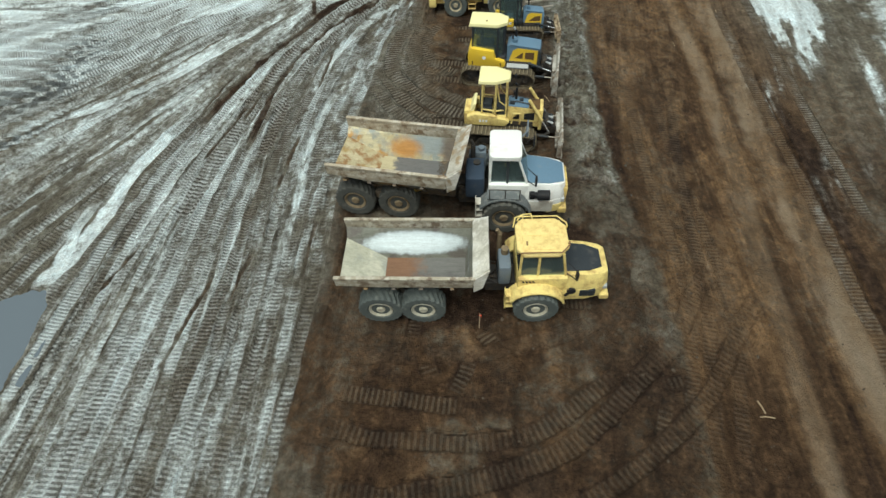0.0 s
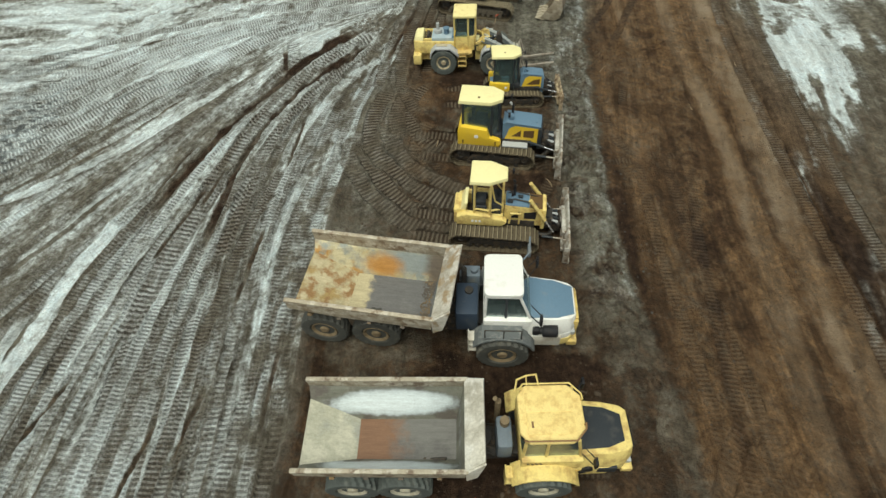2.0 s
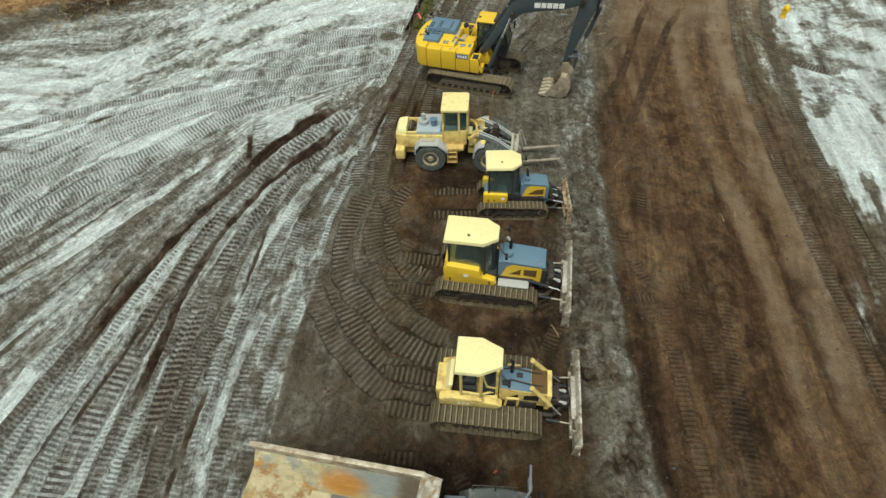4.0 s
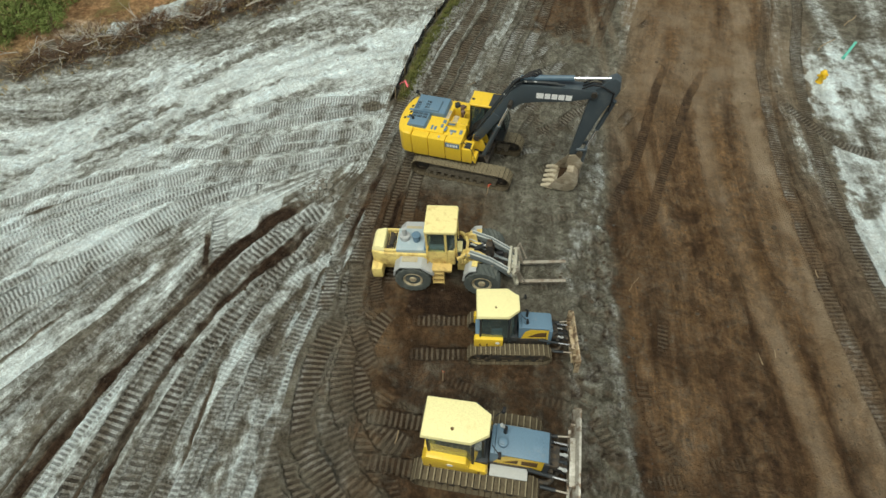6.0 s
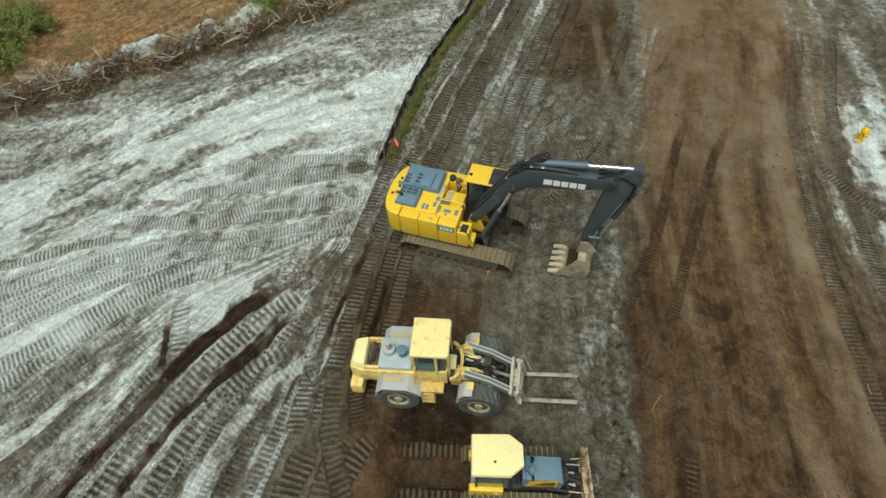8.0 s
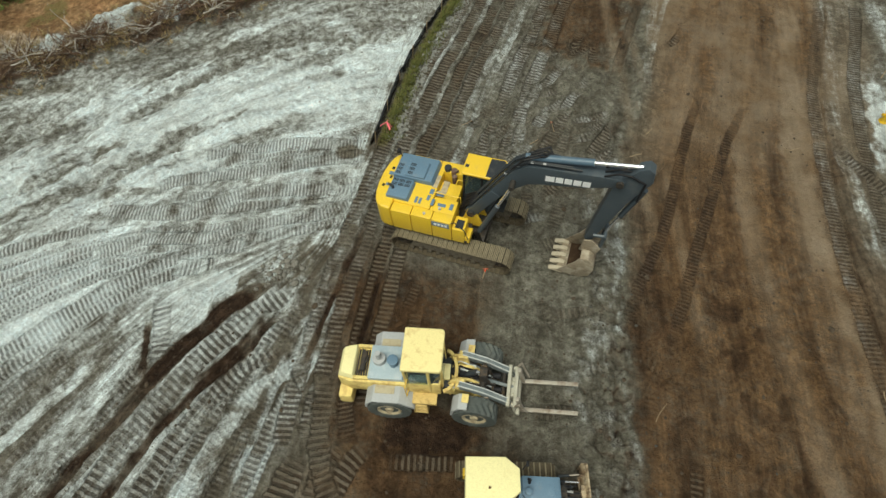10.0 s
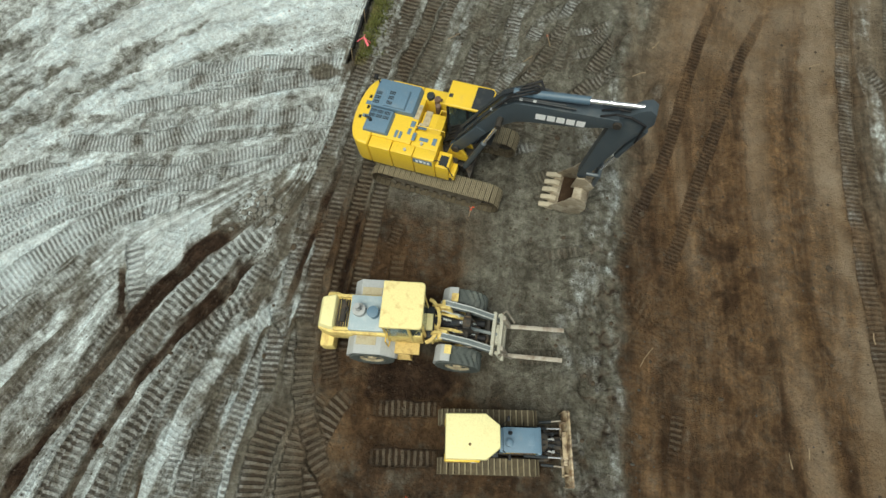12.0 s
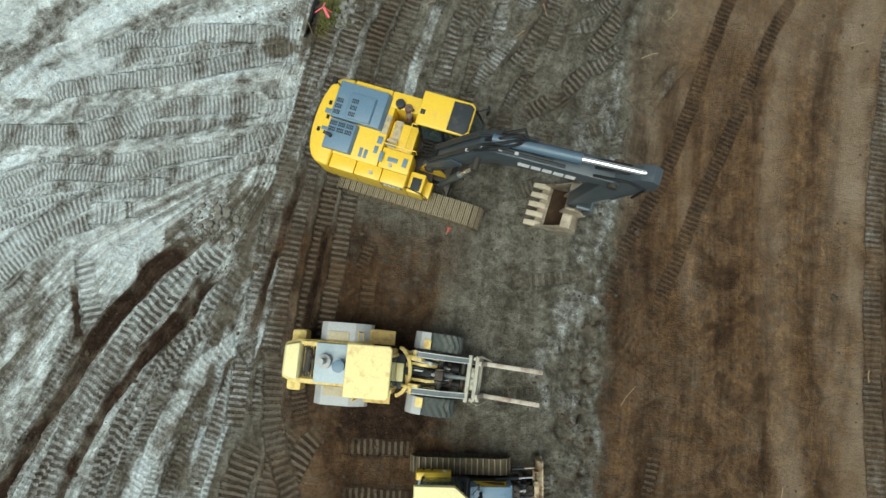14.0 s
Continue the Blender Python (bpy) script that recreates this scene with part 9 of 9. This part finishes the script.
LEAF = worn("scrub_leaf", (0.17, 0.215, 0.062), (0.33, 0.34, 0.13), 0.8, 0.5, 4.0, bump=0.0)
STONE = worn("pale_gravel_stone", (0.24, 0.24, 0.22), (0.13, 0.12, 0.10), 0.85, 0.5, 9.0)
CLOD = worn("soil_clod", (0.075, 0.055, 0.038), (0.14, 0.12, 0.095), 0.95, 0.5, 7.0)
CLOD_GREY = worn("grey_soil_clod", (0.085, 0.08, 0.072), (0.06, 0.05, 0.042), 0.95, 0.5, 7.0)
CLOD_TORN = worn("torn_grey_clod", (0.20, 0.19, 0.165), (0.06, 0.045, 0.033), 0.95, 0.6, 9.0)
PALE_CLOD = worn("pale_soil_clod", (0.34, 0.34, 0.32), (0.16, 0.14, 0.12), 0.95, 0.5, 7.0)


def fence_line(y):
    u = min(max((y - 45.7) / 14.3, 0), 1)
    return -3.1 + 4.6 * u - 0.55 * math.sin(u * math.pi)


def silt_fence():
    """Black fabric on wooden stakes, sagging between them, along a gentle bend."""
    f = thing("silt_fence", Matrix.Identity(4), "low black fabric silt fence on wooden stakes", "fence")
    random.seed(21)
    ys = np.arange(45.7, 64.0, 0.25)
    bm = bmesh.new()
    low, high, back = [], [], []
    for k, y in enumerate(ys):
        x = fence_line(y) + (0.32 * (y - 60) if y > 60 else 0) + random.uniform(-0.02, 0.02)
        z = ground_at(x, y)
        sag = 0.12 * abs(math.sin(math.pi * (y - 45.7) / 2.0))
        low.append(bm.verts.new((x - 0.12, y, z - 0.06)))
        high.append(bm.verts.new((x + 0.22 + random.uniform(-0.05, 0.05), y, z + 0.62 - sag)))
        back.append(bm.verts.new((x + 0.25, y, z + 0.60 - sag)))
    for k in range(len(ys) - 1):
        bm.faces.new((low[k], low[k + 1], high[k + 1], high[k]))
        bm.faces.new((high[k], high[k + 1], back[k + 1], back[k]))
    part("fabric", bm, SILT, f)
    for y in np.arange(45.8, 63, 2.0):
        bm = bmesh.new()
        x = fence_line(y) + (0.32 * (y - 60) if y > 60 else 0)
        z = ground_at(x, y)
        rod(bm, (x + 0.2, y, z - 0.2), (x + 0.32, y, z + 0.85), 0.022, seg=6)
        part("stake", bm, WOOD, f)


def survey_stake(x, y, height, lean_x, lean_y, tape, big=1.0, label="thin wooden survey stake with red tape"):
    """A lath with a knot of loose tape ends."""
    z = ground_at(x, y)
    s = thing("survey_stake", Matrix.Translation((x, y, z)), label, "stake", "survey stakes")
    bm = bmesh.new()
    top = Vector((lean_x, lean_y, height))
    d = top.normalized()
    rod(bm, -0.15 * d, top, 0.022, 0.02, seg=5)
    part("lath", bm, WOOD, s)
    random.seed(int(x * 10 + y * 7))
    bm = bmesh.new()
    for k in range(5):
        a = 2 * math.pi * k / 5 + random.uniform(-0.4, 0.4)
        l = random.uniform(0.10, 0.30) * big
        p = top * 0.94
        q = p + Vector((l * math.cos(a), l * math.sin(a), random.uniform(-0.3, 0.05) * big))
        w = Vector((-math.sin(a), math.cos(a), 0.3)) * random.uniform(0.012, 0.035) * big
        plate(bm, [p - w, q - w, q + w, p + w], 0.004)
    part("tape", bm, tape, s)


def hydrant(x, y):
    z = ground_at(x, y)
    h = thing("fire_hydrant", Matrix.Translation((x, y, z)), "bright yellow fire hydrant standing in pale sand", "fire hydrant")
    bm = bmesh.new()
    profile = [(0.20, -0.1), (0.20, 0.04), (0.15, 0.06), (0.14, 0.52), (0.19, 0.54), (0.19, 0.60), (0.15, 0.66), (0.09, 0.76), (0.03, 0.80)]
    lathe(bm, profile, 18)
    bm.transform(Matrix.Rotation(math.pi / 2, 4, "X"))
    part("barrel", bm, HYDRANT, h)
    for a, r in ((0, 0.075), (180, 0.075), (270, 0.10)):
        bm = bmesh.new()
        d = Vector((math.cos(radians(a)), math.sin(radians(a)), 0))
        rod(bm, d * 0.1 + Vector((0, 0, 0.44)), d * 0.24 + Vector((0, 0, 0.44)), r * 0.8, seg=12)
        rod(bm, d * 0.22 + Vector((0, 0, 0.44)), d * 0.28 + Vector((0, 0, 0.44)), r, seg=8)
        part("nozzle_cap", bm, HYDRANT, h)


def bent_branch(bm, p, d, length, r, depth=0):
    """A crooked branch that forks."""
    for k in range(4):
        q = p + d * (length / 4)
        rod(bm, p, q, r, r * 0.82, seg=5)
        if depth < 2 and k > 0 and random.random() < 0.55:
            side = (d + Vector((random.uniform(-1, 1), random.uniform(-1, 1), random.uniform(-0.3, 0.7))) * 0.9).normalized()
            bent_branch(bm, q, side, length * 0.55, r * 0.6, depth + 1)
        p, r = q, r * 0.82
        d = (d + Vector((random.uniform(-1, 1), random.uniform(-1, 1), random.uniform(-0.5, 0.5))) * 0.22).normalized()


def branch_mesh(seed, mat):
    random.seed(seed)
    bm = bmesh.new()
    bent_branch(bm, Vector((0, 0, 0)), Vector((1, 0, 0.12)).normalized(), 1.5, 0.055)
    return mesh_of("branch", bm, mat)


def blade_tuft(bm, x, y, z, n, height, spread):
    for k in range(n):
        a = random.uniform(0, 2 * math.pi)
        l = height * random.uniform(0.5, 1.1)
        d = Vector((math.cos(a), math.sin(a), 0))
        w = Vector((-d.y, d.x, 0)) * random.uniform(0.008, 0.018)
        p = Vector((x, y, z - 0.02)) + d * random.uniform(0, spread)
        q = p + d * l * 0.45 + Vector((0, 0, l * 0.7))
        r = p + d * l * 0.9 + Vector((0, 0, l * 0.75))
        v = [bm.verts.new(c) for c in (p - w, p + w, q + w, q - w, r)]
        bm.faces.new((v[0], v[1], v[2], v[3]))
        bm.faces.new((v[3], v[2], v[4]))


def brush_row():
    """Cleared roots and branches pushed into a row along the edge of the site."""
    pile = thing("brush_pile", Matrix.Identity(4), "grey tangle of cleared dead branches and roots", "brush pile")
    kinds = [branch_mesh(k, BLEACHED if k % 5 < 2 else BRANCH if k % 5 < 4 else TWIG) for k in range(10)]
    heaps = [(-26.5 + 1.45 * k + 0.5 * math.sin(2.3 * k), 0.35 * math.sin(1.7 * k)) for k in range(14)]      # the row was pushed together heap by heap
    random.seed(31)
    for k in range(390):
        hx, hy = random.choice(heaps)
        x = hx + random.gauss(0, 0.5) if k % 4 else random.uniform(-27, -7)
        y = 51.5 + 0.53 * (x + 24) + hy + random.gauss(0.1, 0.65)
        z = ground_at(x, y)
        m = Matrix.Translation((x, y, z + random.uniform(0.0, 0.6))) @ pose(0, 0, 0, random.uniform(-25, 25), random.uniform(-30, 20), random.uniform(0, 360)) @ Matrix.Scale(random.uniform(0.35, 0.85), 4)
        part("branch", kinds[k % 10], None, pile, m=m)
    bm = bmesh.new()
    for k in range(8500):
        hx, hy = random.choice(heaps)
        x = hx + random.gauss(0, 0.6)
        y = 51.5 + 0.53 * (x + 24) + hy + random.gauss(0.1, 0.7)
        z = ground_at(x, y) + random.uniform(0, 0.35)
        a, l = random.uniform(0, 6.3), random.uniform(0.15, 0.6)
        d = Vector((math.cos(a) * l, math.sin(a) * l, random.uniform(-0.1, 0.25)))
        p = Vector((x, y, z))
        w = Vector((-d.y, d.x, 0)).normalized() * 0.012
        v = [bm.verts.new(c) for c in (p - w, p + w, p + d + w * 0.5 + Vector((0, 0, 0.01)), p + d - w * 0.5)]
        bm.faces.new(v)
    tagged(part("brushwood", bm, TWIG, pile), kind="stuff")
    bm = bmesh.new()
    for k in range(520):
        x = random.uniform(-28, -5)
        y = 51.5 + 0.53 * (x + 24) + random.gauss(0.3, 0.9)
        blade_tuft(bm, x, y, ground_at(x, y), 9, 0.4, 0.12)
    tagged(new("dry_grass", mesh_of("dry_grass", bm, STRAW)), "tufts of dry straw-coloured grass among dead branches", "dry grass", kind="stuff")


def leaf_cluster(bm, centre, size, count):
    for k in range(count):
        d = Vector((random.gauss(0, 1), random.gauss(0, 1), random.gauss(0, 1))).normalized()
        p = centre + d * size * random.uniform(0.55, 1.0)
        n = (d + Vector((random.uniform(-0.7, 0.7), random.uniform(-0.7, 0.7), 0.4))).normalized()
        u = n.orthogonal().normalized() * random.uniform(0.035, 0.085)
        v = n.cross(u).normalized() * random.uniform(0.018, 0.04)
        q = [bm.verts.new(c) for c in (p - u, p - v, p + u, p + v)]
        bm.faces.new(q)


def scrub(x, y, height, width, seed):
    """A ragged bush: several stems with clumps of separate leaves."""
    random.seed(seed)
    z = ground_at(x, y)
    b = thing("scrub_bush", Matrix.Translation((x, y, z)), "ragged dark green scrub bush on orange earth", "bush", "scrub bushes")
    stems, leaves = bmesh.new(), bmesh.new()
    for k in range(9):
        a, r = random.uniform(0, 6.3), width * random.uniform(0.15, 0.9)
        tip = Vector((r * math.cos(a), r * math.sin(a), height * random.uniform(0.35, 1.0)))
        rod(stems, (0, 0, -0.1), tip * 0.55 + Vector((0.1, 0, 0)), 0.05, 0.03, seg=5)
        rod(stems, tip * 0.55 + Vector((0.1, 0, 0)), tip, 0.03, 0.012, seg=5)
        for j in range(9):
            c = tip * random.uniform(0.55, 1.1) + Vector((random.gauss(0, 0.4), random.gauss(0, 0.4), random.gauss(-0.1, 0.3)))
            leaf_cluster(leaves, c, random.uniform(0.16, 0.42), 60)
    part("stem", stems, BRANCH, b)
    part("crown", leaves, LEAF, b)


def scatter(name, label, category, mat, count, spot, size, flat=0.6, seed=1):
    """Loose lumps too many to count."""
    random.seed(seed)
    src = bmesh.new()
    bmesh.ops.create_icosphere(src, subdivisions=1, radius=1)
    base = np.array([v.co[:] for v in src.verts])
    tri = np.array([[v.index for v in f.verts] for f in src.faces])
    src.free()
    verts, faces, k = [], [], 0
    while k < count:
        x, y = spot()
        r = size * math.exp(random.gauss(0, 0.55))
        jig = base * (1 + 0.35 * (np.random.rand(len(base), 1) - 0.5)) * r * np.array([1, random.uniform(0.7, 1.2), flat])
        verts.append(jig + np.array([x, y, ground_at(x, y) + r * flat * 0.35]))
        faces.append(tri + k * len(base))
        k += 1
    me = bpy.data.meshes.new(name)
    me.from_pydata(np.concatenate(verts).tolist(), [], np.concatenate(faces).tolist())
    me.materials.append(mat)
    return tagged(new(name, me), label, category, kind="stuff")


silt_fence()
brush_row()
scrub(-29.4, 54.4, 2.0, 2.1, 1)
scrub(-26.9, 53.9, 1.2, 1.3, 8)
scrub(-28.9, 52.6, 1.2, 1.3, 9)
scrub(-27.6, 55.8, 1.6, 1.4, 2)
scrub(-31.4, 53.4, 1.5, 1.5, 3)
scrub(-30.8, 57.4, 1.8, 1.8, 5)
scrub(-28.6, 58.6, 1.5, 1.6, 6)
scrub(-26.6, 57.4, 1.3, 1.3, 7)
scrub(-12.0, 60.2, 0.6, 0.9, 4)
hydrant(21.46, 47.67)
bm = bmesh.new()
rod(bm, (0, 0, 0.07), (1.17, 1.33, 0.18), 0.085, seg=14)
rod(bm, (-0.06, -0.07, 0.066), (0.0, 0.0, 0.07), 0.105, seg=14)
pipe_piece = new("plastic_pipe", mesh_of("plastic_pipe", bm, TEAL))
pipe_piece.location = (23.68, 49.83, ground_at(23.68, 49.83))
tagged(pipe_piece, "short length of teal plastic pipe lying on sand", "pipe")
survey_stake(-2.35, 46.35, 0.9, 0.1, 0.0, PINK, 1.25, "leaning wooden stake with a knot of pink tape")
survey_stake(0.31, 10.0, 0.95, 0.02, 0.05, ORANGE, 0.35)
survey_stake(0.3, 28.9, 0.9, 0.05, 0.0, ORANGE, 0.25)
survey_stake(2.15, 38.55, 0.6, 0.1, 0.1, ORANGE, 0.4)
survey_stake(1.55, 18.75, 0.5, 0.05, -0.05, ORANGE, 0.35)
survey_stake(5.6, 46.5, 0.6, -0.2, 0.1, ORANGE, 0.2)


def stick_of_wood(x, y, length, yaw, r, mat=WOOD):
    random.seed(int(abs(x * 13 + y * 5)))
    bm = bmesh.new()
    p, d = Vector((0, 0, r)), Vector((1, 0, 0))
    for k in range(3):
        q = p + d * (length / 3)
        rod(bm, p, q, r, r * 0.85, seg=6)
        p, d = q, (d + Vector((0, random.uniform(-0.3, 0.3), 0))).normalized()
    ob = new("broken_stick", mesh_of("broken_stick", bm, mat))
    ob.matrix_world = Matrix.Translation((x, y, ground_at(x, y) + 0.01)) @ pose(0, 0, 0, 0, 0, yaw)
    return tagged(ob, "pale broken stick lying on the soil", "stick", "loose sticks")


for x, y, l, a, r in ((10.25, 7.0, 0.48, 100, 0.03), (10.0, 6.85, 0.5, 8, 0.026), (7.9, 33.0, 0.8, 60, 0.012), (9.9, 46.4, 0.5, 40, 0.02), (8.9, 44.9, 0.6, 25, 0.02),
                      (12.4, 29.9, 0.5, 95, 0.02), (13.0, 30.2, 0.35, 80, 0.02), (16.0, 33.9, 0.4, 95, 0.02), (1.2, 46.9, 0.6, 30, 0.015), (4.4, 45.6, 0.5, 35, 0.02),
                      (22.53, 50.67, 1.85, 50, 0.03), (25.09, 53.22, 1.6, 47, 0.03), (3.95, 24.2, 0.55, -60, 0.018), (-1.3, 26.6, 0.5, 70, 0.02), (16.3, 45.5, 0.45, 20, 0.02)):
    stick_of_wood(x, y, l, a, r)

# loose lumps: churned edge of the row, ruts, verge gravel, grass
np.random.seed(5)
scatter("soil_clods", "dark crumbs and clods of soil on the bare ground", "soil clods", CLOD, 9000,
        lambda: (random.uniform(-6, 19), random.uniform(3, 58)) if random.random() < 0.5 else (random.uniform(-4.5, 8.5), random.uniform(8, 48)), 0.019, seed=41)
scatter("pale_crumbs", "pale dry crumbs of soil on the dark ground", "soil crumbs", CLOD_GREY, 380,
        lambda: (random.uniform(-3, 14), random.uniform(26, 56)), 0.013, seed=46)
scatter("churned_clods", "grey clods of churned soil along the blades", "soil clods", CLOD_GREY, 420,
        lambda: (random.gauss(6.6, 0.6), random.uniform(17, 42)), 0.022, seed=42)
scatter("rut_crumbs", "dark crumbs along the deep ruts", "soil clods", CLOD, 900,
        lambda: (lambda y: (float(at_y(RUT if random.random() < 0.6 else RUT_2, y)) + random.gauss(0, 0.45), y))(random.uniform(28, 38.6)), 0.018, seed=43)
scatter("torn_clods", "pale and dark clods torn up where the ruts end", "soil clods", CLOD_TORN, 110,
        lambda: (random.gauss(-5.9, 0.5), random.gauss(38.9, 0.4)), 0.06, flat=0.8, seed=47)
scatter("gravel", "pale gravel along the silt fence", "gravel", STONE, 1500,
        lambda: (lambda y: (fence_line(y) + 1.05 + random.gauss(0, 0.22), y))(random.uniform(46, 60)), 0.034, seed=44)
scatter("sand_lumps", "pale lumps in the sandy bank", "sand lumps", PALE_CLOD, 1500,
        lambda: (lambda x: (x, 46.9 + 0.36 * (x + 4) + random.gauss(0, 1.8)))(random.uniform(-26, -4)), 0.02, seed=45)
random.seed(51)
bm = bmesh.new()
for k in range(520):
    y = random.uniform(46, 61)
    x = fence_line(y) + 0.5 + abs(random.gauss(0, 0.28))
    blade_tuft(bm, x, y, ground_at(x, y), 7, 0.28, 0.08)
for k in range(260):
    x, y = random.uniform(-13, -8), 0
    y = 51.5 + 0.53 * (x + 24) + random.gauss(0.4, 0.5)
    blade_tuft(bm, x, y, ground_at(x, y), 8, 0.35, 0.1)
tagged(new("verge_grass", mesh_of("verge_grass", bm, GRASS)), "short green and yellow grass along the silt fence", "grass", kind="stuff")

# standing water west of the field
bm = bmesh.new()
slab(bm, [(-28, 3.2), (-17.9, 3.2), (-17.9, 14.4), (-28, 14.4)], -0.83, -0.81, 0.0)
water_m, water_nt, water_p = material("sky_tinted_muddy_water")
# Muddy water; the base colour also holds the sky's grey-blue reflection.
water_p.inputs["Base Color"].default_value = (0.125, 0.145, 0.165, 1)
water_p.inputs["Roughness"].default_value = 0.06
water = new("water", mesh_of("water", bm, water_m))
tagged(water, "shallow puddle reflecting the grey sky", "puddle", kind="structure")
